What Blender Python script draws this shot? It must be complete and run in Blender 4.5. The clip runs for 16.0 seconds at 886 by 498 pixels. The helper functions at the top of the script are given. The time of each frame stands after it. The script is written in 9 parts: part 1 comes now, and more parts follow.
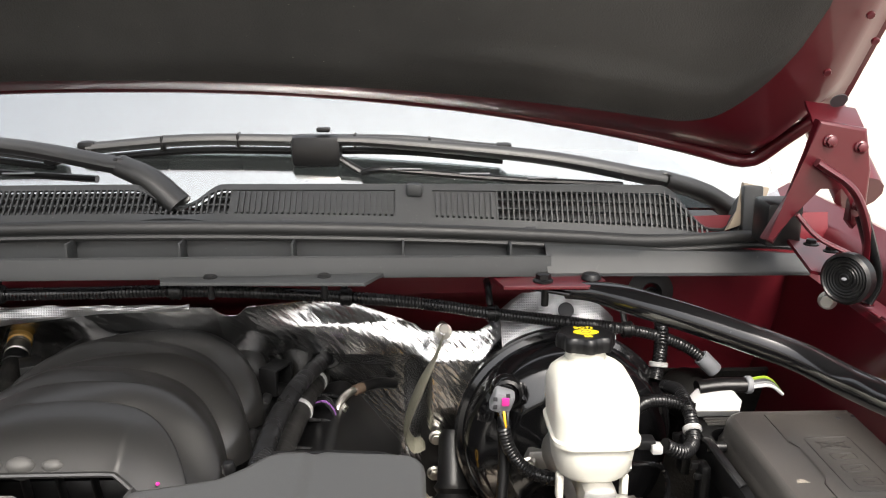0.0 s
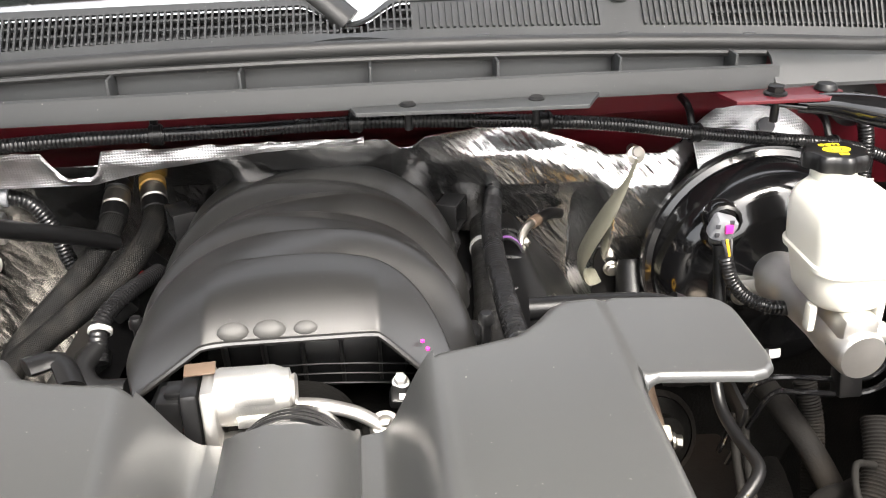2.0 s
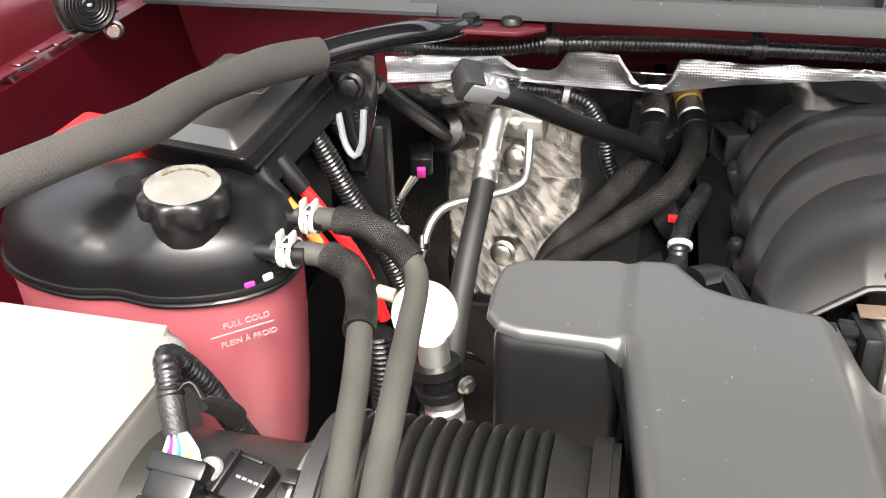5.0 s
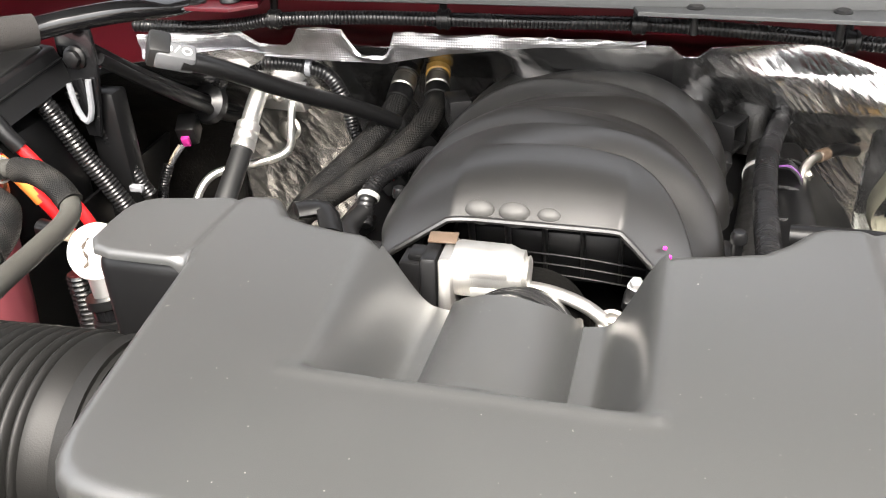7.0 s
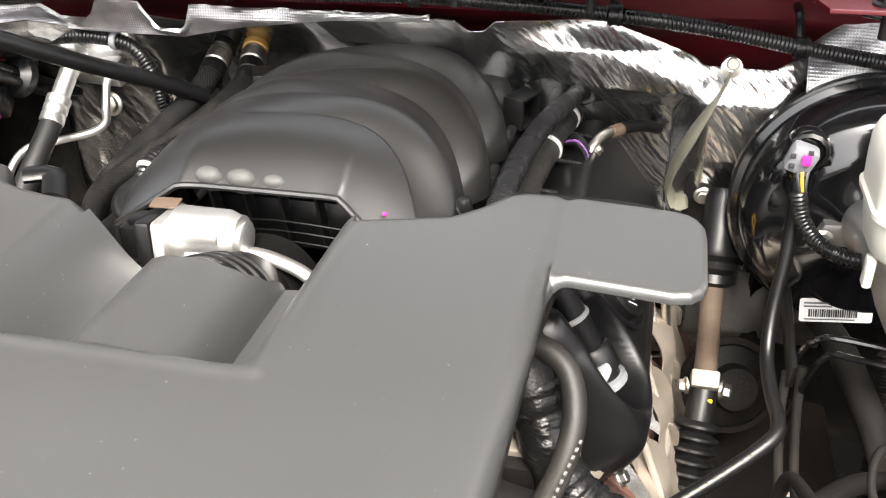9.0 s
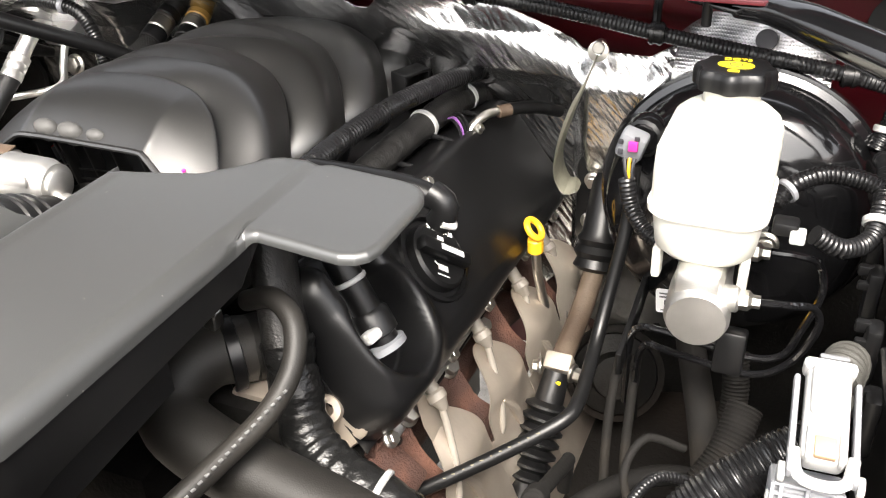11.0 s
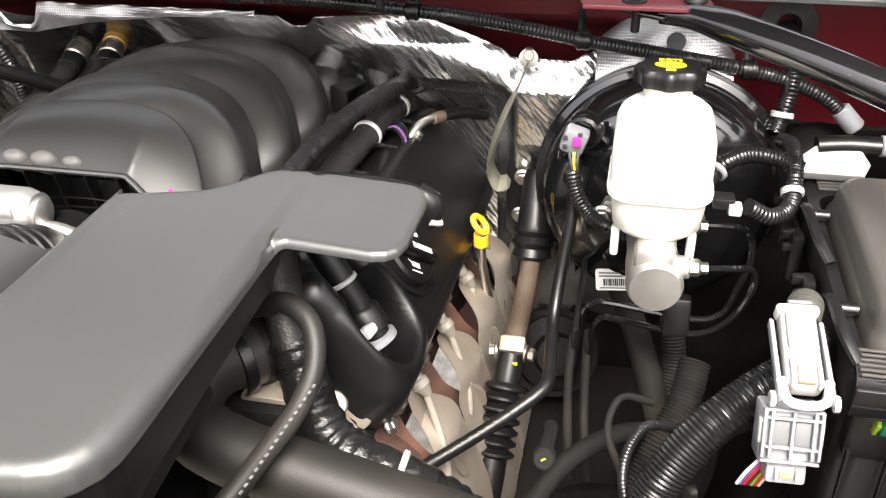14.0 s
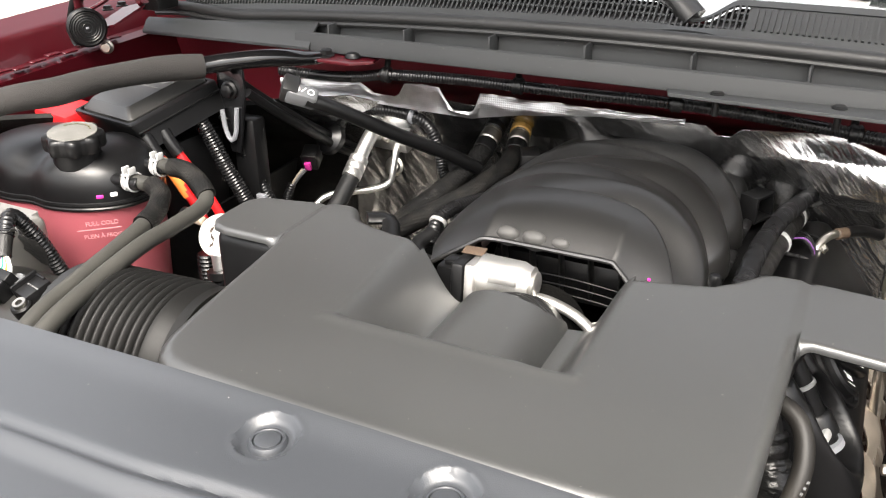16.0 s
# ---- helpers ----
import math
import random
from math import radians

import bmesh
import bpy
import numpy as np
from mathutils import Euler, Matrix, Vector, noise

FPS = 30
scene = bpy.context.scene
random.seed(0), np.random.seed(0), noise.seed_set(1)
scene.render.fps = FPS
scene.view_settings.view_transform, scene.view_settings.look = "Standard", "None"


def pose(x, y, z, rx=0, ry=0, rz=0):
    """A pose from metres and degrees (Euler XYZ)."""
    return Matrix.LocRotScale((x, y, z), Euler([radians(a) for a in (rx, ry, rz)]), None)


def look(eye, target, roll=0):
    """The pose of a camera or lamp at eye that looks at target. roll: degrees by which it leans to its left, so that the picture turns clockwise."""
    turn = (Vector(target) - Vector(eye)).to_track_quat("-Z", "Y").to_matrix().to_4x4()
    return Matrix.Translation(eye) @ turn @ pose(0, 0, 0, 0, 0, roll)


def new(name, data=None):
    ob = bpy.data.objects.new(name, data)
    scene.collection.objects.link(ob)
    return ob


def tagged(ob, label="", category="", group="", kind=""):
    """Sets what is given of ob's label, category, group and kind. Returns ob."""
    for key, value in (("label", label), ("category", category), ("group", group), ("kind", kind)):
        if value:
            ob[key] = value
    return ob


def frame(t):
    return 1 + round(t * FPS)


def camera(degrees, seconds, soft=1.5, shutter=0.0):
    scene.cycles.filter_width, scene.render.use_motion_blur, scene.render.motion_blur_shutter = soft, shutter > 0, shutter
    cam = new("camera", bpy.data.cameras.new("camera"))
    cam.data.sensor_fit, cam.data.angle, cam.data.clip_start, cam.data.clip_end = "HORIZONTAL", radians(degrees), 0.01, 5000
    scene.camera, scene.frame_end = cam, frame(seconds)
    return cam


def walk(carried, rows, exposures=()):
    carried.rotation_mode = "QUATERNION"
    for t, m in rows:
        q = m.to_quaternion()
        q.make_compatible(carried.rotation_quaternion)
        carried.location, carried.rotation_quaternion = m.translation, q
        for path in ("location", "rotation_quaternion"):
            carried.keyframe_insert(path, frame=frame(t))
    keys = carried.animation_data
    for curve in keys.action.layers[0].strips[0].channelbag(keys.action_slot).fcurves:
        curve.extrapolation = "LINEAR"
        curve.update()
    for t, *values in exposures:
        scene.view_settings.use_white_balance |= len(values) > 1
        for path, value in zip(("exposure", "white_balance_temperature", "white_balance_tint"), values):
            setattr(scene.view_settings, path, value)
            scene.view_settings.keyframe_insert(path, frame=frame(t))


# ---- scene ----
cam = camera(53.5, 16.0, soft=1.1)
METRES, EYE, TILT, LEAN, TURN = 2.4, 1.65, -15.0, 0.0, -2.0
ROWS = [
    (0.0, 0.0, 0.0, 0.0, 0.0, 0.0, -0.0),
    (0.5, 0.0069, 0.0221, -0.003, 2.34, -5.13, -0.82),
    (1.0, 0.0015, 0.0331, -0.0072, 3.88, -8.9, -0.64),
    (1.5, -0.0412, 0.0407, -0.0024, 1.49, -10.99, 0.69),
    (2.0, -0.1133, 0.0489, 0.0021, -2.7, -11.81, 2.22),
    (2.5, -0.1835, 0.0543, 0.0025, -2.71, -12.58, 1.96),
    (3.0, -0.2282, 0.0626, 0.0009, -0.63, -13.27, -0.09),
    (3.5, -0.2647, 0.0698, -0.0018, 2.94, -14.67, -1.47),
    (6.0, -0.1813, 0.0416, -0.0059, 19.97, -16.9, -3.15),
    (6.5, -0.1346, 0.0456, -0.0105, 19.43, -16.83, -2.9),
    (7.0, -0.1003, 0.0463, -0.0109, 17.2, -16.28, -1.92),
    (7.5, -0.0737, 0.056, -0.0126, 13.69, -15.98, -0.79),
    (8.0, -0.0603, 0.0634, -0.0179, 11.6, -16.21, -0.57),
    (10.5, 0.0771, 0.0793, -0.0123, 24.72, -17.77, -4.72),
    (11.0, 0.1026, 0.0956, -0.0123, 25.19, -18.14, -3.95),
    (11.5, 0.1197, 0.101, -0.0119, 24.47, -18.48, -3.25),
    (12.0, 0.1333, 0.1062, -0.0103, 22.69, -18.55, -2.68),
    (12.5, 0.1395, 0.1099, -0.0111, 20.16, -18.63, -2.6),
    (13.0, 0.1322, 0.1057, -0.0131, 17.85, -18.62, -2.91),
    (13.5, 0.1038, 0.0831, -0.0131, 15.93, -17.94, -2.87),
    (14.0, 0.0656, 0.0524, -0.012, 14.38, -16.85, -2.41),
    (14.5, 0.0275, 0.0277, -0.0099, 14.68, -15.16, -2.77),
    (15.0, -0.0215, 0.0016, -0.0072, 19.94, -13.93, -4.33),
    (15.5, -0.0473, -0.0125, -0.007, 26.06, -13.55, -5.47),
    (16.0, -0.0303, -0.0175, -0.0084, 27.76, -12.71, -6.55),
]
walk(cam, [(t, pose(0.34, 0, EYE, TILT, LEAN, TURN) @ pose(METRES * x, METRES * y, METRES * z, 90 + pitch, roll, yaw)) for t, x, y, z, yaw, pitch, roll in ROWS],
     exposures=((0.0, 1.75, 6800, 10), (0.6, 1.9, 6800, 10), (1.5, 2.62, 6800, 10), (3.5, 2.75, 6800, 10), (6.0, 2.6, 6800, 10), (7.0, 2.75, 6800, 10), (8.0, 2.72, 6800, 10), (10.5, 2.56, 6800, 10), (13.0, 2.41, 6800, 10), (14.5, 2.62, 6800, 10), (15.5, 2.42, 6800, 10), (16.0, 2.2, 6800, 10)))


# ---- world, sun and exposure ----
world = bpy.data.worlds.new("sky")
scene.world = world
world.use_nodes = True
wn, wl = world.node_tree.nodes, world.node_tree.links
wn.clear()
w_out = wn.new("ShaderNodeOutputWorld")
w_bg = wn.new("ShaderNodeBackground")
w_sky = wn.new("ShaderNodeTexSky")
w_sky.sky_type = "NISHITA"
w_sky.sun_disc = False
w_sky.sun_elevation, w_sky.sun_rotation = radians(58), radians(163)
w_sky.air_density, w_sky.dust_density, w_sky.ozone_density = 1.0, 6.0, 1.0
w_hsv = wn.new("ShaderNodeHueSaturation")
w_hsv.inputs["Saturation"].default_value = 0.3
wl.new(w_sky.outputs[0], w_hsv.inputs["Color"])
wl.new(w_hsv.outputs[0], w_bg.inputs["Color"])
w_co, w_sep, w_map = wn.new("ShaderNodeTexCoord"), wn.new("ShaderNodeSeparateXYZ"), wn.new("ShaderNodeMapRange")
wl.new(w_co.outputs["Generated"], w_sep.inputs[0])
wl.new(w_sep.outputs["Z"], w_map.inputs["Value"])
w_map.inputs["To Min"].default_value, w_map.inputs["To Max"].default_value = 0.115, 0.175  # an overcast sky is brightest overhead
wl.new(w_map.outputs[0], w_bg.inputs["Strength"])
wl.new(w_bg.outputs[0], w_out.inputs["Surface"])

sun_data = bpy.data.lights.new("sun", "SUN")
sun_data.energy, sun_data.angle, sun_data.color = 1.4, radians(32), (1.0, 0.96, 0.9)
sun = new("sun", sun_data)
sun.matrix_world = look((0.5, -0.92, 3.86), (0, 0.7, 1.2))


# ---- materials ----
def material(name, base, rough=0.5, metal=0.0, var=0.25, scale=30.0, bump=0.15, bump_scale=None, coat=0.0, second=None,
             spots=0.0, spot_colour=(0.35, 0.33, 0.3), stretch=(1, 1, 1), distance=0.001, rough_var=0.1, trans=0.0, sss=0.0, spec=0.5):
    """Two scales of noise on the colour, one on the relief, and a sprinkle of dust specks."""
    m = bpy.data.materials.new(name)
    m.use_nodes = True
    n, l = m.node_tree.nodes, m.node_tree.links
    bsdf = n["Principled BSDF"]
    co = n.new("ShaderNodeTexCoord")
    mp = n.new("ShaderNodeMapping")
    mp.inputs["Scale"].default_value = stretch
    l.new(co.outputs["Object"], mp.inputs["Vector"])
    big = n.new("ShaderNodeTexNoise")
    big.inputs["Scale"].default_value, big.inputs["Detail"].default_value = scale * 0.3, 4
    fine = n.new("ShaderNodeTexNoise")
    fine.inputs["Scale"].default_value, fine.inputs["Detail"].default_value = (bump_scale or scale * 12), 3
    l.new(mp.outputs[0], big.inputs["Vector"])
    l.new(mp.outputs[0], fine.inputs["Vector"])
    ramp = n.new("ShaderNodeValToRGB")
    other = second or tuple(min(1, c * (1 + var)) for c in base)
    low = tuple(c * (1 - var) for c in base)
    ramp.color_ramp.elements[0].position, ramp.color_ramp.elements[1].position = 0.3, 0.7
    ramp.color_ramp.elements[0].color, ramp.color_ramp.elements[1].color = (*low, 1), (*other, 1)
    mid = ramp.color_ramp.elements.new(0.5)
    mid.color = (*base, 1)
    l.new(big.outputs[0], ramp.inputs[0])
    colour = ramp.outputs[0]
    if spots:
        sp = n.new("ShaderNodeTexNoise")
        sp.inputs["Scale"].default_value, sp.inputs["Detail"].default_value = 420, 2
        l.new(co.outputs["Object"], sp.inputs["Vector"])
        sr = n.new("ShaderNodeValToRGB")
        sr.color_ramp.elements[0].position, sr.color_ramp.elements[1].position = 0.775 - 0.05 * spots, 0.83 - 0.04 * spots
        l.new(sp.outputs[0], sr.inputs[0])
        mix = n.new("ShaderNodeMix")
        mix.data_type = "RGBA"
        l.new(sr.outputs[0], mix.inputs[0])
        l.new(colour, mix.inputs[6])
        mix.inputs[7].default_value = (*spot_colour, 1)
        colour = mix.outputs[2]
    l.new(colour, bsdf.inputs["Base Color"])
    rr = n.new("ShaderNodeMapRange")
    rr.inputs["To Min"].default_value, rr.inputs["To Max"].default_value = max(0.03, rough - rough_var), min(1, rough + rough_var)
    l.new(big.outputs[0], rr.inputs["Value"])
    l.new(rr.outputs[0], bsdf.inputs["Roughness"])
    bsdf.inputs["Metallic"].default_value = metal
    bsdf.inputs["Specular IOR Level"].default_value = spec
    bsdf.inputs["Coat Weight"].default_value = coat
    bsdf.inputs["Coat Roughness"].default_value = 0.06
    bsdf.inputs["Transmission Weight"].default_value = trans
    if sss:
        bsdf.inputs["Subsurface Weight"].default_value = sss
        bsdf.inputs["Subsurface Radius"].default_value = (0.02, 0.02, 0.02)
        bsdf.inputs["Subsurface Scale"].default_value = 0.5
    if bump:
        bp = n.new("ShaderNodeBump")
        bp.inputs["Strength"].default_value, bp.inputs["Distance"].default_value = bump, distance
        l.new(fine.outputs[0], bp.inputs["Height"])
        l.new(bp.outputs[0], bsdf.inputs["Normal"])
    return m


RED = material("red_metallic_paint", (0.070, 0.0034, 0.0078), 0.36, 0.25, 0.15, 12, 0.03, 900, coat=0.35)
RED_DULL = material("red_primer_paint", (0.12, 0.006, 0.012), 0.5, 0.0, 0.3, 14, 0.06, 500, coat=0.05)
COVER = material("grey_textured_plastic", (0.0365, 0.0374, 0.0374), 0.35, 0, 0.14, 10, 0.25, 1600, spots=0.7, distance=0.0004, spec=1.0)
COWL = material("cowl_plastic", (0.027, 0.0288, 0.030), 0.5, 0, 0.10, 20, 0.25, 1400, spots=0.4, distance=0.0005)
RUBBER = material("seal_rubber", (0.013, 0.0133, 0.0136), 0.48, 0, 0.25, 40, 0.2, 700)
BLACK = material("black_moulded_plastic", (0.005, 0.005, 0.0053), 0.36, 0, 0.25, 22, 0.15, 1200, spots=0.4, spot_colour=(0.1, 0.1, 0.09), distance=0.0004, spec=0.38)
MANIFOLD = material("manifold_composite", (0.0055, 0.0053, 0.0051), 0.37, 0, 0.15, 16, 0.15, 1500, spots=0.5, spot_colour=(0.16, 0.15, 0.14), distance=0.0003, spec=1.0, rough_var=0.04)
GLOSS = material("black_gloss_paint", (0.005, 0.005, 0.0055), 0.14, 0, 0.3, 18, 0.03, 700, coat=0.6, spots=0.4, spot_colour=(0.1, 0.1, 0.1))
# Paler than the manifold: light from the sky is put into the boss colour.
BOSS = material("boss_sky_lit", (0.055, 0.054, 0.052), 0.6, 0, 0.2, 60, 0.15, 1500, spec=0.4)
SATIN = material("black_satin_enamel", (0.004, 0.004, 0.0043), 0.33, 0, 0.25, 18, 0.08, 900, spots=0.3, spot_colour=(0.1, 0.1, 0.1), spec=0.38)
CONDUIT = material("black_split_conduit", (0.007, 0.007, 0.0075), 0.28, 0, 0.3, 40, 0.1, 800)
HOSE = material("grey_black_hose", (0.029, 0.028, 0.024), 0.66, 0, 0.3, 40, 0.25, 900)
TAPE = material("cloth_tape", (0.013, 0.0125, 0.012), 0.45, 0, 0.35, 60, 0.5, 260, stretch=(1, 2, 1), distance=0.002, spec=0.38)
# Grimy metal, its base also darkened for the deep shade low in the bay.
DARK = material("grimy_shade_metal", (0.005, 0.0048, 0.0045), 0.6, 0.2, 0.5, 30, 0.4, 220, second=(0.013, 0.0115, 0.010), distance=0.002, spec=0.15)
CAST = material("cast_aluminium", (0.60, 0.59, 0.57), 0.46, 1, 0.15, 60, 0.35, 900, distance=0.0008)
ALU = material("bright_aluminium", (0.86, 0.85, 0.83), 0.42, 1, 0.12, 60, 0.12, 500)
STEEL = material("zinc_steel", (0.5, 0.48, 0.44), 0.35, 1, 0.2, 80, 0.2, 500)
STAINLESS = material("heat_tinted_stainless", (0.52, 0.455, 0.385), 0.46, 0.82, 0.25, 30, 0.3, 70, second=(0.64, 0.58, 0.50), distance=0.002)
WORN = material("weathered_steel", (0.060, 0.040, 0.027), 0.65, 0.2, 0.4, 50, 0.5, 300, second=(0.105, 0.078, 0.056), distance=0.001)
RUST = material("rusty_cast_iron", (0.045, 0.019, 0.013), 0.8, 0.1, 0.4, 60, 0.7, 400, second=(0.105, 0.045, 0.029), distance=0.002)
GRIME = material("dusty_grimed_rubber", (0.007, 0.0064, 0.0058), 0.8, 0, 0.5, 40, 0.4, 300, second=(0.019, 0.016, 0.013), distance=0.001, spec=0.2)
RADHOSE = material("dusty_radiator_hose", (0.011, 0.0100, 0.0088), 0.55, 0, 0.35, 30, 0.2, 700, second=(0.019, 0.017, 0.0145), spec=0.35)
# Rust brown taken almost to black for the shade below the servo.
RAIL = material("rusty_shade_steel", (0.005, 0.004, 0.0033), 0.85, 0.1, 0.5, 14, 0.6, 160, second=(0.014, 0.010, 0.0075), distance=0.002, spec=0.2)
PADGREY = material("dusty_foil_padding", (0.085, 0.082, 0.076), 0.6, 0.3, 0.4, 20, 0.5, 90, second=(0.15, 0.145, 0.135), distance=0.003)
WHITE = material("milky_white_plastic", (0.60, 0.59, 0.53), 0.38, 0, 0.05, 20, 0.06, 500, sss=0.25)
WHITE_PART = material("white_plastic", (0.36, 0.36, 0.355), 0.4, 0, 0.06, 40, 0.1, 500)
GREY_PART = material("light_grey_plastic", (0.19, 0.195, 0.21), 0.45, 0, 0.12, 40, 0.1, 500)
GREY_DULL = material("dull_grey_plastic", (0.11, 0.113, 0.118), 0.5, 0, 0.12, 40, 0.1, 500)
PINK = material("pink_coolant_tank", (0.26, 0.066, 0.080), 0.34, 0, 0.15, 10, 0.05, 300, sss=0.2, second=(0.32, 0.10, 0.115))
REDPLASTIC = material("bright_red_plastic", (0.62, 0.012, 0.015), 0.4, 0, 0.1, 30, 0.05, 400)
YELLOW = material("yellow_plastic", (0.80, 0.42, 0.02), 0.38, 0, 0.1, 30, 0.05, 400)
AMBER = material("amber_plastic", (0.52, 0.30, 0.07), 0.4, 0, 0.2, 40, 0.08, 400)
GREEN = material("green_fuse_plastic", (0.012, 0.20, 0.12), 0.35, 0, 0.1, 30, 0.05, 300)
LIME = material("lime_plastic", (0.28, 0.40, 0.03), 0.35, 0, 0.1, 30, 0.05, 300)
MAGENTA = material("magenta_plastic", (0.55, 0.03, 0.25), 0.4, 0, 0.1, 30, 0.05, 300)
PURPLE = material("violet_wire", (0.16, 0.06, 0.22), 0.45, 0, 0.1, 30, 0.05, 300)
BROWN = material("brown_metal_tag", (0.085, 0.058, 0.04), 0.5, 0, 0.2, 40, 0.1, 400)
TAN = material("tan_plastic", (0.30, 0.19, 0.11), 0.5, 0, 0.15, 40, 0.1, 400)
PRINT = material("white_print", (0.75, 0.75, 0.74), 0.5, 0, 0.05, 30, 0.0)
PRINT_GREY = material("grey_moulded_mark", (0.13, 0.13, 0.13), 0.45, 0, 0.1, 30, 0.0)
PRINT_DARK = material("dark_print", (0.03, 0.03, 0.035), 0.5, 0, 0.05, 30, 0.0)
PRINT_YELLOW = material("yellow_print", (0.78, 0.60, 0.02), 0.45, 0, 0.05, 30, 0.0)
LINER = material("hood_fibre_liner", (0.034, 0.034, 0.033), 0.9, 0, 0.22, 9, 0.6, 520, second=(0.058, 0.058, 0.056), spots=0.25, distance=0.002, spec=0.15)
FOAM = material("foam_sleeve", (0.024, 0.022, 0.021), 0.9, 0, 0.2, 50, 0.7, 700, distance=0.002)
GRAVEL = material("gravel_ground", (0.34, 0.31, 0.27), 0.95, 0, 0.35, 60, 0.9, 140, second=(0.48, 0.45, 0.41), distance=0.01)
STRAP = material("woven_strap", (0.15, 0.145, 0.11), 0.6, 0, 0.15, 80, 0.7, 900, stretch=(4, 4, 0.6))
SHIELD_LINE = material("sight_shield_plastic", (0.034, 0.037, 0.042), 0.38, 0, 0.06, 10, 0.25, 1500, spots=0.3, distance=0.0004, spec=0.7)
# Dusty insulation, its base also darkened for the deep shade of the bay.
INSUL = material("dusty_shade_insulator", (0.007, 0.0067, 0.0062), 0.7, 0, 0.4, 30, 0.5, 260, second=(0.020, 0.018, 0.016), distance=0.003, spec=0.15)
GREYBOOT = material("grey_silicone", (0.17, 0.152, 0.13), 0.5, 0, 0.15, 60, 0.15, 500)
# Dust and grazing sky sheen are both in this pale base.
LIDGREY = material("dusty_sheen_lid", (0.15, 0.145, 0.135), 0.34, 0, 0.12, 12, 0.2, 1200, spots=0.3, distance=0.0004, spec=0.8)
METER_BODY = material("meter_tube_plastic", (0.016, 0.0155, 0.0145), 0.36, 0, 0.15, 20, 0.12, 1100, spec=0.6)
VIOLET = material("violet_lead", (0.12, 0.02, 0.22), 0.45, 0, 0.1, 30, 0)
BEIGE = material("beige_body_panel", (0.34, 0.28, 0.21), 0.5, 0, 0.1, 20, 0.1, 400)
ORANGE = material("orange_tape", (0.85, 0.25, 0.05), 0.5, 0, 0.1, 30, 0.1, 300)


def foil_material(name, stretch, turn, strength, size, rough, depth, tones=(0.82, 0.95)):
    """Crinkled aluminium foil: long creases, softer dents and a fine embossed weave."""
    m = bpy.data.materials.new(name)
    m.use_nodes = True
    n, l = m.node_tree.nodes, m.node_tree.links
    b = n["Principled BSDF"]
    co = n.new("ShaderNodeTexCoord")
    warp = n.new("ShaderNodeTexNoise")
    warp.inputs["Scale"].default_value, warp.inputs["Detail"].default_value = 7, 3
    l.new(co.outputs["Object"], warp.inputs["Vector"])
    turned = n.new("ShaderNodeMapping")
    turned.inputs["Rotation"].default_value = (0, radians(turn), 0)
    l.new(co.outputs["Object"], turned.inputs["Vector"])
    mp = n.new("ShaderNodeMapping")
    mp.inputs["Scale"].default_value = stretch
    l.new(turned.outputs[0], mp.inputs["Vector"])
    add = n.new("ShaderNodeMix")
    add.data_type = "VECTOR"
    add.inputs[0].default_value = 0.02
    l.new(mp.outputs[0], add.inputs[4])
    l.new(warp.outputs["Color"], add.inputs[5])
    crease = n.new("ShaderNodeTexVoronoi")
    crease.inputs["Scale"].default_value = size
    l.new(add.outputs[1], crease.inputs["Vector"])
    ridge = n.new("ShaderNodeTexNoise")
    ridge.noise_type = "RIDGED_MULTIFRACTAL"
    ridge.inputs["Scale"].default_value, ridge.inputs["Detail"].default_value = size * 1.3, 2
    l.new(add.outputs[1], ridge.inputs["Vector"])
    weave = n.new("ShaderNodeTexNoise")
    weave.inputs["Scale"].default_value = 700
    l.new(co.outputs["Object"], weave.inputs["Vector"])
    b1, b2 = n.new("ShaderNodeBump"), n.new("ShaderNodeBump")
    b1.inputs["Strength"].default_value, b1.inputs["Distance"].default_value = strength, depth
    b2.inputs["Strength"].default_value, b2.inputs["Distance"].default_value = 0.12, 0.001
    total = n.new("ShaderNodeMath")
    total.operation = "MULTIPLY_ADD"
    total.inputs[1].default_value = 0.35
    l.new(ridge.outputs[0], total.inputs[0])
    l.new(crease.outputs["Distance"], total.inputs[2])
    l.new(total.outputs[0], b1.inputs["Height"])
    l.new(weave.outputs[0], b2.inputs["Height"])
    l.new(b1.outputs[0], b2.inputs["Normal"])
    l.new(b2.outputs[0], b.inputs["Normal"])
    ramp = n.new("ShaderNodeValToRGB")
    ramp.color_ramp.elements[0].color, ramp.color_ramp.elements[1].color = (*[tones[0]] * 3, 1), (*[tones[1]] * 3, 1)
    l.new(warp.outputs[0], ramp.inputs[0])
    l.new(ramp.outputs[0], b.inputs["Base Color"])
    b.inputs["Metallic"].default_value, b.inputs["Roughness"].default_value = 1.0, rough
    return m


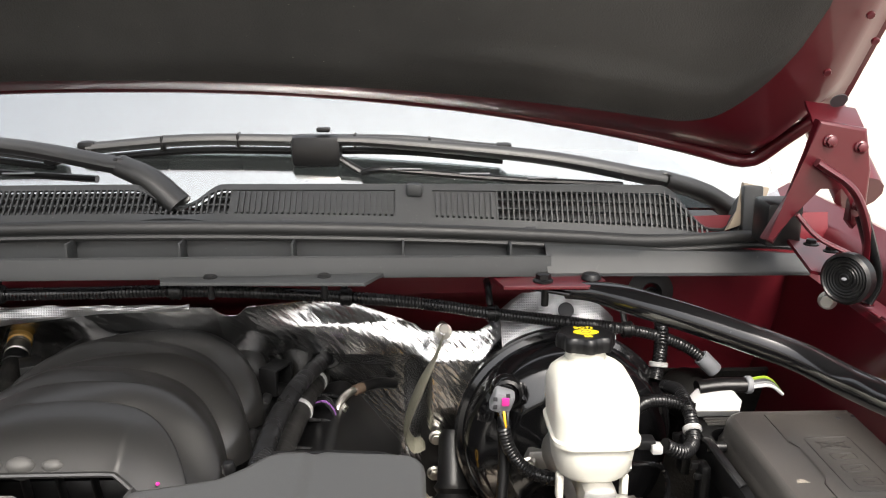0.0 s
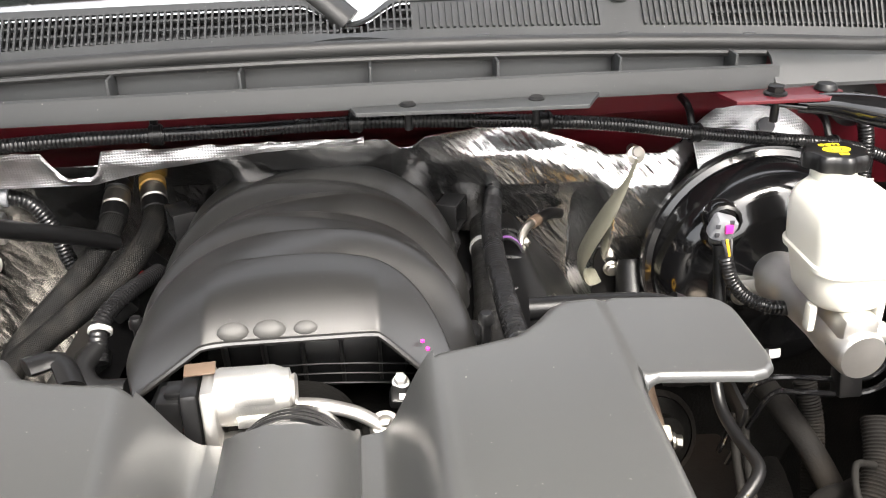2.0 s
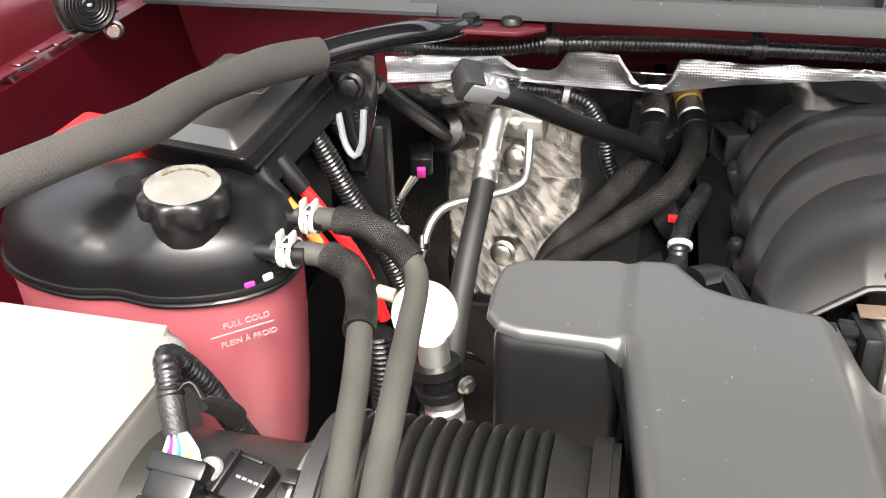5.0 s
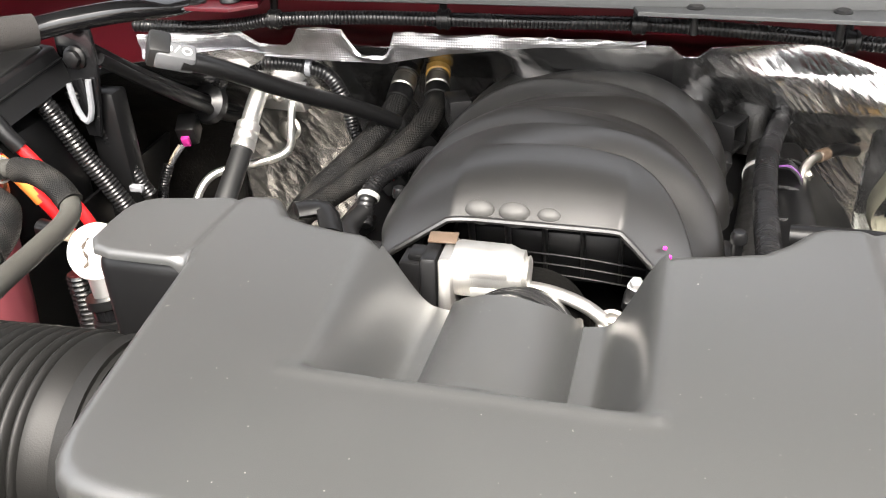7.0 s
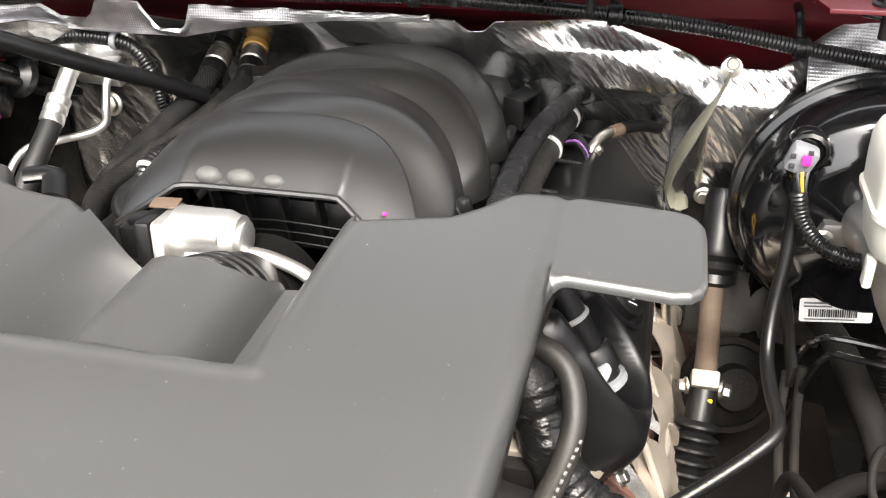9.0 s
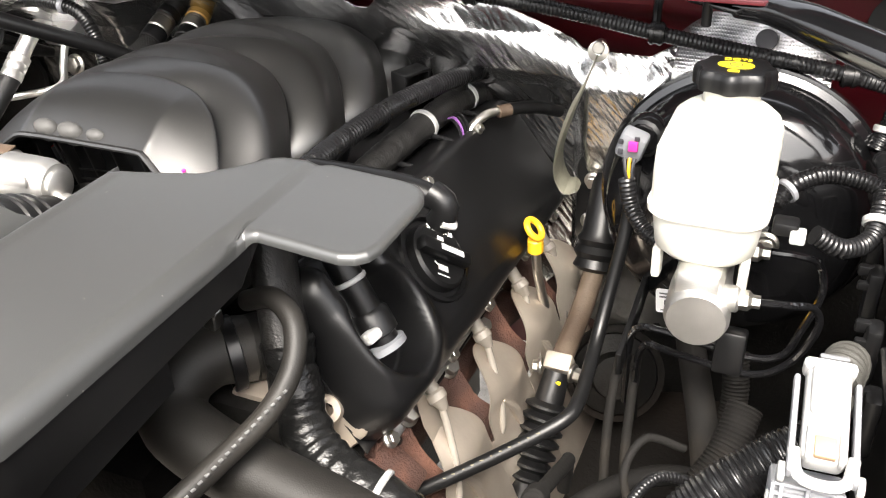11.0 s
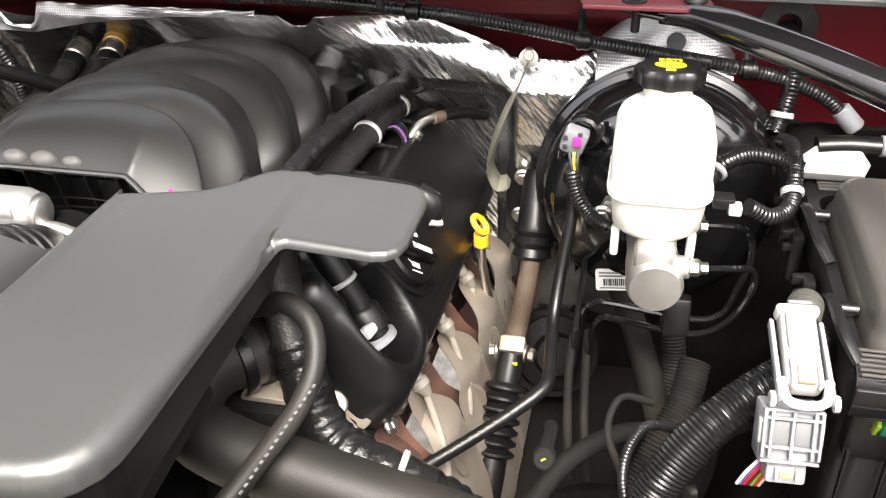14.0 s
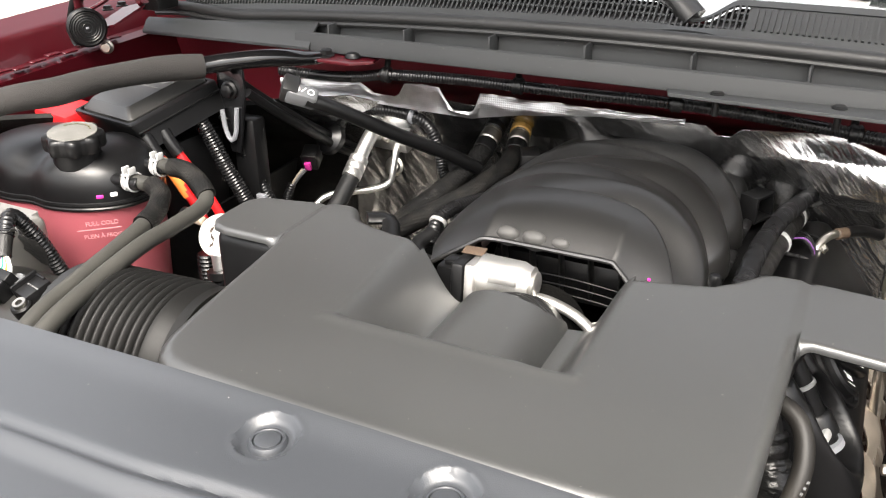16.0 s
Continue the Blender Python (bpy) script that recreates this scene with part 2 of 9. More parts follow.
def braid_material():
    """Black braided sleeve with pale dusty strands."""
    m = bpy.data.materials.new("braided_sleeve")
    m.use_nodes = True
    n, l = m.node_tree.nodes, m.node_tree.links
    b = n["Principled BSDF"]
    co = n.new("ShaderNodeTexCoord")
    waves = []
    for turn in (38, -38):
        mp = n.new("ShaderNodeMapping")
        mp.inputs["Rotation"].default_value = (0, 0, radians(turn))
        l.new(co.outputs["UV"], mp.inputs["Vector"])
        w = n.new("ShaderNodeTexWave")
        w.inputs["Scale"].default_value = 140
        l.new(mp.outputs[0], w.inputs["Vector"])
        waves.append(w)
    mx = n.new("ShaderNodeMath")
    mx.operation = "MAXIMUM"
    l.new(waves[0].outputs["Fac"], mx.inputs[0])
    l.new(waves[1].outputs["Fac"], mx.inputs[1])
    nz = n.new("ShaderNodeTexNoise")
    nz.inputs["Scale"].default_value = 40
    l.new(co.outputs["Object"], nz.inputs["Vector"])
    mul = n.new("ShaderNodeMath")
    mul.operation = "MULTIPLY"
    l.new(mx.outputs[0], mul.inputs[0])
    l.new(nz.outputs[0], mul.inputs[1])
    ramp = n.new("ShaderNodeValToRGB")
    ramp.color_ramp.elements[0].position, ramp.color_ramp.elements[1].position = 0.42, 0.70
    ramp.color_ramp.elements[0].color, ramp.color_ramp.elements[1].color = (0.0016, 0.0016, 0.0016, 1), (0.030, 0.0275, 0.024, 1)
    l.new(mul.outputs[0], ramp.inputs[0])
    l.new(ramp.outputs[0], b.inputs["Base Color"])
    bp = n.new("ShaderNodeBump")
    bp.inputs["Strength"].default_value, bp.inputs["Distance"].default_value = 0.6, 0.001
    l.new(mx.outputs[0], bp.inputs["Height"])
    l.new(bp.outputs[0], b.inputs["Normal"])
    b.inputs["Roughness"].default_value, b.inputs["Specular IOR Level"].default_value = 0.6, 0.22
    return m


FOIL = foil_material("crinkled_foil", (1, 0.6, 0.45), 34, 0.5, 80, 0.27, 0.0026, (0.42, 0.70))
FOIL_FLAT = foil_material("drawn_foil", (1, 0.40, 0.22), 40, 0.42, 170, 0.27, 0.0022, (0.64, 0.86))
BRAID = braid_material()


def woven_foil():
    """Foil-faced matting with a fine square weave pressed into it."""
    m = bpy.data.materials.new("woven_foil_matting")
    m.use_nodes = True
    n, l = m.node_tree.nodes, m.node_tree.links
    b = n["Principled BSDF"]
    co = n.new("ShaderNodeTexCoord")
    top = n.new("ShaderNodeMath")
    top.operation = "MAXIMUM"
    for k, way in enumerate(("X", "Z")):
        w = n.new("ShaderNodeTexWave")
        w.bands_direction = way
        w.inputs["Scale"].default_value, w.inputs["Distortion"].default_value = 105, 0.6
        l.new(co.outputs["Object"], w.inputs["Vector"])
        l.new(w.outputs["Fac"], top.inputs[k])
    big = n.new("ShaderNodeTexNoise")
    big.inputs["Scale"].default_value, big.inputs["Detail"].default_value = 28, 4
    l.new(co.outputs["Object"], big.inputs["Vector"])
    ramp = n.new("ShaderNodeValToRGB")
    ramp.color_ramp.elements[0].color, ramp.color_ramp.elements[1].color = (0.42, 0.42, 0.43, 1), (0.74, 0.74, 0.75, 1)
    ramp.color_ramp.elements[0].position, ramp.color_ramp.elements[1].position = 0.3, 0.7
    l.new(big.outputs[0], ramp.inputs[0])
    l.new(ramp.outputs[0], b.inputs["Base Color"])
    b1, b2 = n.new("ShaderNodeBump"), n.new("ShaderNodeBump")
    b1.inputs["Strength"].default_value, b1.inputs["Distance"].default_value = 0.6, 0.006
    b2.inputs["Strength"].default_value, b2.inputs["Distance"].default_value = 0.5, 0.0008
    l.new(big.outputs[0], b1.inputs["Height"])
    l.new(top.outputs[0], b2.inputs["Height"])
    l.new(b1.outputs[0], b2.inputs["Normal"])
    l.new(b2.outputs[0], b.inputs["Normal"])
    b.inputs["Metallic"].default_value, b.inputs["Roughness"].default_value = 1.0, 0.34
    return m


FLAP = woven_foil()

GLASS = bpy.data.materials.new("windshield_glass")
GLASS.use_nodes = True
gb = GLASS.node_tree.nodes["Principled BSDF"]
gb.inputs["Coat Weight"].default_value, gb.inputs["Coat IOR"].default_value = 1.0, 2.4
gb.inputs["Base Color"].default_value = (0.75, 0.85, 0.85, 1)
gb.inputs["Roughness"].default_value, gb.inputs["Transmission Weight"].default_value, gb.inputs["IOR"].default_value = 0.01, 1.0, 2.0

# ---- building helpers ----
ORIGIN = {}


def thing(name, label, category, at, group=""):
    e = new(name)
    e.location = at
    e.empty_display_size = 0.03
    ORIGIN[e] = Vector(at)
    return tagged(e, label, category, group)


def part(name, bm, mat, parent=None, label="", smooth=True, auto=None):
    """One mesh object out of bm (world coordinates), under parent."""
    me = bpy.data.meshes.new(name)
    at = ORIGIN[parent] if parent else Vector((0, 0, 0))
    bmesh.ops.translate(bm, verts=bm.verts, vec=-at)
    bmesh.ops.recalc_face_normals(bm, faces=bm.faces)
    if smooth:
        for f in bm.faces:
            f.smooth = len(f.verts) <= 8
        for e in bm.edges:
            if len(e.link_faces) == 2 and e.calc_face_angle(0) > radians(auto or 38):
                e.smooth = False
    bm.to_mesh(me)
    bm.free()
    me.materials.append(mat)
    ob = new(name, me)
    if parent:
        ob.parent = parent
        ORIGIN[ob] = at
    if label:
        ob["label"] = label
    return ob


def solo(name, bm, mat, label, category, group="", kind="", smooth=True, auto=None):
    """A thing of one mesh, with its origin in its middle."""
    pts = [v.co.copy() for v in bm.verts]
    lo = Vector([min(p[i] for p in pts) for i in range(3)])
    hi = Vector([max(p[i] for p in pts) for i in range(3)])
    at = (lo + hi) / 2
    bmesh.ops.translate(bm, verts=bm.verts, vec=-at)
    ob = part(name, bm, mat, None, "", smooth, auto)
    ob.location = at
    ORIGIN[ob] = at
    return tagged(ob, label, category, group, kind)


def spline(pts, step=0.006):
    """Points along a smooth curve through pts, about step apart."""
    p = [Vector(q) for q in pts]
    if len(p) == 2:
        n = max(2, int((p[1] - p[0]).length / step))
        return [p[0].lerp(p[1], i / n) for i in range(n + 1)]
    p = [2 * p[0] - p[1]] + p + [2 * p[-1] - p[-2]]
    out = []
    for i in range(1, len(p) - 2):
        a, b, c, d = p[i - 1:i + 3]
        n = max(2, int((c - b).length / step))
        for k in range(n):
            t = k / n
            out.append(0.5 * ((2 * b) + (c - a) * t + (2 * a - 5 * b + 4 * c - d) * t * t + (3 * b - a - 3 * c + d) * t ** 3))
    out.append(p[-2])
    return out


def sweep(bm, path, radius, seg=12, flat=1.0, up=None, caps=True):
    """A tube along path; radius is a number or a function of the length so far; flat squashes it."""
    uvl = bm.loops.layers.uv.verify()
    t0 = (path[1] - path[0]).normalized()
    ref = Vector(up) if up else (Vector((0, 0, 1)) if abs(t0.z) < 0.9 else Vector((1, 0, 0)))
    side = t0.cross(ref).normalized()
    rings, length, run = [], 0.0, []
    for i, q in enumerate(path):
        if i:
            length += (q - path[i - 1]).length
        t = (path[min(i + 1, len(path) - 1)] - path[max(i - 1, 0)]).normalized()
        side = (side - t * side.dot(t)).normalized()
        nor = side.cross(t)
        r = radius(length) if callable(radius) else radius
        rings.append([bm.verts.new(q + r * (math.cos(2 * math.pi * k / seg) * side + flat * math.sin(2 * math.pi * k / seg) * nor)) for k in range(seg)])
        run.append(length)
    for i in range(len(rings) - 1):
        for k in range(seg):
            f = bm.faces.new((rings[i][k], rings[i][(k + 1) % seg], rings[i + 1][(k + 1) % seg], rings[i + 1][k]))
            for lp, uv in zip(f.loops, ((k / seg, run[i]), ((k + 1) / seg, run[i]), ((k + 1) / seg, run[i + 1]), (k / seg, run[i + 1]))):
                lp[uvl].uv = (uv[0] * 0.1, uv[1])
    if caps:
        bm.faces.new(rings[0][::-1])
        bm.faces.new(rings[-1])
    return bm


def tube(pts, r, seg=12, step=0.006, flat=1.0, up=None):
    return sweep(bmesh.new(), spline(pts, step), r, seg, flat, up)


def ribbed(pts, r, pitch=0.0042, depth=0.12, seg=12):
    """Split conduit: rings along the curve."""
    def rad(s):
        return r * (1 - depth * (0.5 + 0.5 * math.cos(2 * math.pi * s / pitch)) ** 0.7)
    return sweep(bmesh.new(), spline(pts, pitch / 4), rad, seg)


def lathe(profile, seg=32, bm=None, m=None):
    """Turned shape about z from (radius, height) pairs, placed by m."""
    bm = bm or bmesh.new()
    m = m or Matrix()
    rings = []
    for r, z in profile:
        if r < 1e-6:
            rings.append([bm.verts.new(m @ Vector((0, 0, z)))])
        else:
            rings.append([bm.verts.new(m @ Vector((r * math.cos(2 * math.pi * k / seg), r * math.sin(2 * math.pi * k / seg), z))) for k in range(seg)])
    for a, b in zip(rings, rings[1:]):
        for k in range(seg):
            if len(a) == 1 and len(b) == 1:
                continue
            if len(a) == 1:
                bm.faces.new((a[0], b[k], b[(k + 1) % seg]))
            elif len(b) == 1:
                bm.faces.new((a[k], a[(k + 1) % seg], b[0]))
            else:
                bm.faces.new((a[k], a[(k + 1) % seg], b[(k + 1) % seg], b[k]))
    return bm


def axis(at, way, spin=0):
    """A pose at `at` whose z points along way."""
    return Matrix.Translation(at) @ Vector(way).to_track_quat("Z", "Y").to_matrix().to_4x4() @ Matrix.Rotation(radians(spin), 4, "Z")


def cyl(at, way, r, h, seg=20, bevel=0.15, bm=None):
    """A cylinder with softened rims, from `at` along way."""
    b = min(r, h) * bevel
    return lathe([(0, 0), (r - b, 0), (r, b), (r, h - b), (r - b, h), (0, h)], seg, bm, axis(at, way))


def box(sx, sy, sz, bevel=0.004, m=None, bm=None, segs=2):
    """A block with softened edges about the origin, placed by m."""
    own = bmesh.new()
    bmesh.ops.create_cube(own, size=1, matrix=Matrix.Diagonal((sx, sy, sz, 1)))
    if bevel:
        bmesh.ops.bevel(own, geom=own.edges[:], offset=bevel, segments=segs, profile=0.5, affect="EDGES")
    if m:
        bmesh.ops.transform(own, matrix=m, verts=own.verts)
    if bm is None:
        return own
    merge(bm, own)
    return bm


def merge(bm, other):
    me = bpy.data.meshes.new("tmp")
    other.to_mesh(me)
    other.free()
    bm.from_mesh(me)
    bpy.data.meshes.remove(me)
    return bm


def hexhead(at, way, r=0.008, h=0.007, flange=1.35, bm=None):
    """A flanged hexagon bolt head."""
    bm = lathe([(0, 0), (r * flange, 0), (r * flange, h * 0.22), (r * 1.02, h * 0.4)], 20, bm, axis(at, way))
    return lathe([(r * 1.02, h * 0.3), (r, h * 0.4), (r, h * 0.92), (r * 0.86, h), (0, h)], 6, bm, axis(at, way))


def prism(outline, z0, z1, bevel=0.004, m=None, bm=None, bottom=True, segs=2):
    """A plate of the given outline between two heights, with its upper rim softened."""
    own = bmesh.new()
    lo = [own.verts.new((x, y, z0)) for x, y in outline]
    hi = [own.verts.new((x, y, z1)) for x, y in outline]
    n = len(lo)
    top = own.faces.new(hi)
    if bottom:
        own.faces.new(lo[::-1])
    for i in range(n):
        own.faces.new((lo[i], lo[(i + 1) % n], hi[(i + 1) % n], hi[i]))
    if bevel:
        bmesh.ops.bevel(own, geom=list(top.edges), offset=bevel, segments=segs, profile=0.5, affect="EDGES")
    if m:
        bmesh.ops.transform(own, matrix=m, verts=own.verts)
    return own if bm is None else merge(bm, own)


def round_outline(sx, sy, r, n=6, cx=0, cy=0):
    out = []
    for qx, qy, a0 in ((1, 1, 0), (-1, 1, 90), (-1, -1, 180), (1, -1, 270)):
        for k in range(n + 1):
            a = radians(a0 + 90 * k / n)
            out.append((cx + qx * (sx / 2 - r) + r * math.cos(a), cy + qy * (sy / 2 - r) + r * math.sin(a)))
    return out


def grid(nu, nv, f, bm=None, closed=False):
    """A sheet of nu by nv quads through f(u, v), u and v in 0..1."""
    bm = bm or bmesh.new()
    rows = [[bm.verts.new(f(i / nu, j / nv)) for j in range(nv + 1)] for i in range(nu + (0 if closed else 1))]
    for i in range(nu):
        for j in range(nv):
            a, b = rows[i], rows[(i + 1) % len(rows)]
            bm.faces.new((a[j], b[j], b[j + 1], a[j + 1]))
    return bm


def thicken(bm, t):
    """Gives a sheet its thickness, to the back of its faces."""
    bmesh.ops.recalc_face_normals(bm, faces=bm.faces)
    bmesh.ops.solidify(bm, geom=bm.faces[:], thickness=t)
    return bm


def smooth01(a, b, x):
    t = min(1, max(0, (x - a) / (b - a)))
    return t * t * (3 - 2 * t)


def lerp_table(table, x):
    """Straight-line reading of a short table of (x, value)."""
    if x <= table[0][0]:
        return table[0][1]
    for (x0, v0), (x1, v1) in zip(table, table[1:]):
        if x <= x1:
            return v0 + (v1 - v0) * (x - x0) / (x1 - x0)
    return table[-1][1]


def text(name, body, size, m, mat, parent=None, depth=0.0004):
    """Raised lettering as a mesh, its middle at m, reading along m's x axis."""
    cu = bpy.data.curves.new(name, "FONT")
    cu.body, cu.size, cu.extrude, cu.align_x, cu.align_y = body, size, depth, "CENTER", "CENTER"
    tmp = new("tmp_text", cu)
    me = bpy.data.meshes.new_from_object(tmp)
    bpy.data.objects.remove(tmp)
    bpy.data.curves.remove(cu)
    bm = bmesh.new()
    bm.from_mesh(me)
    bpy.data.meshes.remove(me)
    bmesh.ops.transform(bm, matrix=m, verts=bm.verts)
    return part(name, bm, mat, parent, smooth=False)


def clip_ring(path_at, way, r, width=0.016, bm=None):
    """A clip round a conduit."""
    return lathe([(r * 1.02, -width / 2), (r * 1.22, -width / 2), (r * 1.25, 0), (r * 1.22, width / 2), (r * 1.02, width / 2)], 16, bm, axis(path_at, way))


# ---- ground and body structure ----
def ground_sheet():
    bm = bmesh.new()
    ring = [0, 1.2, 3, 8, 25, 90, 400, 2500]
    prev = None
    for r in ring[1:]:
        cur = [bm.verts.new((r * math.cos(2 * math.pi * k / 48), r * math.sin(2 * math.pi * k / 48), 0)) for k in range(48)]
        if prev is None:
            bm.faces.new(cur)
        else:
            for k in range(48):
                bm.faces.new((prev[k], prev[(k + 1) % 48], cur[(k + 1) % 48], cur[k]))
        prev = cur
    return solo("ground", bm, GRAVEL, "pale sandy gravel under the parked truck", "ground", kind="structure")


ground_sheet()


def firewall_y(x, z):
    return lerp_table(((0.2, 1.22), (0.85, 1.19), (1.0, 1.185), (1.15, 1.165), (1.22, 1.12), (1.30, 1.10), (1.36, 1.09), (1.40, 1.10)), z) + 0.06 * x * x + 0.09 * smooth01(0.55, 0.42, abs(x)) * smooth01(1.30, 1.24, z)


def firewall():
    bm = grid(80, 60, lambda u, v: (-0.9 + 1.8 * u, firewall_y(-0.9 + 1.8 * u, 0.68 + 0.71 * v), 0.68 + 0.71 * v))
    thicken(bm, 0.004)
    return solo("wall_firewall", bm, RED_DULL, "dark red painted steel firewall of the truck", "firewall", kind="structure")


firewall()


def wing(side):
    """Front wing: inner panel, flange with its notched lip, and the outer skin."""
    s = side
    sec = ((0.80, 0.25), (0.80, 0.95), (0.835, 1.10), (0.85, 1.25), (0.852, 1.328), (0.866, 1.334), (0.884, 1.334), (0.888, 1.345), (0.90, 1.372), (0.935, 1.392), (0.975, 1.375), (1.0, 1.30), (1.015, 1.0), (1.01, 0.55))

    def f(u, v):
        k = v * (len(sec) - 1)
        i = min(int(k), len(sec) - 2)
        a, b, t = sec[i], sec[i + 1], k - i
        y = 0.0 + 1.35 * u
        drop = 0.05 * (1 - u) ** 2 + 0.015 * (1 - u)
        z = a[1] + (b[1] - a[1]) * t
        return (s * (a[0] + (b[0] - a[0]) * t - 0.03 * (1 - u) ** 2), y, z - drop * smooth01(0.9, 1.33, z))
    bm = grid(54, (len(sec) - 1) * 4, f)
    thicken(bm, 0.003)
    name = "wing_left" if s < 0 else "wing_right"
    ob = solo(name, bm, RED, "deep metallic red front wing of the truck", "wing", kind="structure")
    return ob


wing(-1)
wing(1)


def wing_lip(side):
    """Serrated pinch flange along the wing's inner edge."""
    bm = bmesh.new()
    for k in range(22):
        y = 0.35 + k * 0.031
        zz = 1.334 - 0.05 * (1 - y / 1.35) ** 2 - 0.015 * (1 - y / 1.35)
        box(0.012, 0.026, 0.003, 0.001, Matrix.Translation((side * (0.858 - 0.03 * (1 - y / 1.35) ** 2), y, zz + 0.004 + 0.002 * (k % 3))), bm, 1)
    return solo("trim_flange", bm, RED, "notched red steel flange along the wing", "flange", kind="structure")


wing_lip(-1)
wing_lip(1)


def wheel_housing(side):
    """Dark inner liner and frame rail below the wings."""
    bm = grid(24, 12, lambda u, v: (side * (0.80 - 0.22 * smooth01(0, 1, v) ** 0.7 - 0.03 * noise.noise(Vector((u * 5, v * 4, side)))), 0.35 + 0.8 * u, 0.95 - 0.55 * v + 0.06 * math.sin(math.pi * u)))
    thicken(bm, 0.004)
    solo("wheel_liner", bm, INSUL, "dusty wheel housing liner, colour darkened for deep shade", "wheel liner", kind="structure")
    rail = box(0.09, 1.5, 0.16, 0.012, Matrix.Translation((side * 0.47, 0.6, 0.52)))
    solo("frame_rail", rail, DARK, "grimy steel chassis frame rail, colour darkened for deep shade", "frame rail", kind="structure")


wheel_housing(-1)
wheel_housing(1)


# ---- windscreen, cowl and wipers ----
def glass_point(x, s):
    return Vector((x, 1.105 + 0.11 * x * x + 0.80 * s, 1.412 - 0.035 * x * x + 0.60 * s))


def windscreen():
    bm = grid(40, 20, lambda u, v: glass_point(-0.86 + 1.72 * u, 0.95 * v))
    thicken(bm, 0.005)
    ob = solo("window_1", bm, GLASS, "sloping laminated windscreen that mirrors the sky", "windscreen", kind="structure")
    ob.visible_shadow = False
    # Unseen dark dash and rear wall, added as a backdrop for the glass reflections.
    dash = grid(20, 8, lambda u, v: glass_point(-0.8 + 1.6 * u, 0.0) + Vector((0, 0.04 + 0.7 * v, -0.03 - 0.02 * v + 0.05 * math.sin(math.pi * v))))
    thicken(dash, 0.02)
    solo("dashboard", dash, BLACK, "plain black dash added behind the windscreen", "dashboard")
    cab = grid(10, 10, lambda u, v: (-0.85 + 1.7 * u, 1.95 + 0.05 * v, 0.6 + 1.4 * v))
    thicken(cab, 0.02)
    solo("wall_backdrop", cab, DARK, "unseen dark backdrop behind the windscreen", "wall", kind="structure")
    for s in (-1, 1):
        post = tube([glass_point(s * 0.99, 0.03), glass_point(s * 0.98, 0.5), glass_point(s * 0.96, 0.95)], 0.035, 12, 0.03)
        solo("trim_pillar", post, RED, "red painted windscreen pillar", "pillar", kind="structure")


windscreen()

LIP_Y = lambda x: 0.974 + 0.12 * x * x
LIP_Z = lambda x: 1.3595 - 0.04 * x * x
SEAL_Y = lambda x: 1.015 + 0.12 * x * x
SEAL_Z = lambda x: 1.406 - 0.085 * x * x + 0.018 * smooth01(0.62, 0.82, abs(x))
VENT_Y0 = lambda x: 1.028 + 0.12 * x * x
VENT_Z0 = lambda x: 1.415 - 0.085 * x * x
VENT_Y1 = lambda x: 1.070 + 0.10 * x * x


def VENT_Z1(x):
    dip = 0.027 * max(0.0, math.cos(min(1, abs(x - 0.055) / 0.052) * math.pi / 2)) ** 1.6
    end = 0.058 * smooth01(0.66, 0.735, x) - 0.045 * smooth01(0.752, 0.778, x)
    return 1.4500 - 0.03 * x * x - dip - end


def vent_point(x, v, out=0.0):
    p = Vector((x, VENT_Y0(x) + (VENT_Y1(x) - VENT_Y0(x)) * v, VENT_Z0(x) + (VENT_Z1(x) - VENT_Z0(x)) * v))
    return p + out * Vector((0, -0.6, 0.8))


cowl = thing("windscreen_cowl", "long dark grey plastic cowl with vents below the windscreen", "cowl", (0, 1.0, 1.38))


def cowl_sheet(x0, x1, f, nu, nv, t=0.003):
    return thicken(grid(nu, nv, lambda u, v: f(x0 + (x1 - x0) * u, v)), t)


def lip_profile(x, v):
    """Front lip, trough floor and trough back up to the seal ledge."""
    pts = ((0.016, -0.009), (0.0, -0.004), (0.0, 0.000), (0.004, 0.019), (0.007, 0.021), (0.011, 0.018), (0.014, -0.002), (0.030, -0.004), (0.036, 0.000), (0.038, 0.036), (0.042, 0.040), (0.052, 0.042))
    k = v * (len(pts) - 1)
    i = min(int(k), len(pts) - 2)
    t = k - i
    dy, dz = (pts[i][j] + (pts[i + 1][j] - pts[i][j]) * t for j in (0, 1))
    return Vector((x, LIP_Y(x) + dy, LIP_Z(x) + dz - 0.045 * x * x * smooth01(0.02, 0.045, dz)))


part("lip", cowl_sheet(-0.50, 0.505, lip_profile, 60, 22), COWL, cowl)


def end_profile(x, v):
    pts = ((0.016, -0.008), (0.0, -0.003), (0.0, 0.001), (0.004, 0.006), (0.028, 0.038), (0.036, 0.042), (0.052, 0.044))
    k = v * (len(pts) - 1)
    i = min(int(k), len(pts) - 2)
    t = k - i
    dy, dz = (pts[i][j] + (pts[i + 1][j] - pts[i][j]) * t for j in (0, 1))
    return Vector((x, LIP_Y(x) + dy - 0.004, LIP_Z(x) + dz - 0.045 * x * x * smooth01(0.02, 0.045, dz)))


for a, b in ((0.50, 0.845), (-0.845, -0.47)):
    part("end_panel", cowl_sheet(a, b, end_profile, 24, 18), COWL, cowl)
for k in range(8):
    x = -0.44 + k * 0.128
    bm = box(0.003, 0.030, 0.026, 0.001, Matrix.Translation((x, LIP_Y(x) + 0.022, LIP_Z(x) + 0.024 - 0.02 * x * x)))
    part("rib", bm, COWL, cowl)

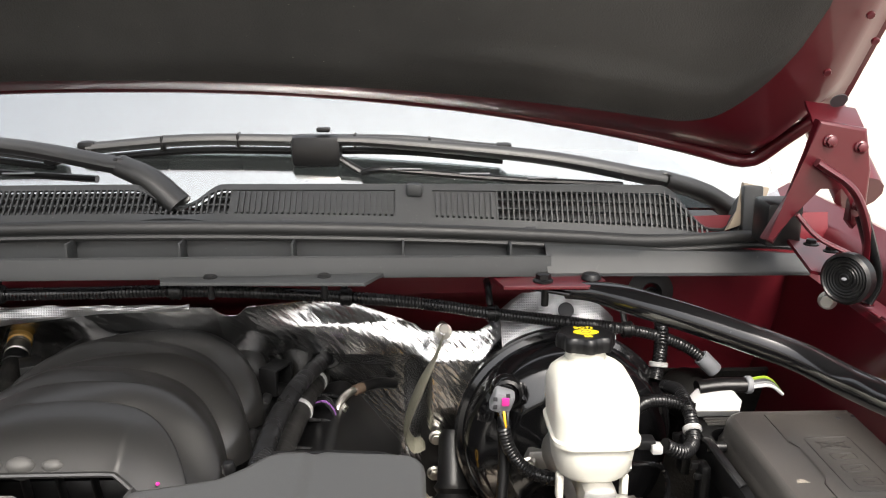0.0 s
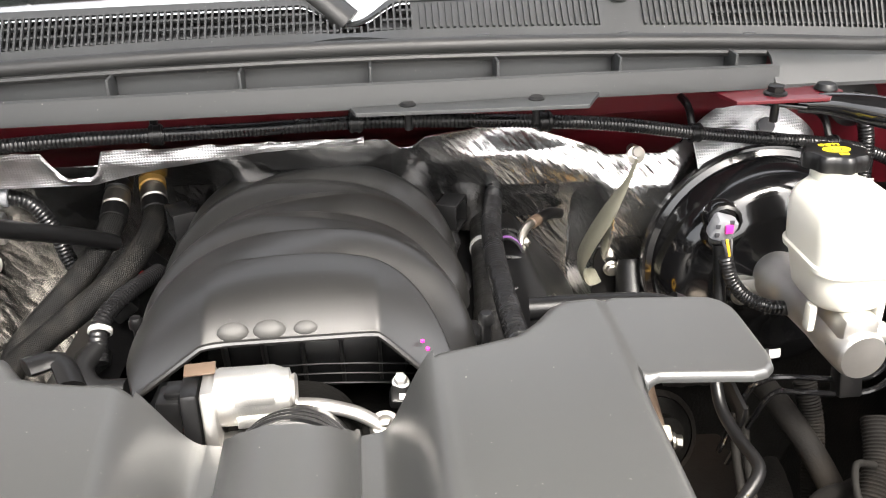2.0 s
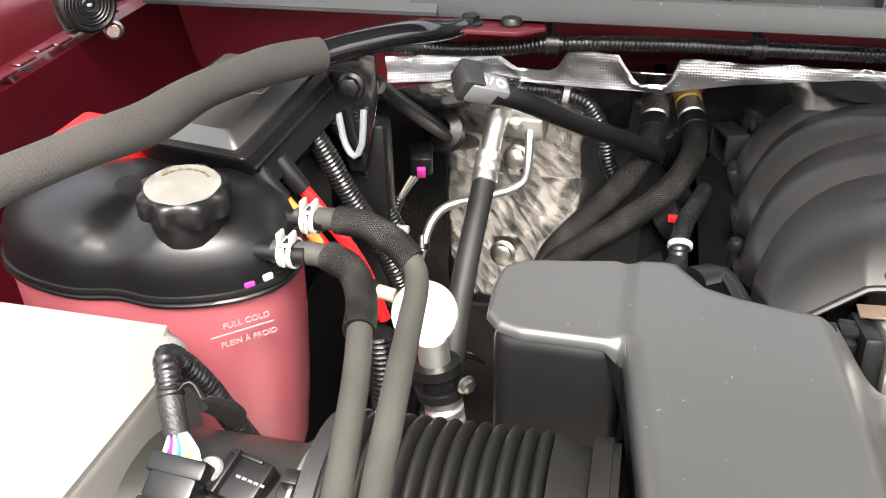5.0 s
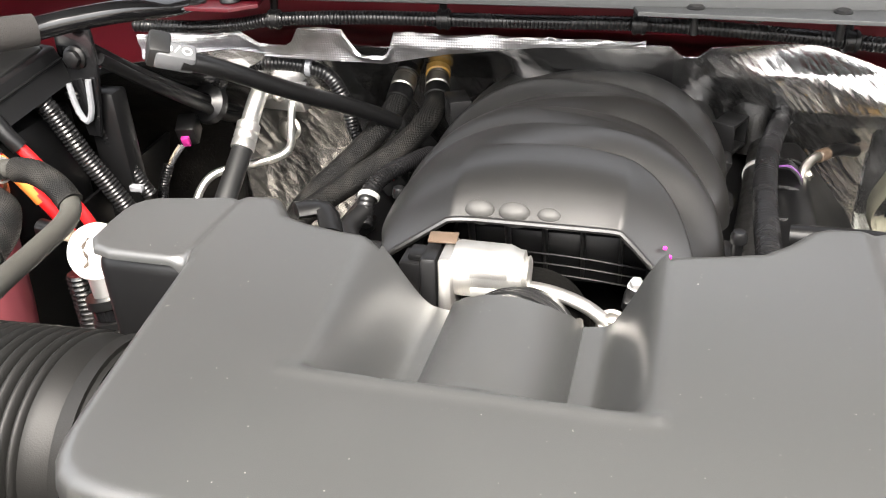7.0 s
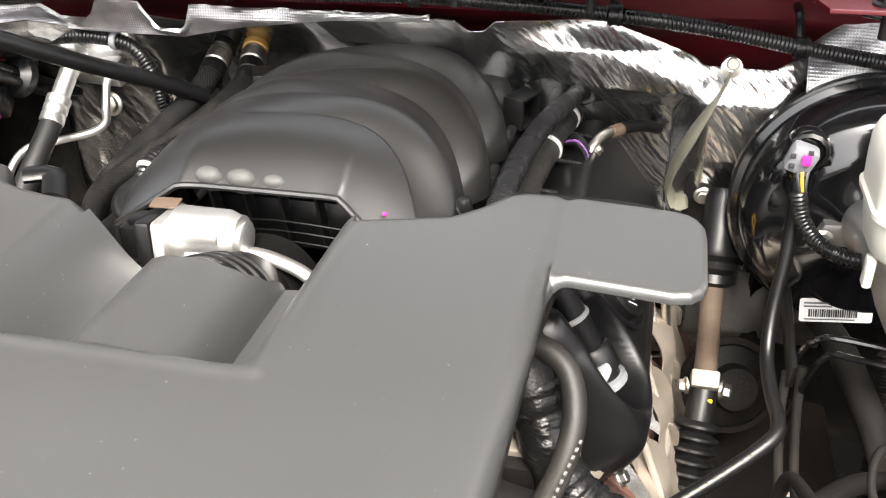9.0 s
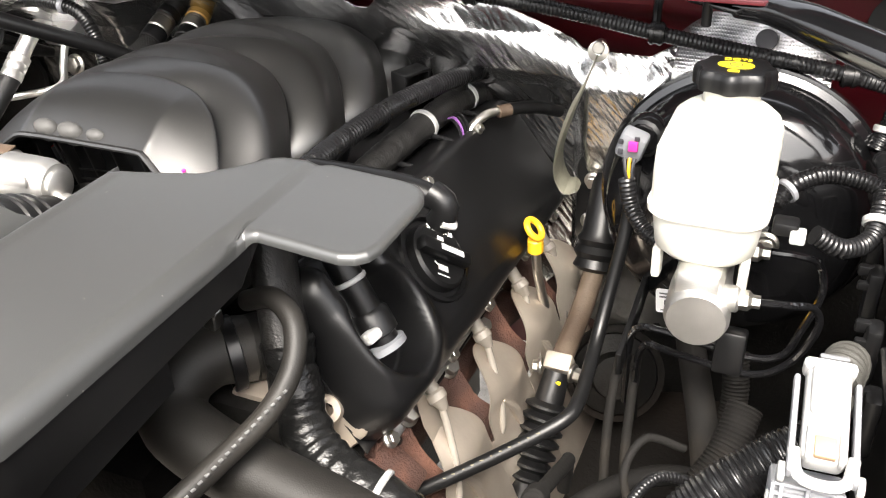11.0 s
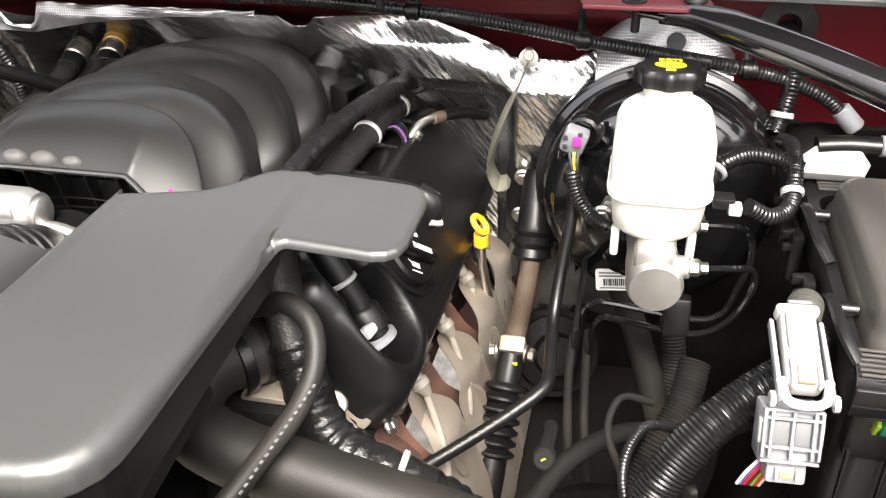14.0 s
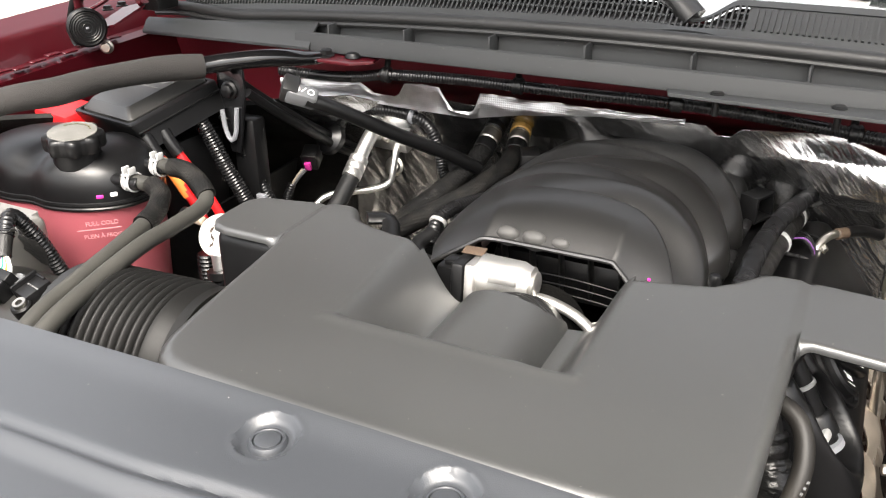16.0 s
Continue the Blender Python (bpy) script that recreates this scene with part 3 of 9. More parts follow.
# vent frame: solid borders, closed ribbed middle, open grids
part("upper_border", cowl_sheet(-0.80, 0.80, lambda x, v: vent_point(x, 0.80 + 0.20 * v) if v < 0.99 else vent_point(x, 1.0) + Vector((0, 0.012, -0.004)), 260, 5), COWL, cowl)
part("lower_border", cowl_sheet(-0.80, 0.80, lambda x, v: vent_point(x, -0.12 + 0.22 * v), 90, 2), COWL, cowl)
part("middle_panel", cowl_sheet(0.118, 0.445, lambda x, v: vent_point(x, 0.08 + 0.75 * v, -0.0025), 30, 2), COWL, cowl)
# Plain black sheet in place of the unlit space behind the bars.
part("vent_backing", cowl_sheet(-0.80, 0.79, lambda x, v: vent_point(x, 0.02 + 0.9 * v, -0.016), 200, 2), BLACK, cowl, "black sheet standing for the dark space behind the vent")
part("end_post", box(0.026, 0.02, 0.075, 0.004, Matrix.Translation((0.785, 1.115, 1.395)) @ pose(0, 0, 0, -12, 0, -8)), COWL, cowl)


def strip(bm, a, b, w, n):
    """A thin bar from a to b, w wide, standing out along n."""
    t = (b - a).normalized()
    s = t.cross(n).normalized() * w / 2
    n = n * 0.004
    q = [a - s, a + s, b + s, b - s]
    lo = [bm.verts.new(p - n) for p in q]
    hi = [bm.verts.new(p) for p in q]
    bm.faces.new(hi)
    for i in range(4):
        bm.faces.new((lo[i], lo[(i + 1) % 4], hi[(i + 1) % 4], hi[i]))


OUT = Vector((0, -0.6, 0.8))
bars, rods = bmesh.new(), bmesh.new()


def grid_point(x, w, out=0.0):
    full = 1.4500 - 0.03 * x * x
    p = Vector((x, VENT_Y0(x) + (VENT_Y1(x) - VENT_Y0(x)) * w, VENT_Z0(x) + (full - VENT_Z0(x)) * w))
    return p + out * Vector((0, -0.6, 0.8))


def grid_top(x):
    return 0.86 * (VENT_Z1(x) - VENT_Z0(x)) / (1.4500 - 0.03 * x * x - VENT_Z0(x))


x = -0.79
while x < 0.742:
    if not 0.115 < x < 0.445:
        if grid_top(x) > 0.1:
            strip(bars, grid_point(x, 0.04), grid_point(x, grid_top(x)), 0.0021, OUT)
    elif x > 0.122 and not 0.315 < x < 0.365:
        strip(rods, vent_point(x, 0.16, 0.0012), vent_point(x, 0.74, 0.0012), 0.0028, OUT)
    x += 0.0069
for x0, x1 in ((-0.79, 0.118), (0.443, 0.742)):
    n = 60
    for w in (0.22, 0.43, 0.64):
        for k in range(n):
            a, b = x0 + (x1 - x0) * k / n, x0 + (x1 - x0) * (k + 1) / n
            if w < min(grid_top(a), grid_top(b)):
                strip(bars, grid_point(a, w, -0.003), grid_point(b, w, -0.003), 0.0028, OUT)
tagged(part("vent_grid", bars, COWL, cowl, smooth=False), kind="stuff")
tagged(part("vent_ribs", rods, COWL, cowl, smooth=False), kind="stuff")
part("washer_nozzle", box(0.020, 0.014, 0.016, 0.004, Matrix.Translation((0.342, 1.068, 1.440))), COWL, cowl)
part("nozzle_step", cowl_sheet(0.318, 0.364, lambda x, v: vent_point(x, 0.10 + 0.75 * v, 0.001), 3, 2), COWL, cowl)
for x in (0.19, 0.343, 0.485):
    part("clip_tab", box(0.014, 0.006, 0.003, 0.001, Matrix.Translation((x, VENT_Y0(x) - 0.006, VENT_Z0(x) - 0.001))), COWL, cowl)
# flange with two push bolts
bm = prism([(0.055, 0.955), (0.285, 0.945), (0.305, 0.985), (0.045, 0.990)], 1.354, 1.358, 0.001)
part("flange", bm, COWL, cowl)
for x, y in ((0.107, 0.973), (0.237, 0.972)):
    b = part("push_bolt", lathe([(0, 0.003), (0.006, 0.003), (0.0085, 0.001), (0.0085, 0)], 16, None, Matrix.Translation((x, y, 1.358))), BLACK, cowl)
    part("stem", cyl((x, y, 1.354), (0, 0, -1), 0.004, 0.022, 10), BLACK, b)

seal_path = [(x, SEAL_Y(x) - 0.004, SEAL_Z(x) + 0.002) for x in [-0.84 + 0.07 * k for k in range(25)]]
seal_bm = tube(seal_path, 0.0085, 12, 0.012)
merge(seal_bm, tube([(p[0], p[1] - 0.006, p[2] - 0.010) for p in seal_path], 0.004, 8, 0.012))
solo("cowl_seal", seal_bm, RUBBER, "black rubber bulb seal along the cowl edge", "seal")


def wiper(pivot, elbow, hub, blade_a, blade_b, tip=None):
    """Arm with pivot cap, knuckle, slotted bracket and a beam blade with its end caps."""
    w = thing("wiper", "black windscreen wiper resting at the bottom of the glass", "wiper", pivot, "windscreen wipers")
    pv, el, hb = Vector(pivot), Vector(elbow), Vector(hub)
    part("arm_base", tube([pv, pv.lerp(el, 0.5) + Vector((0, 0, 0.008)), el], lambda s: 0.021 - 0.03 * s, 14, 0.008, 0.75), RUBBER, w)
    part("knuckle", cyl(el - Vector((0, 0.012, 0)), (0, 1, 0), 0.012, 0.024), SATIN, w)
    part("arm", tube([el, el.lerp(hb, 0.35) + Vector((0, 0, 0.012)), el.lerp(hb, 0.8) + Vector((0, 0, 0.008)), hb], lambda s: 0.0185 - 0.016 * s, 14, 0.01, 0.6), RUBBER, w)
    h = part("blade_holder", box(0.066, 0.034, 0.042, 0.008, Matrix.Translation(hb + Vector((0.008, 0.004, -0.014)))), BLACK, w)
    part("cap", box(0.018, 0.012, 0.006, 0.002, Matrix.Translation(hb + Vector((0.018, 0, 0.014)))), BLACK, h)
    a, b = Vector(blade_a), Vector(blade_b)
    m = a.lerp(b, 0.5) + Vector((0, 0, 0.012))
    sp = part("spoiler", tube([a, a.lerp(m, 0.5) + Vector((0, 0, 0.006)), m, m.lerp(b, 0.5) + Vector((0, 0, 0.006)), b], 0.0105, 10, 0.01, 0.75), RUBBER, w, "grey beam wiper blade")
    part("squeegee", tube([p - Vector((0, -0.006, 0.015)) for p in (a, a.lerp(m, 0.5) + Vector((0, 0, 0.006)), m, m.lerp(b, 0.5) + Vector((0, 0, 0.006)), b)], 0.005, 8, 0.01), BLACK, sp)
    for e in (a, b):
        part("end_cap", box(0.024, 0.018, 0.02, 0.005, Matrix.Translation(e)), SATIN, sp)
    for t in (0.18, 0.36, 0.64, 0.82):
        q = a.lerp(b, t) + Vector((0, 0, 0.012 * (1 - abs(2 * t - 1)) + 0.004))
        part("joint", box(0.004, 0.021, 0.019, 0.002, Matrix.Translation(q)), SATIN, sp)
    if tip:
        arm2 = part("bracket", tube([hb + Vector((0.035, -0.002, -0.022)), hb + Vector((0.07, -0.006, -0.042)), *[Vector(q) for q in tip]], 0.008, 10, 0.01, 0.6), BLACK, w)
        for k in range(3):
            t0 = Vector(tip[0]).lerp(Vector(tip[-1]), 0.1 + 0.28 * k)
            part("slot_edge", box(0.04, 0.004, 0.002, 0.001, Matrix.Translation(t0 + Vector((0, -0.008, 0.004)))), GREY_PART, arm2)
    return w


wiper((0.80, 1.19, 1.375), (0.68, 1.165, 1.432), (0.205, 1.165, 1.488), (-0.088, 1.17, 1.478), (0.462, 1.175, 1.472), ((0.30, 1.145, 1.452), (0.46, 1.145, 1.438), (0.62, 1.15, 1.428)))
wiper((0.052, 1.075, 1.420), (-0.022, 1.095, 1.467), (-0.42, 1.13, 1.50), (-0.66, 1.19, 1.482), (-0.13, 1.16, 1.468), ((-0.34, 1.12, 1.462), (-0.2, 1.12, 1.456), (-0.06, 1.115, 1.447)))

# pale bracket and moulding at the end of the cowl
part_panel = prism([(0.0, 0.0), (0.055, 0.02), (0.075, 0.075), (0.03, 0.085), (0.02, 0.035)], 0, 0.006, 0.002, Matrix.Translation((0.752, 1.118, 1.372)) @ pose(0, 0, 0, 75, 0, 0) @ Matrix.Diagonal((0.8, 0.75, 1, 1)))
solo("corner_bracket", part_panel, BEIGE, "pale primed bracket at the windscreen corner", "bracket")

# ---- bonnet, held open ----
HOOD_O, HOOD_S, HOOD_N = Vector((0, 1.0, 1.555)), Vector((0, -0.64, 0.768)), Vector((0, -0.768, -0.64))


def hood_rear(x):
    return -0.115 * (abs(x) / 0.7) ** 2.2 + (0.12 * smooth01(0.765, 0.85, abs(x)))


def hood_point(x, s, lift=0.0):
    return HOOD_O + Vector((x, 0, 0)) + HOOD_S * s + HOOD_N * lift


bonnet = thing("bonnet", "open deep red bonnet with a dark fibre liner inside", "bonnet", (0, 1.0, 1.555))


def hood_inner(u, v):
    x = -0.868 + 1.736 * u
    s = hood_rear(x) + (1.2 - hood_rear(x)) * v
    rim = 0.022 * smooth01(0.0, 0.03, v) * smooth01(0.0, 0.025, u) * smooth01(0.0, 0.025, 1 - u)
    return hood_point(x, s, -0.02 + rim - 0.03 * (abs(x) / 0.87) ** 4)


part("inner_panel", grid(120, 60, hood_inner), RED, bonnet)
outer = grid(60, 30, lambda u, v: hood_point(-0.872 + 1.744 * u, hood_rear(-0.872 + 1.744 * u) - 0.004 + 1.22 * v, -0.05 - 0.01 * math.sin(math.pi * u)))
part("outer_skin", thicken(outer, 0.0015), RED, bonnet)
part("hem", tube([hood_point(-0.868 + 1.736 * k / 60, hood_rear(-0.868 + 1.736 * k / 60) - 0.003, -0.03) for k in range(61)], 0.009, 10, 0.012), RED, bonnet)


def liner_point(u, v):
    """Padded liner with rounded corners."""
    x = -0.776 + 1.552 * u
    a = abs(x)
    back = hood_rear(min(a, 0.70)) + 0.036 + 0.025 * (a / 0.7) ** 2 + (0.19 * (1 - math.sqrt(max(0.0, 1 - (max(0.0, a - 0.64) / 0.137) ** 2))) if a > 0.64 else 0)
    s = back + (1.08 - back) * v
    edge = min(smooth01(0, 0.035, s - back), smooth01(0, 0.04, 0.777 - a))
    pad = 0.008 * edge + 0.004 * noise.noise(Vector((x * 3, s * 5, 2))) * edge
    fold = 0.006 * edge * smooth01(0.0, 0.1, s - back) * math.exp(-((s - back - 0.045 - 0.02 * math.sin(4 * x)) / 0.012) ** 2) * smooth01(0.25, 0.5, x)
    return hood_point(x, s, 0.004 + pad + fold - 0.03 * (a / 0.87) ** 4)


part("liner", grid(150, 80, liner_point), LINER, bonnet, "charcoal fibre insulation pad")
for s in (-1, 1):
    for x, q in ((0.80, 0.04), (0.835, 0.085), (0.815, 0.12), (0.845, 0.155)):
        part("weld_stud", cyl(hood_point(s * x, q, -0.004), -HOOD_N * -1, 0.0045, 0.004, 10), RED, bonnet)
    part("drain_hole", cyl(hood_point(s * 0.828, 0.0, 0.0015), HOOD_N, 0.010, 0.0012, 16), PRINT_DARK, bonnet, "dark oval hole")


def bonnet_hinge(s):
    """Pressed hinge: bonnet plate, upright arm, short link, foot and coiled clock spring."""
    h = thing("hinge", "dark red pressed-steel hinge of the bonnet with a black coil spring", "hinge", (s * 0.83, 0.95, 1.38), "bonnet hinges")
    side = [(0.792, 1.536), (0.848, 1.526), (0.858, 1.480), (0.858, 1.428), (0.846, 1.410), (0.838, 1.420), (0.840, 1.448), (0.828, 1.462), (0.800, 1.462), (0.772, 1.425), (0.754, 1.393), (0.742, 1.399), (0.768, 1.450), (0.783, 1.500)]
    part("arm", prism([(s * x, z) for x, z in (side if s > 0 else side[::-1])], -0.006, 0.006, 0.004, Matrix.Translation((0, 0.970, 0)) @ pose(0, 0, 0, 90, 0, 0), segs=3), RED, h)
    part("bonnet_plate", box(0.062, 0.05, 0.005, 0.002, Matrix.Translation((s * 0.822, 0.990, 1.534)) @ pose(0, 0, 0, 32, s * 8, 0)), RED, h)
    part("link", tube([(s * 0.79, 0.955, 1.49), (s * 0.83, 0.945, 1.46), (s * 0.85, 0.940, 1.41), (s * 0.85, 0.940, 1.37)], 0.011, 10, 0.006, 0.45), RED, h)
    part("stay", tube([(s * 0.775, 0.958, 1.43), (s * 0.798, 0.950, 1.405), (s * 0.838, 0.945, 1.385)], 0.005, 8, 0.006, 0.6), RED, h)
    part("foot", thicken(grid(8, 4, lambda u, v: (s * (0.795 + 0.055 * v), 1.03 - 0.08 * u, 1.388 - 0.022 * u - 0.012 * v)), 0.004), RED, h)
    # Black box put in for the shadowed gap behind the hinge.
    part("shade_box", box(0.045, 0.05, 0.055, 0.006, Matrix.Translation((s * 0.790, 1.045, 1.402))), BLACK, h, "black box standing in for the dark gap behind the hinge")
    for q in ((0.806, 0.962, 1.512), (0.842, 0.962, 1.505), (0.846, 0.960, 1.440)):
        part("bolt", hexhead((s * q[0], q[1], q[2]), (-s * 0.1, -1, 0.1), 0.0055, 0.006), RED, h)
    for q in ((0.808, 0.985, 1.387), (0.826, 0.972, 1.382)):
        part("nut", hexhead((s * q[0], q[1], q[2]), (0, 0, 1), 0.0065, 0.007), SATIN, h)
    m = axis((s * 0.826, 0.925, 1.364), (-s * 0.80, -0.58, 0.05)) @ Matrix.Scale(0.86, 4)
    disc = part("clock_spring", lathe([(0, -0.012), (0.028, -0.012), (0.034, -0.006), (0.034, 0.008), (0.030, 0.012), (0.027, 0.008), (0, 0.008)], 40, None, m), SATIN, h)
    coil = [m @ Vector(((0.005 + 0.0040 * a / 6.283) * math.cos(a), (0.005 + 0.0040 * a / 6.283) * math.sin(a), 0.0085)) for a in [k * 0.2 for k in range(200)] if 0.005 + 0.0040 * a / 6.283 < 0.028]
    part("coil", sweep(bmesh.new(), coil, 0.0014, 6), SATIN, disc)
    part("pin", box(0.006, 0.004, 0.006, 0.002, m @ Matrix.Translation((0, 0, 0.011))), GREY_PART, disc, "worn bare pin")
    part("cover_strap", tube([(s * 0.846, 0.950, 1.43), (s * 0.852, 0.938, 1.40), (s * 0.860, 0.93, 1.36), (s * 0.852, 0.93, 1.335)], 0.013, 10, 0.008, 0.4), SATIN, h)
    part("nut_large", hexhead((s * 0.818, 0.95, 1.330), (-s * 0.5, -0.8, 0), 0.008, 0.010), STEEL, h)
    return h


bonnet_hinge(1)
bonnet_hinge(-1)

# ---- foil heat shield on the firewall ----
FLAP_TOP = ((-0.55, 1.300), (-0.489, 1.299), (-0.456, 1.295), (-0.416, 1.296), (-0.402, 1.286), (-0.394, 1.280), (-0.358, 1.281), (-0.350, 1.286), (-0.340, 1.303), (-0.313, 1.304), (-0.286, 1.302), (-0.270, 1.277), (-0.262, 1.272), (-0.238, 1.271), (-0.232, 1.276), (-0.223, 1.301), (-0.158, 1.299), (0.0, 1.300), (0.07, 1.298))
FLAP_LOW = ((-0.55, 1.270), (-0.496, 1.269), (-0.369, 1.263), (-0.237, 1.262), (-0.16, 1.277), (-0.05, 1.289), (0.07, 1.292))
FOIL_TOP = ((-0.60, 1.285), (-0.42, 1.283), (-0.39, 1.268), (-0.36, 1.268), (-0.33, 1.285), (-0.29, 1.285), (-0.265, 1.262), (-0.235, 1.262), (-0.22, 1.288), (-0.1, 1.292), (0.05, 1.296), (0.085, 1.294), (0.10, 1.280), (0.115, 1.279), (0.128, 1.291), (0.22, 1.281), (0.25, 1.277), (0.296, 1.262), (0.341, 1.246), (0.352, 1.237), (0.425, 1.235), (0.45, 1.25), (0.48, 1.275), (0.502, 1.294), (0.525, 1.294), (0.585, 1.282), (0.60, 1.27), (0.61, 1.2), (0.64, 1.0))


def foil_y(x, z):
    y = lerp_table(((0.80, 1.150), (0.95, 1.155), (1.1, 1.155), (1.2, 1.130), (1.25, 1.088), (1.30, 1.050), (1.33, 1.045)), z)
    y -= 0.75 * max(0.0, -0.36 - x) * smooth01(1.15, 1.28, z)
    y += 0.03 * smooth01(0.1, 0.4, x) * smooth01(1.15, 1.32, z) + 0.02 * smooth01(0.2, 0.35, x)
    y += 0.03 * smooth01(0.3, 0.55, x) * smooth01(1.2, 1.3, z) * 0.3
    y += 0.06 * smooth01(-0.33, -0.27, x) * smooth01(-0.08, -0.14, x) * smooth01(1.285, 1.24, z)
    belly = lerp_table(((0.82, 1.150), (1.0, 1.135), (1.08, 1.128), (1.13, 1.106), (1.20, 1.098), (1.25, 1.101), (1.30, 1.112)), z)
    back = lerp_table(((0.82, 1.200), (1.0, 1.195), (1.13, 1.188), (1.17, 1.170), (1.205, 1.118), (1.25, 1.105), (1.30, 1.112)), z)
    belly = back + (belly - back) * smooth01(0.325, 0.365, x)
    w = smooth01(0.13, 0.25, x) * smooth01(0.50, 0.43, x)
    y += (belly - y) * w
    return min(y, firewall_y(x, z) - 0.005)


def foil_sheet(x0, x1):
    """Foil pushed over the firewall: hard crinkles to one side, long drawn streaks to the other."""
    def at(u, v):
        x = x0 + (x1 - x0) * u
        top = lerp_table(FOIL_TOP, x)
        z = 0.82 + (top - 0.82) * v
        k = smooth01(0, 0.12, 1 - v) * 0.7 + 0.3
        warp = 1.5 * noise.noise(Vector((x * 6, z * 6, 2))) + 0.45 * noise.noise(Vector((x * 19, z * 9, 5)))

        def fold(length, turn, shift):
            q = (x * math.cos(turn) + z * math.sin(turn)) / length + warp + shift
            return abs(2 * (q - math.floor(q)) - 1) ** 1.5
        patch = max(0.15, 0.5 + 1.2 * noise.noise(Vector((x * 7 + 1, z * 7, 11))))
        calm = 1 - 0.85 * smooth01(0.08, 0.16, x)
        q = (0.80 * x + 0.60 * z) / 0.017 + 1.0 * noise.noise(Vector((x * 5, z * 5, 21))) + 0.25 * noise.noise(Vector((x * 30, z * 30, 8)))
        f = q - math.floor(q)
        size = max(0.05, 0.55 + 1.3 * noise.noise(Vector((math.floor(q) * 1.7, 3.5 * (0.60 * x - 0.80 * z), 31)))) * (1 - 0.55 * smooth01(0.31, 0.37, x) * smooth01(0.47, 0.43, x))
        streak = 0.0015 * size * (f / 0.2 if f < 0.2 else (1 - f) / 0.8) * smooth01(0.09, 0.15, x) * smooth01(top - 0.02, top - 0.05, z)
        dent = streak + calm * patch * (0.0019 * fold(0.030, 0.64, 0) + 0.0005 * fold(0.012, 0.9, 3) + 0.0022 * fold(0.044, -0.75, 1))
        dent = dent * (1 - 0.62 * smooth01(0.1, 0.0, x)) + (0.35 + 0.65 * calm) * (0.008 * noise.noise(Vector((x * 11, z * 9, 4))) + 0.0012 * noise.noise(Vector((x * 45, z * 34, 7))))
        # the upper strip is turned back, so that it faces the sky
        roll = 0.018 * smooth01(top - 0.04, top, z) * smooth01(0.1, 0.16, x)
        return (x, foil_y(x, z) - k * dent + roll, z)
    return at


shield = thing("heat_shield", "crinkled silver foil heat shield over the firewall", "heat shield", (0, 1.12, 1.0))
part("crinkled_panel", thicken(grid(320, 240, foil_sheet(-0.58, 0.09)), 0.0015), FOIL, shield)
part("drawn_panel", thicken(grid(330, 280, foil_sheet(0.09, 0.62)), 0.0015), FOIL_FLAT, shield, "smoother foil drawn into long streaks")
collar = grid(24, 10, lambda u, v: (0.455 + 0.15 * u, 1.072 + 0.008 * math.sin(5 * u) + 0.040 * v + 0.003 * noise.noise(Vector((u * 5, v * 4, 3))), 1.225 + (0.073 * math.sin(math.pi * min(1, 0.12 + 0.8 * u)) ** 0.6) * v))
part("servo_flap", thicken(collar, 0.0015), FLAP, shield)
part("flap_hole", cyl((0.5405, 1.094, 1.2715), (0, -1, 0.5), 0.0105, 0.0014, 22), PRINT_DARK, shield, "dark punched hole")


def flap_sheet(u, v):
    """Flat cut flap of foil matting along the top edge."""
    x = -0.53 + 0.59 * u
    top, low = lerp_table(FLAP_TOP, x), lerp_table(FLAP_LOW, x)
    lean = 0.005 * max(smooth01(-0.36, -0.44, x), smooth01(-0.25, -0.16, x)) + 0.005 * noise.noise(Vector((x * 22, v * 2, 6))) + 0.0016 * noise.noise(Vector((x * 60 + 30 * v, v * 3, 9)))
    return (x, 1.046 - 0.35 * max(0.0, -0.40 - x) + 0.006 * (1 - v) + lean * v + 0.003 * noise.noise(Vector((x * 7, v * 1.5, 1))), low + (top - low) * v)


part("scalloped_flap", thicken(grid(300, 10, flap_sheet), 0.002), FLAP, shield, "flat scalloped edge of foil matting")
solo("foil_patch", thicken(grid(20, 8, lambda u, v: (0.085 + 0.11 * u, 1.055 - 0.05 * v, 1.325 + 0.02 * v + 0.004 * noise.noise(Vector((u * 6, v * 4, 3))))), 0.0015), FOIL, "small patch of silver foil under the cowl", "heat shield")


# ---- engine ----
def engine_block():
    ob = thing("engine", "large V8 engine block and heads, cast metal darkened for deep shade", "engine", (0, 0.93, 0.9))
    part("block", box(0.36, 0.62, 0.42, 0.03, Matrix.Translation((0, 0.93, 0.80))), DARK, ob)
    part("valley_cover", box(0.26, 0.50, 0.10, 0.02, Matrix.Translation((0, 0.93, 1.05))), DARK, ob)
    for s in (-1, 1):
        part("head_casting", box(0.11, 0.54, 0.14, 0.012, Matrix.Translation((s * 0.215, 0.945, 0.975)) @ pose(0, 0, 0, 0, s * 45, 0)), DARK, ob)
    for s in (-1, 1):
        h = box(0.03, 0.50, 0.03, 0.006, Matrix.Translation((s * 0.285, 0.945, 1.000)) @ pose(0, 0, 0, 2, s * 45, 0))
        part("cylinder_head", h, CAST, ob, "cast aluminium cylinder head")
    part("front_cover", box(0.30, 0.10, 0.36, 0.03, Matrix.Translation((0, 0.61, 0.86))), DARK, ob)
    return ob


engine_block()

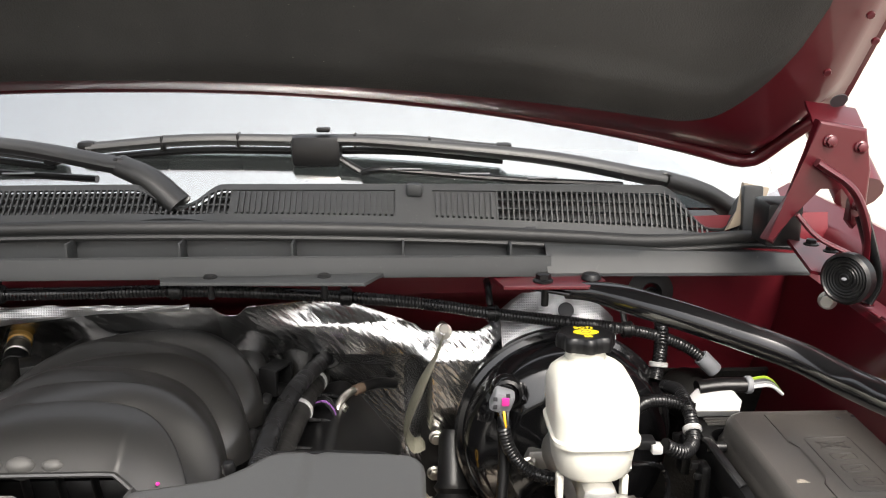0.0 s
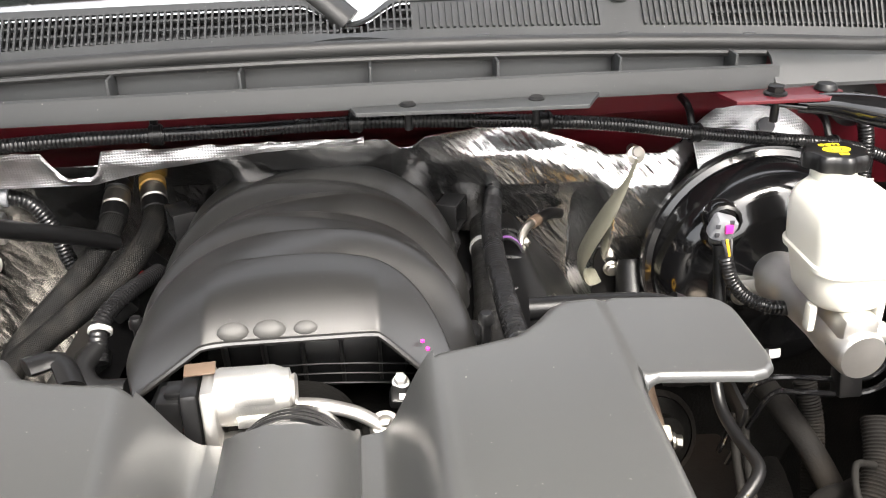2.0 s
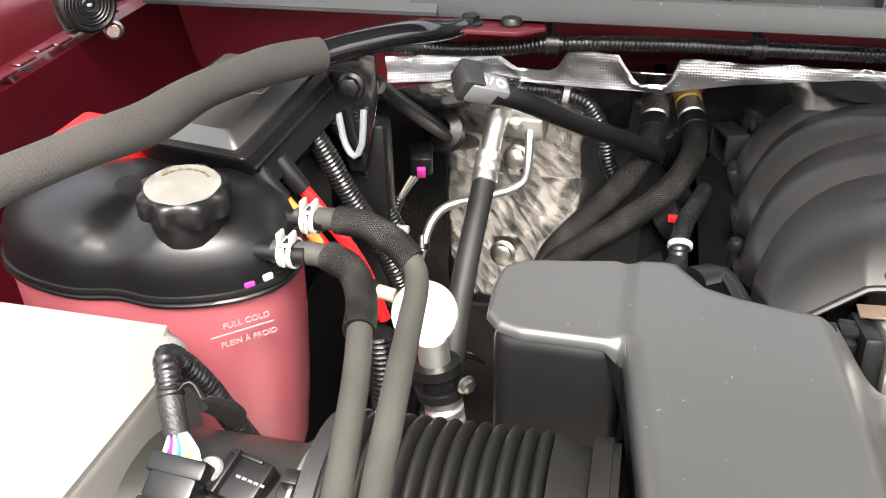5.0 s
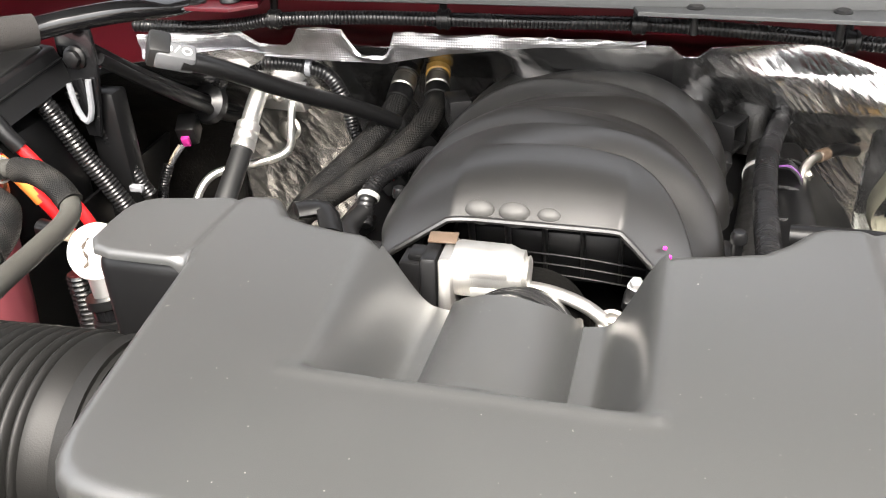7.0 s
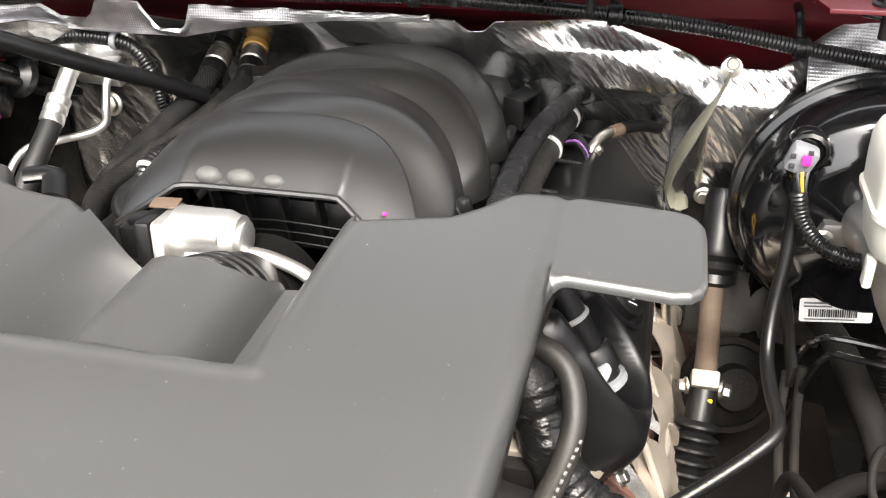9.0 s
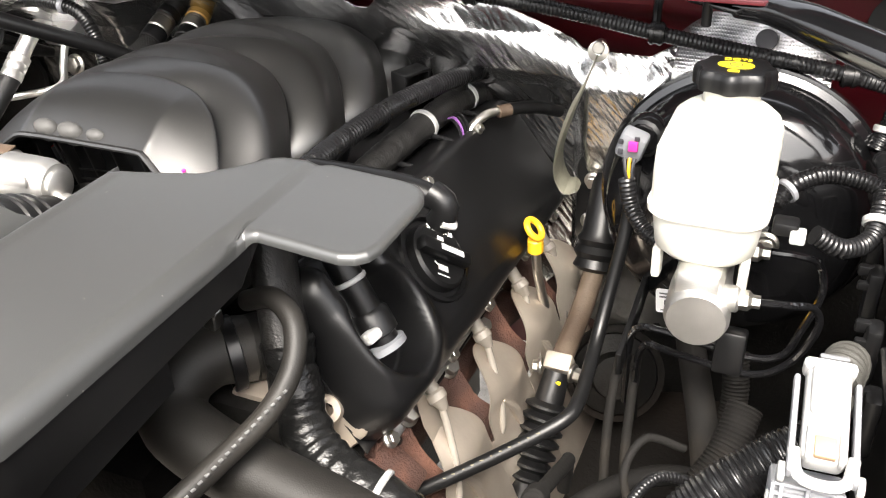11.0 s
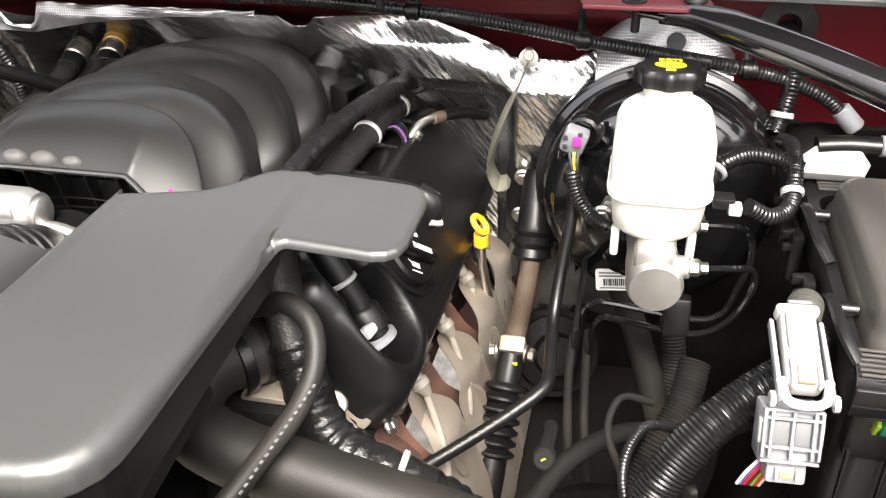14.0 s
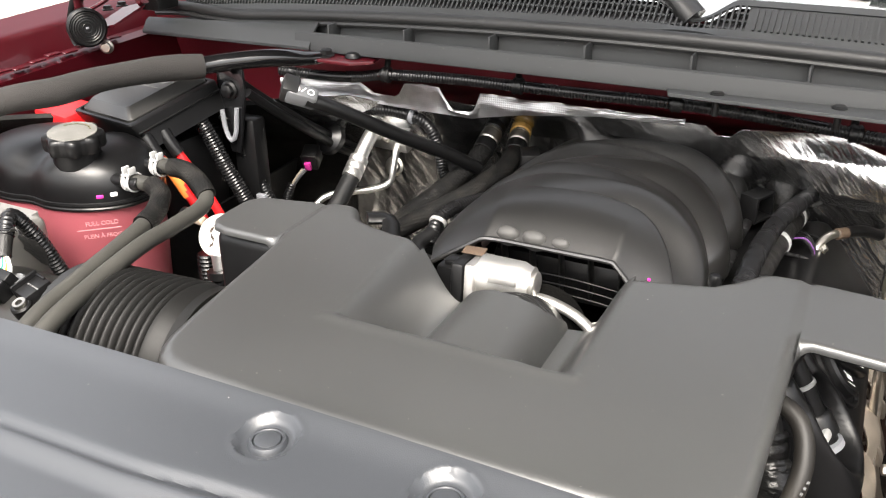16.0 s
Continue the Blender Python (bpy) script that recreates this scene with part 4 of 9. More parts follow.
manifold = thing("intake_manifold", "ribbed matte black composite intake manifold on the engine", "intake manifold", (0, 0.95, 1.18))
M_TOP = ((0.720, 1.2330), (0.735, 1.2435), (0.748, 1.2530), (0.761, 1.2618), (0.777, 1.2695), (0.797, 1.2750), (0.83, 1.2775), (0.92, 1.2725), (1.0, 1.267), (1.08, 1.259), (1.13, 1.248), (1.158, 1.235), (1.172, 1.215))
M_WID = ((0.735, 0.132), (0.76, 0.146), (0.80, 0.155), (0.90, 0.158), (1.05, 0.155), (1.13, 0.145), (1.158, 0.130), (1.172, 0.112))


def rib_depth(y, start):
    """One flank's row of shingled bulges: a short steep face behind each valley, then a long fall to the next."""
    q = (y - start) / 0.105
    if q < 0:
        return smooth01(-0.10, 0.0, q) ** 1.5
    f = q - math.floor(q)
    if f < 0.46:
        return (1 - f / 0.46) ** 1.6
    return 0.34 * smooth01(0.46, 1.0, f) + 0.66 * smooth01(0.964, 1.0, f)


def eased(table, y):
    return sum(lerp_table(table, y + 0.005 * k) for k in range(-3, 4)) / 7


def manifold_point(u, v):
    """Arched cover over crossed runners: valleys sweep forward as they come down each flank."""
    y = 0.735 + 0.437 * v
    a = math.pi * (1 - u)
    c, s = math.cos(a), math.sin(a)
    e = 0.80 + 0.06 * smooth01(0.735, 0.80, y)
    top, w, base = eased(M_TOP, y), eased(M_WID, y), 1.178 - 0.016 * smooth01(0.8, 1.1, y)
    gx, gz = math.copysign(abs(c) ** e, c), s ** e
    right, left = smooth01(-0.42, 0.40, c), smooth01(-0.40, 0.42, -c)
    sweep_back = 0.052 * min(1.25, abs(c) / 0.80) ** 2.6
    inside = smooth01(0.748, 0.790, y) * smooth01(1.170, 1.15, y)
    k = -0.028 * inside * max(right * rib_depth(y + sweep_back, 0.829), left * rib_depth(y + sweep_back, 0.882)) * (0.8 + 0.35 * abs(c))
    p = Vector(((w + k) * gx, y, base + (top - base + k) * gz))
    # the mouth is flat on top with cut corners
    cut = top - (0.62 * max(0.0, -0.076 - p.x) + 0.95 * max(0.0, p.x - 0.066))
    p.z += (max(base, cut) - p.z) * smooth01(0.835, 0.730, y) * smooth01(0.0, 0.12, s)
    p.y -= 0.016 * smooth01(0.82, 0.735, y) * smooth01(0.05, 0.14, abs(p.x))
    return p


part("shell", grid(130, 380, manifold_point), MANIFOLD, manifold, auto=75)
rim = [manifold_point(k / 60, 0) + Vector((0, -0.003, 0)) for k in range(61)]
part("mouth_rim", sweep(bmesh.new(), rim, 0.0030, 8), MANIFOLD, manifold)
part("mouth_lining", grid(60, 3, lambda u, v: manifold_point(u, 0) * (1 - 0.03 * v) + Vector((0, 0.10 * v, 0.03 * 1.2 * v - 0.006 * v))), BLACK, manifold)
for x, s in ((-0.052, 0.0135), (-0.0225, 0.0140), (0.0065, 0.0105)):
    tongue = Matrix.Translation((x, 0.7440, 1.2445)) @ pose(0, 0, 0, 32, 0, 0) @ Matrix.Diagonal((1, 0.62, 1, 1))
    part("boss", lathe([(0, s * 0.92), (s * 0.50, s * 0.88), (s * 0.80, s * 0.70), (s * 0.94, s * 0.40), (s * 1.05, -0.006)], 24, None, tongue), BOSS, manifold, "boss with sky light in its grey")
mark = bmesh.new()
for dx, dz, r in ((0, 0.006, 0.0022), (0.004, -0.003, 0.0026), (-0.003, -0.002, 0.0018), (0.007, -0.007, 0.0016)):
    bmesh.ops.create_icosphere(mark, subdivisions=1, radius=r, matrix=Matrix.Translation((0.101 + dx, 0.741 - 0.2 * dz, 1.2225 + dz)))
part("paint_dab", mark, MAGENTA, manifold, "dab of pink inspection paint")
plenum = part("plenum", box(0.185, 0.30, 0.060, 0.02, Matrix.Translation((0.0, 0.93, 1.183))), BLACK, manifold)
for k in range(6):
    part("rib", box(0.003, 0.014, 0.07, 0.001, Matrix.Translation((-0.10 + 0.033 * k, 0.772, 1.205)) @ pose(0, 0, 0, 12, 0, 0)), MANIFOLD, plenum)
for k in range(3):
    part("ledge", tube([(-0.06, 0.772, 1.190 - 0.010 * k), (-0.01, 0.762, 1.199 - 0.010 * k), (0.045, 0.760, 1.198 - 0.010 * k), (0.115, 0.770, 1.184 - 0.010 * k)], 0.0009, 6, 0.006), SATIN, plenum)


def port_socket(x, y, z, s):
    """Open rectangular port moulded into the manifold's flank."""
    bm = bmesh.new()
    for dz in (-0.016, 0.016):
        box(0.026, 0.036, 0.004, 0.001, Matrix.Translation((x, y, z + dz)), bm)
    for dy in (-0.018, 0.018):
        box(0.026, 0.004, 0.036, 0.001, Matrix.Translation((x, y + dy, z)), bm)
    box(0.004, 0.034, 0.034, 0.001, Matrix.Translation((x - s * 0.008, y, z)), bm)
    bmesh.ops.rotate(bm, cent=(x, y, z), matrix=Matrix.Rotation(-s * radians(25), 3, "Z"), verts=bm.verts)
    return part("port_socket", bm, BLACK, manifold)


port_socket(0.158, 1.080, 1.188, 1)
port_socket(-0.160, 1.085, 1.195, -1)
for s in (-1, 1):
    for k in range(4):
        y = 0.80 + 0.0985 * k + (0.02 if s > 0 else 0.045)
        part("flank_web", box(0.012, 0.030, 0.05, 0.004, Matrix.Translation((s * 0.148, y, 1.165)) @ pose(0, 0, 0, 0, s * 20, 0)), BLACK, manifold)
    part("runner_base", box(0.07, 0.40, 0.03, 0.008, Matrix.Translation((s * 0.150, 0.97, 1.135)) @ pose(0, 0, 0, 2, s * 40, 0)), BLACK, manifold)
for x, y, z in ((-0.160, 0.848, 1.203), (0.159, 0.776, 1.226)):
    p = part("stud", cyl((x, y, z - 0.05), (0, 0, 1), 0.0045, 0.045, 12), SATIN, manifold)
    part("stud_cap", lathe([(0, 0.012), (0.005, 0.011), (0.007, 0.007), (0.007, 0.001), (0.005, 0)], 14, None, Matrix.Translation((x, y, z - 0.007))), SATIN, p)

body = thing("throttle_body", "cast aluminium throttle body with a cylindrical motor", "throttle body", (0, 0.69, 1.18))
TB = axis((-0.062, 0.695, 1.219), (1, 0.04, -0.03))
motor = part("motor", lathe([(0, 0), (0.0215, 0), (0.0228, 0.003), (0.0228, 0.044), (0.0205, 0.050), (0.0195, 0.052), (0.0195, 0.056), (0.012, 0.058), (0.0, 0.058)], 36, None, TB), CAST, body)
part("end_ring", lathe([(0.008, 0.057), (0.014, 0.0575), (0.0155, 0.060), (0.013, 0.0615), (0.0, 0.0615)], 28, None, TB), CAST, motor)
for dz in (-0.009, 0.011):
    part("casting_pad", box(0.030, 0.003, 0.010, 0.001, Matrix.Translation((-0.030, 0.6735, 1.219 + dz)) @ pose(0, 0, 0, -12, 0, 3)), CAST, motor)
part("gear_case", box(0.012, 0.052, 0.070, 0.005, Matrix.Translation((-0.066, 0.690, 1.203)) @ pose(0, 0, 0, -8, 0, 5)), CAST, body)
part("lug", box(0.030, 0.030, 0.014, 0.004, Matrix.Translation((-0.048, 0.678, 1.184)) @ pose(0, 0, 0, -8, 0, 5)), CAST, body)
case = part("cover", box(0.014, 0.046, 0.066, 0.004, Matrix.Translation((-0.080, 0.689, 1.203)) @ pose(0, 0, 0, -8, 0, 5)), BLACK, body)
part("tag", box(0.024, 0.014, 0.002, 0.0006, Matrix.Translation((-0.074, 0.705, 1.2395)) @ pose(0, 0, 0, 6, 0, 5)), BROWN, body, "brown metal tag")
part("plug", box(0.020, 0.026, 0.030, 0.003, Matrix.Translation((-0.096, 0.692, 1.213))), BLACK, case)
part("plug_clip", box(0.014, 0.018, 0.006, 0.002, Matrix.Translation((-0.092, 0.692, 1.231))), BLACK, case)
part("plug_lock", box(0.006, 0.004, 0.004, 0.001, Matrix.Translation((-0.108, 0.682, 1.196))), REDPLASTIC, case, "red lock tab")
part("bore", lathe([(0.040, -0.03), (0.048, -0.028), (0.048, 0.03), (0.040, 0.032), (0.036, 0.03)], 44, None, axis((-0.002, 0.70, 1.158), (0, -1, 0.1))), DARK, body)
part("clamp_arm", tube([(-0.010, 0.698, 1.205), (0.018, 0.692, 1.206), (0.045, 0.688, 1.199), (0.066, 0.686, 1.184)], 0.0065, 14, 0.004, 0.8), CAST, body)
part("flange_ear", lathe([(0, 0.010), (0.011, 0.010), (0.0125, 0.008), (0.0125, 0)], 24, None, axis((0.066, 0.690, 1.180), (0, -0.4, 0.9))), CAST, body)
for q in ((-0.050, 0.664, 1.190), (0.066, 0.686, 1.189)):
    part("bolt", hexhead(q, (0, -0.4, 0.9), 0.0052, 0.006), STEEL, body)
sens = thing("pressure_sensor", "small black manifold pressure sensor with a pale bolt", "sensor", (0.083, 0.735, 1.190))
part("body", box(0.030, 0.018, 0.012, 0.003, Matrix.Translation((0.086, 0.730, 1.180)) @ pose(0, 0, 0, 20, 8, 0)), BLACK, sens)
part("label", box(0.014, 0.005, 0.0006, 0, Matrix.Translation((0.086, 0.7225, 1.186)) @ pose(0, 0, 0, 30, 8, 0)), PRINT, sens, "pale printed label")
part("bolt", hexhead((0.081, 0.740, 1.188), (0, -0.3, 0.95), 0.0055, 0.009), WHITE_PART, sens, "pale flanged bolt")

# ---- air resonator over the front of the engine ----
BACK = ((-0.340, 0.662), (-0.338, 0.672), (-0.331, 0.682), (-0.320, 0.688), (-0.300, 0.692), (-0.255, 0.701), (-0.222, 0.705), (-0.212, 0.703), (-0.204, 0.692), (-0.192, 0.676), (-0.172, 0.668), (-0.145, 0.662), (-0.122, 0.659), (-0.106, 0.657), (-0.066, 0.655), (-0.052, 0.652), (-0.048, 0.632), (-0.040, 0.618), (-0.025, 0.608), (-0.002, 0.604), (0.021, 0.608), (0.036, 0.618), (0.044, 0.632), (0.048, 0.652), (0.062, 0.655), (0.094, 0.660), (0.102, 0.664), (0.112, 0.671), (0.140, 0.678), (0.168, 0.686), (0.186, 0.703), (0.202, 0.724), (0.216, 0.732), (0.255, 0.734), (0.322, 0.727), (0.335, 0.724), (0.343, 0.717), (0.348, 0.706), (0.349, 0.694))
FRONT = ((-0.340, 0.640), (-0.338, 0.615), (-0.328, 0.602), (-0.312, 0.597), (-0.248, 0.597), (-0.244, 0.594), (-0.221, 0.428), (-0.2175, 0.408), (-0.212, 0.393), (-0.203, 0.381), (-0.190, 0.373), (-0.172, 0.369), (-0.100, 0.365), (0.100, 0.366), (0.198, 0.369), (0.214, 0.372), (0.227, 0.377), (0.236, 0.385), (0.2425, 0.396), (0.246, 0.410), (0.2475, 0.428), (0.250, 0.610), (0.253, 0.618), (0.262, 0.621), (0.328, 0.614), (0.339, 0.617), (0.346, 0.624), (0.349, 0.636))


def cover_columns():
    xs = set()
    for tab in (BACK, FRONT):
        for (a, _), (b, _) in zip(tab, tab[1:]):
            n = max(1, int((b - a) / 0.003), 8 if b - a < 0.035 else 1)
            xs.update(round(a + (b - a) * k / n, 5) for k in range(n + 1))
    return sorted(xs)


COLS = cover_columns()
OUTLINE = np.array([(x, lerp_table(FRONT, x)) for x in COLS] + [(x, lerp_table(BACK, x)) for x in reversed(COLS)])


def rim_distance(x, y):
    a, b = OUTLINE, np.roll(OUTLINE, -1, axis=0)
    d = b - a
    t = np.clip(((x - a[:, 0]) * d[:, 0] + (y - a[:, 1]) * d[:, 1]) / np.maximum(1e-12, (d ** 2).sum(1)), 0, 1)
    return float(np.sqrt(((a[:, 0] + t * d[:, 0] - x) ** 2 + (a[:, 1] + t * d[:, 1] - y) ** 2).min()))


def cover_height(x, y):
    z = 1.2675 - 0.004 * smooth01(0.238, 0.252, abs(x)) - 0.0015 * smooth01(0.5, 0.37, y)
    # sunken bay: sloping sides, two narrow gutters and the half-round duct between them
    wall_l = smooth01(-0.112 - 0.10 * max(0.0, y - 0.52), -0.066, x)
    wall_r = smooth01(0.105, 0.062, x)
    inner = min(wall_l, wall_r) * smooth01(0.489, 0.505, y)
    floor = 0.0625
    dx = (x + 0.002) / 0.050
    hump = 0.0525 * math.sqrt(max(0.0, 1 - dx * dx)) if abs(dx) < 1 else 0.0
    z -= inner * (floor - hump)
    near = smooth01(-0.125, -0.112, x) * smooth01(0.118, 0.106, x)
    z += 0.0016 * math.exp(-((y - 0.4865) / 0.005) ** 2) * near
    z += 0.0014 * math.exp(-((x - 0.108) / 0.005) ** 2) * smooth01(0.482, 0.490, y)
    r = 0.013 - 0.0075 * smooth01(0.245, 0.26, abs(x))
    d = rim_distance(x, y)
    if d < r and not (-0.11 < x < 0.105 and y > 0.55):
        z -= r - math.sqrt(max(0.0, r * r - (r - d) ** 2))
    return z


def resonator_top():
    bm = bmesh.new()
    rows = 116
    cols = []
    for x in COLS:
        y0, y1 = lerp_table(FRONT, x), lerp_table(BACK, x)
        ys = [y0 + (y1 - y0) * (0.5 - 0.5 * math.cos(math.pi * (j / rows))) * 0.35 + (y1 - y0) * (j / rows) * 0.65 for j in range(rows + 1)]
        cols.append([bm.verts.new((x, y, cover_height(x, y))) for y in ys])
    for a, b in zip(cols, cols[1:]):
        for j in range(rows):
            bm.faces.new((a[j], b[j], b[j + 1], a[j + 1]))
    rim = [c[0] for c in cols] + cols[-1][1:-1] + [c[-1] for c in reversed(cols)] + cols[0][-2:0:-1]
    low = [bm.verts.new((v.co.x, v.co.y, v.co.z - (0.004 if (-0.10 < v.co.x < 0.095 and v.co.y > 0.55) else 0.008 - 0.006 * smooth01(0.24, 0.26, abs(v.co.x))))) for v in rim]
    n = len(rim)
    for i in range(n):
        bm.faces.new((rim[i], rim[(i + 1) % n], low[(i + 1) % n], low[i]))
    edge = [v.co.copy() for v in low]
    return bm, edge


def resonator_bottom(edge):
    """Lower half of the moulding, set in a little from the lid."""
    bm = bmesh.new()
    tops, mids, lows = [], [], []
    for p in edge:
        x, y = p.x, p.y
        arm = smooth01(0.24, 0.26, abs(x))
        depth = (0.055 - 0.052 * arm) * (0.12 if (-0.10 < x < 0.095 and y > 0.55) else 1)
        qx, qy = x * 0.994, y + (0.55 - y) * 0.010
        if abs(x) > 0.25:
            qx, qy = qx + (math.copysign(0.285, x) - qx) * 0.10 * arm, qy + ((0.675 if x > 0 else 0.645) - qy) * 0.14 * arm
        tops.append(bm.verts.new((qx, qy, p.z + 0.002)))
        mids.append(bm.verts.new((qx * 0.997, qy + (0.55 - y) * 0.008, p.z - depth * 0.6)))
        lows.append(bm.verts.new((qx * 0.985, qy + (0.55 - y) * 0.04, p.z - depth)))
    n = len(edge)
    for a, b in ((tops, mids), (mids, lows)):
        for i in range(n):
            bm.faces.new((a[i], a[(i + 1) % n], b[(i + 1) % n], b[i]))
    return bm


lid_bm, lid_edge = resonator_top()
reso = thing("air_resonator", "wide grey textured plastic air resonator over the engine front", "air resonator", (0, 0.52, 1.2))
part("cover", lid_bm, COVER, reso, auto=42)
# Black puts the shade under the lid into the side walls' colour.
part("lower_shell", resonator_bottom(lid_edge), BLACK, reso, "lower half of the moulding, blackened for shade under the lid")
under = prism([(-0.225, 0.40), (0.225, 0.40), (0.215, 0.56), (-0.215, 0.56)], 1.16, 1.196, 0.01)
part("underside", under, BLACK, reso)
part("side_chamber", box(0.089, 0.092, 0.13, 0.014, Matrix.Translation((-0.2885, 0.648, 1.190)), segs=4), BLACK, reso)
part("arm_underside", box(0.064, 0.074, 0.004, 0.001, Matrix.Translation((0.293, 0.675, 1.2515))), BLACK, reso)
part("duct", lathe([(0.040, 0), (0.0470, 0.002), (0.0470, 0.07), (0.043, 0.08)], 48, None, axis((-0.002, 0.602, 1.203), (0, 1, -0.50))), BLACK, reso, "black rubber coupling")
for k in range(3):
    part("duct_ring", lathe([(0.0465, -0.003), (0.0488, -0.001), (0.0488, 0.001), (0.0465, 0.003)], 48, None, axis((-0.002, 0.618 + 0.012 * k, 1.195 - 0.006 * k), (0, 1, -0.50))), BLACK, reso)
part("hook", tube([(-0.200, 0.700, 1.255), (-0.180, 0.712, 1.252), (-0.165, 0.690, 1.242)], 0.012, 10, 0.006, 0.5), BLACK, reso)

# ---- bellows intake hose, air meter and filter box ----
BELLOWS = material("bellows_rubber", (0.0062, 0.0061, 0.0058), 0.5, 0, 0.3, 30, 0.15, 900, spots=0.4, spot_colour=(0.08, 0.075, 0.07), spec=0.24)


def bellows():
    a, b = Vector((-0.404, 0.487, 1.166)), Vector((-0.236, 0.491, 1.171))
    n = 17
    prof = []
    L = (b - a).length
    for k in range(n * 12 + 1):
        s = k / (n * 12)
        t = s * n
        r = 0.0715 + 0.0100 * abs(math.sin(math.pi * t)) ** 0.62 if s < 0.765 else 0.0800 - 0.0065 * smooth01(0.765, 0.90, s) + 0.0045 * smooth01(0.935, 0.95, s)
        prof.append((r, s * L))
    th = thing("intake_bellows", "black ribbed rubber intake bellows hose", "intake hose", a)
    part("hose", lathe(prof, 64, None, axis(a, b - a)), BELLOWS, th)
    part("collar", lathe([(0.073, 0), (0.081, 0.001), (0.081, 0.012), (0.073, 0.013)], 48, None, axis(a.lerp(b, 0.90), b - a)), BELLOWS, th)
    part("clamp", lathe([(0.0775, 0), (0.0795, 0.001), (0.0795, 0.012), (0.0775, 0.013)], 48, None, axis(a - Vector((0.010, 0, 0)), b - a)), RUBBER, th)
    return th


bellows()
meter = thing("air_meter", "black air flow meter tube with a wired connector", "air flow meter", (-0.47, 0.47, 1.16))
part("tube", lathe([(0.064, 0), (0.068, 0.002), (0.068, 0.132), (0.0715, 0.134), (0.0715, 0.142), (0.069, 0.143)], 48, None, axis((-0.567, 0.480, 1.150), (1, 0.02, 0))), METER_BODY, meter)
sleeve = part("sleeve", lathe([(0.069, 0), (0.0725, 0.001), (0.0725, 0.034), (0.069, 0.036)], 48, None, axis((-0.427, 0.483, 1.153), (1, 0.02, 0))), CAST, meter, "bare aluminium sleeve")
part("strap", tube([(-0.420, 0.483 + 0.0735 * math.cos(a), 1.153 + 0.0735 * math.sin(a)) for a in [1.2 + 0.1 * k for k in range(9)]], 0.0028, 8, 0.004), BLACK, sleeve)
part("strap_tooth", box(0.010, 0.010, 0.008, 0.001, Matrix.Translation((-0.424, 0.470, 1.229)) @ pose(0, 0, 0, 12, 0, 0)), BLACK, sleeve)
PM = Matrix.Translation((-0.491, 0.457, 1.219)) @ pose(0, 0, 0, 30, 0, -4)
plugm = part("connector", box(0.032, 0.024, 0.030, 0.003, PM), BLACK, meter)
part("shroud", box(0.038, 0.012, 0.026, 0.002, PM @ Matrix.Translation((0, 0.010, 0.003))), BLACK, plugm)
part("lip", box(0.034, 0.004, 0.004, 0.001, PM @ Matrix.Translation((0, -0.013, 0.013))), SATIN, plugm)
part("lip", box(0.030, 0.004, 0.003, 0.001, PM @ Matrix.Translation((0, -0.013, -0.011))), SATIN, plugm)
lock = part("lock", box(0.020, 0.007, 0.008, 0.0015, PM @ Matrix.Translation((-0.001, -0.0135, 0.003))), REDPLASTIC, plugm, "red lock tab")
for dx in (-0.006, 0.002):
    part("lock_leg", box(0.0055, 0.006, 0.008, 0.001, PM @ Matrix.Translation((dx, -0.0128, -0.004))), REDPLASTIC, lock)
block = part("sensor_block", box(0.034, 0.030, 0.016, 0.003, Matrix.Translation((-0.456, 0.469, 1.220)) @ pose(0, 0, 0, 18, 0, -14)), BLACK, meter)
part("raised_rib", box(0.003, 0.030, 0.022, 0.001, Matrix.Translation((-0.463, 0.469, 1.222)) @ pose(0, 0, 0, 18, 0, -14)), BLACK, block)
part("raised_rib", box(0.024, 0.003, 0.020, 0.001, Matrix.Translation((-0.455, 0.481, 1.224)) @ pose(0, 0, 0, 18, 0, -14)), BLACK, block)
part("boss", cyl((-0.476, 0.471, 1.218), (0, -0.3, 0.95), 0.0085, 0.012), GREY_DULL, block, "grey moulded peg")
for k in range(5):
    part("print_bar", box(0.0032, 0.0016, 0.0004, 0, Matrix.Translation((-0.456 + 0.0042 * k, 0.4655 - 0.001 * k, 1.2285)) @ pose(0, 0, 0, 18, 0, -14)), PRINT_GREY, block)
part("screw_boss", cyl((-0.4475, 0.450, 1.204), (0, -0.35, 0.94), 0.0105, 0.014), BLACK, meter)
part("screw", lathe([(0.0034, 0.0), (0.0036, 0.0040), (0.0066, 0.0042), (0.0070, 0.0034), (0.0070, 0.0)], 24, None, axis((-0.4475, 0.4455, 1.2165), (0, -0.35, 0.94))), STEEL, meter, "bright tubular screw")
for k, c in enumerate((PRINT, VIOLET, PRINT, GREEN, PRINT, YELLOW, PRINT, PRINT)):
    part("wire", tube([(-0.505 + 0.0036 * k, 0.464, 1.232), (-0.503 + 0.0028 * k, 0.470, 1.239), (-0.502 + 0.0012 * k, 0.476, 1.247)], 0.0015, 6), c, meter)
part("taped_stem", tube([(-0.498, 0.475, 1.245), (-0.503, 0.483, 1.256), (-0.508, 0.491, 1.264)], 0.0078, 12, 0.003), TAPE, meter, "grey taped stem of the leads")
part("harness", ribbed([(-0.506, 0.488, 1.260), (-0.511, 0.497, 1.271), (-0.516, 0.507, 1.275), (-0.515, 0.518, 1.262), (-0.508, 0.529, 1.236), (-0.500, 0.539, 1.20), (-0.492, 0.547, 1.17)], 0.0088), CONDUIT, meter)
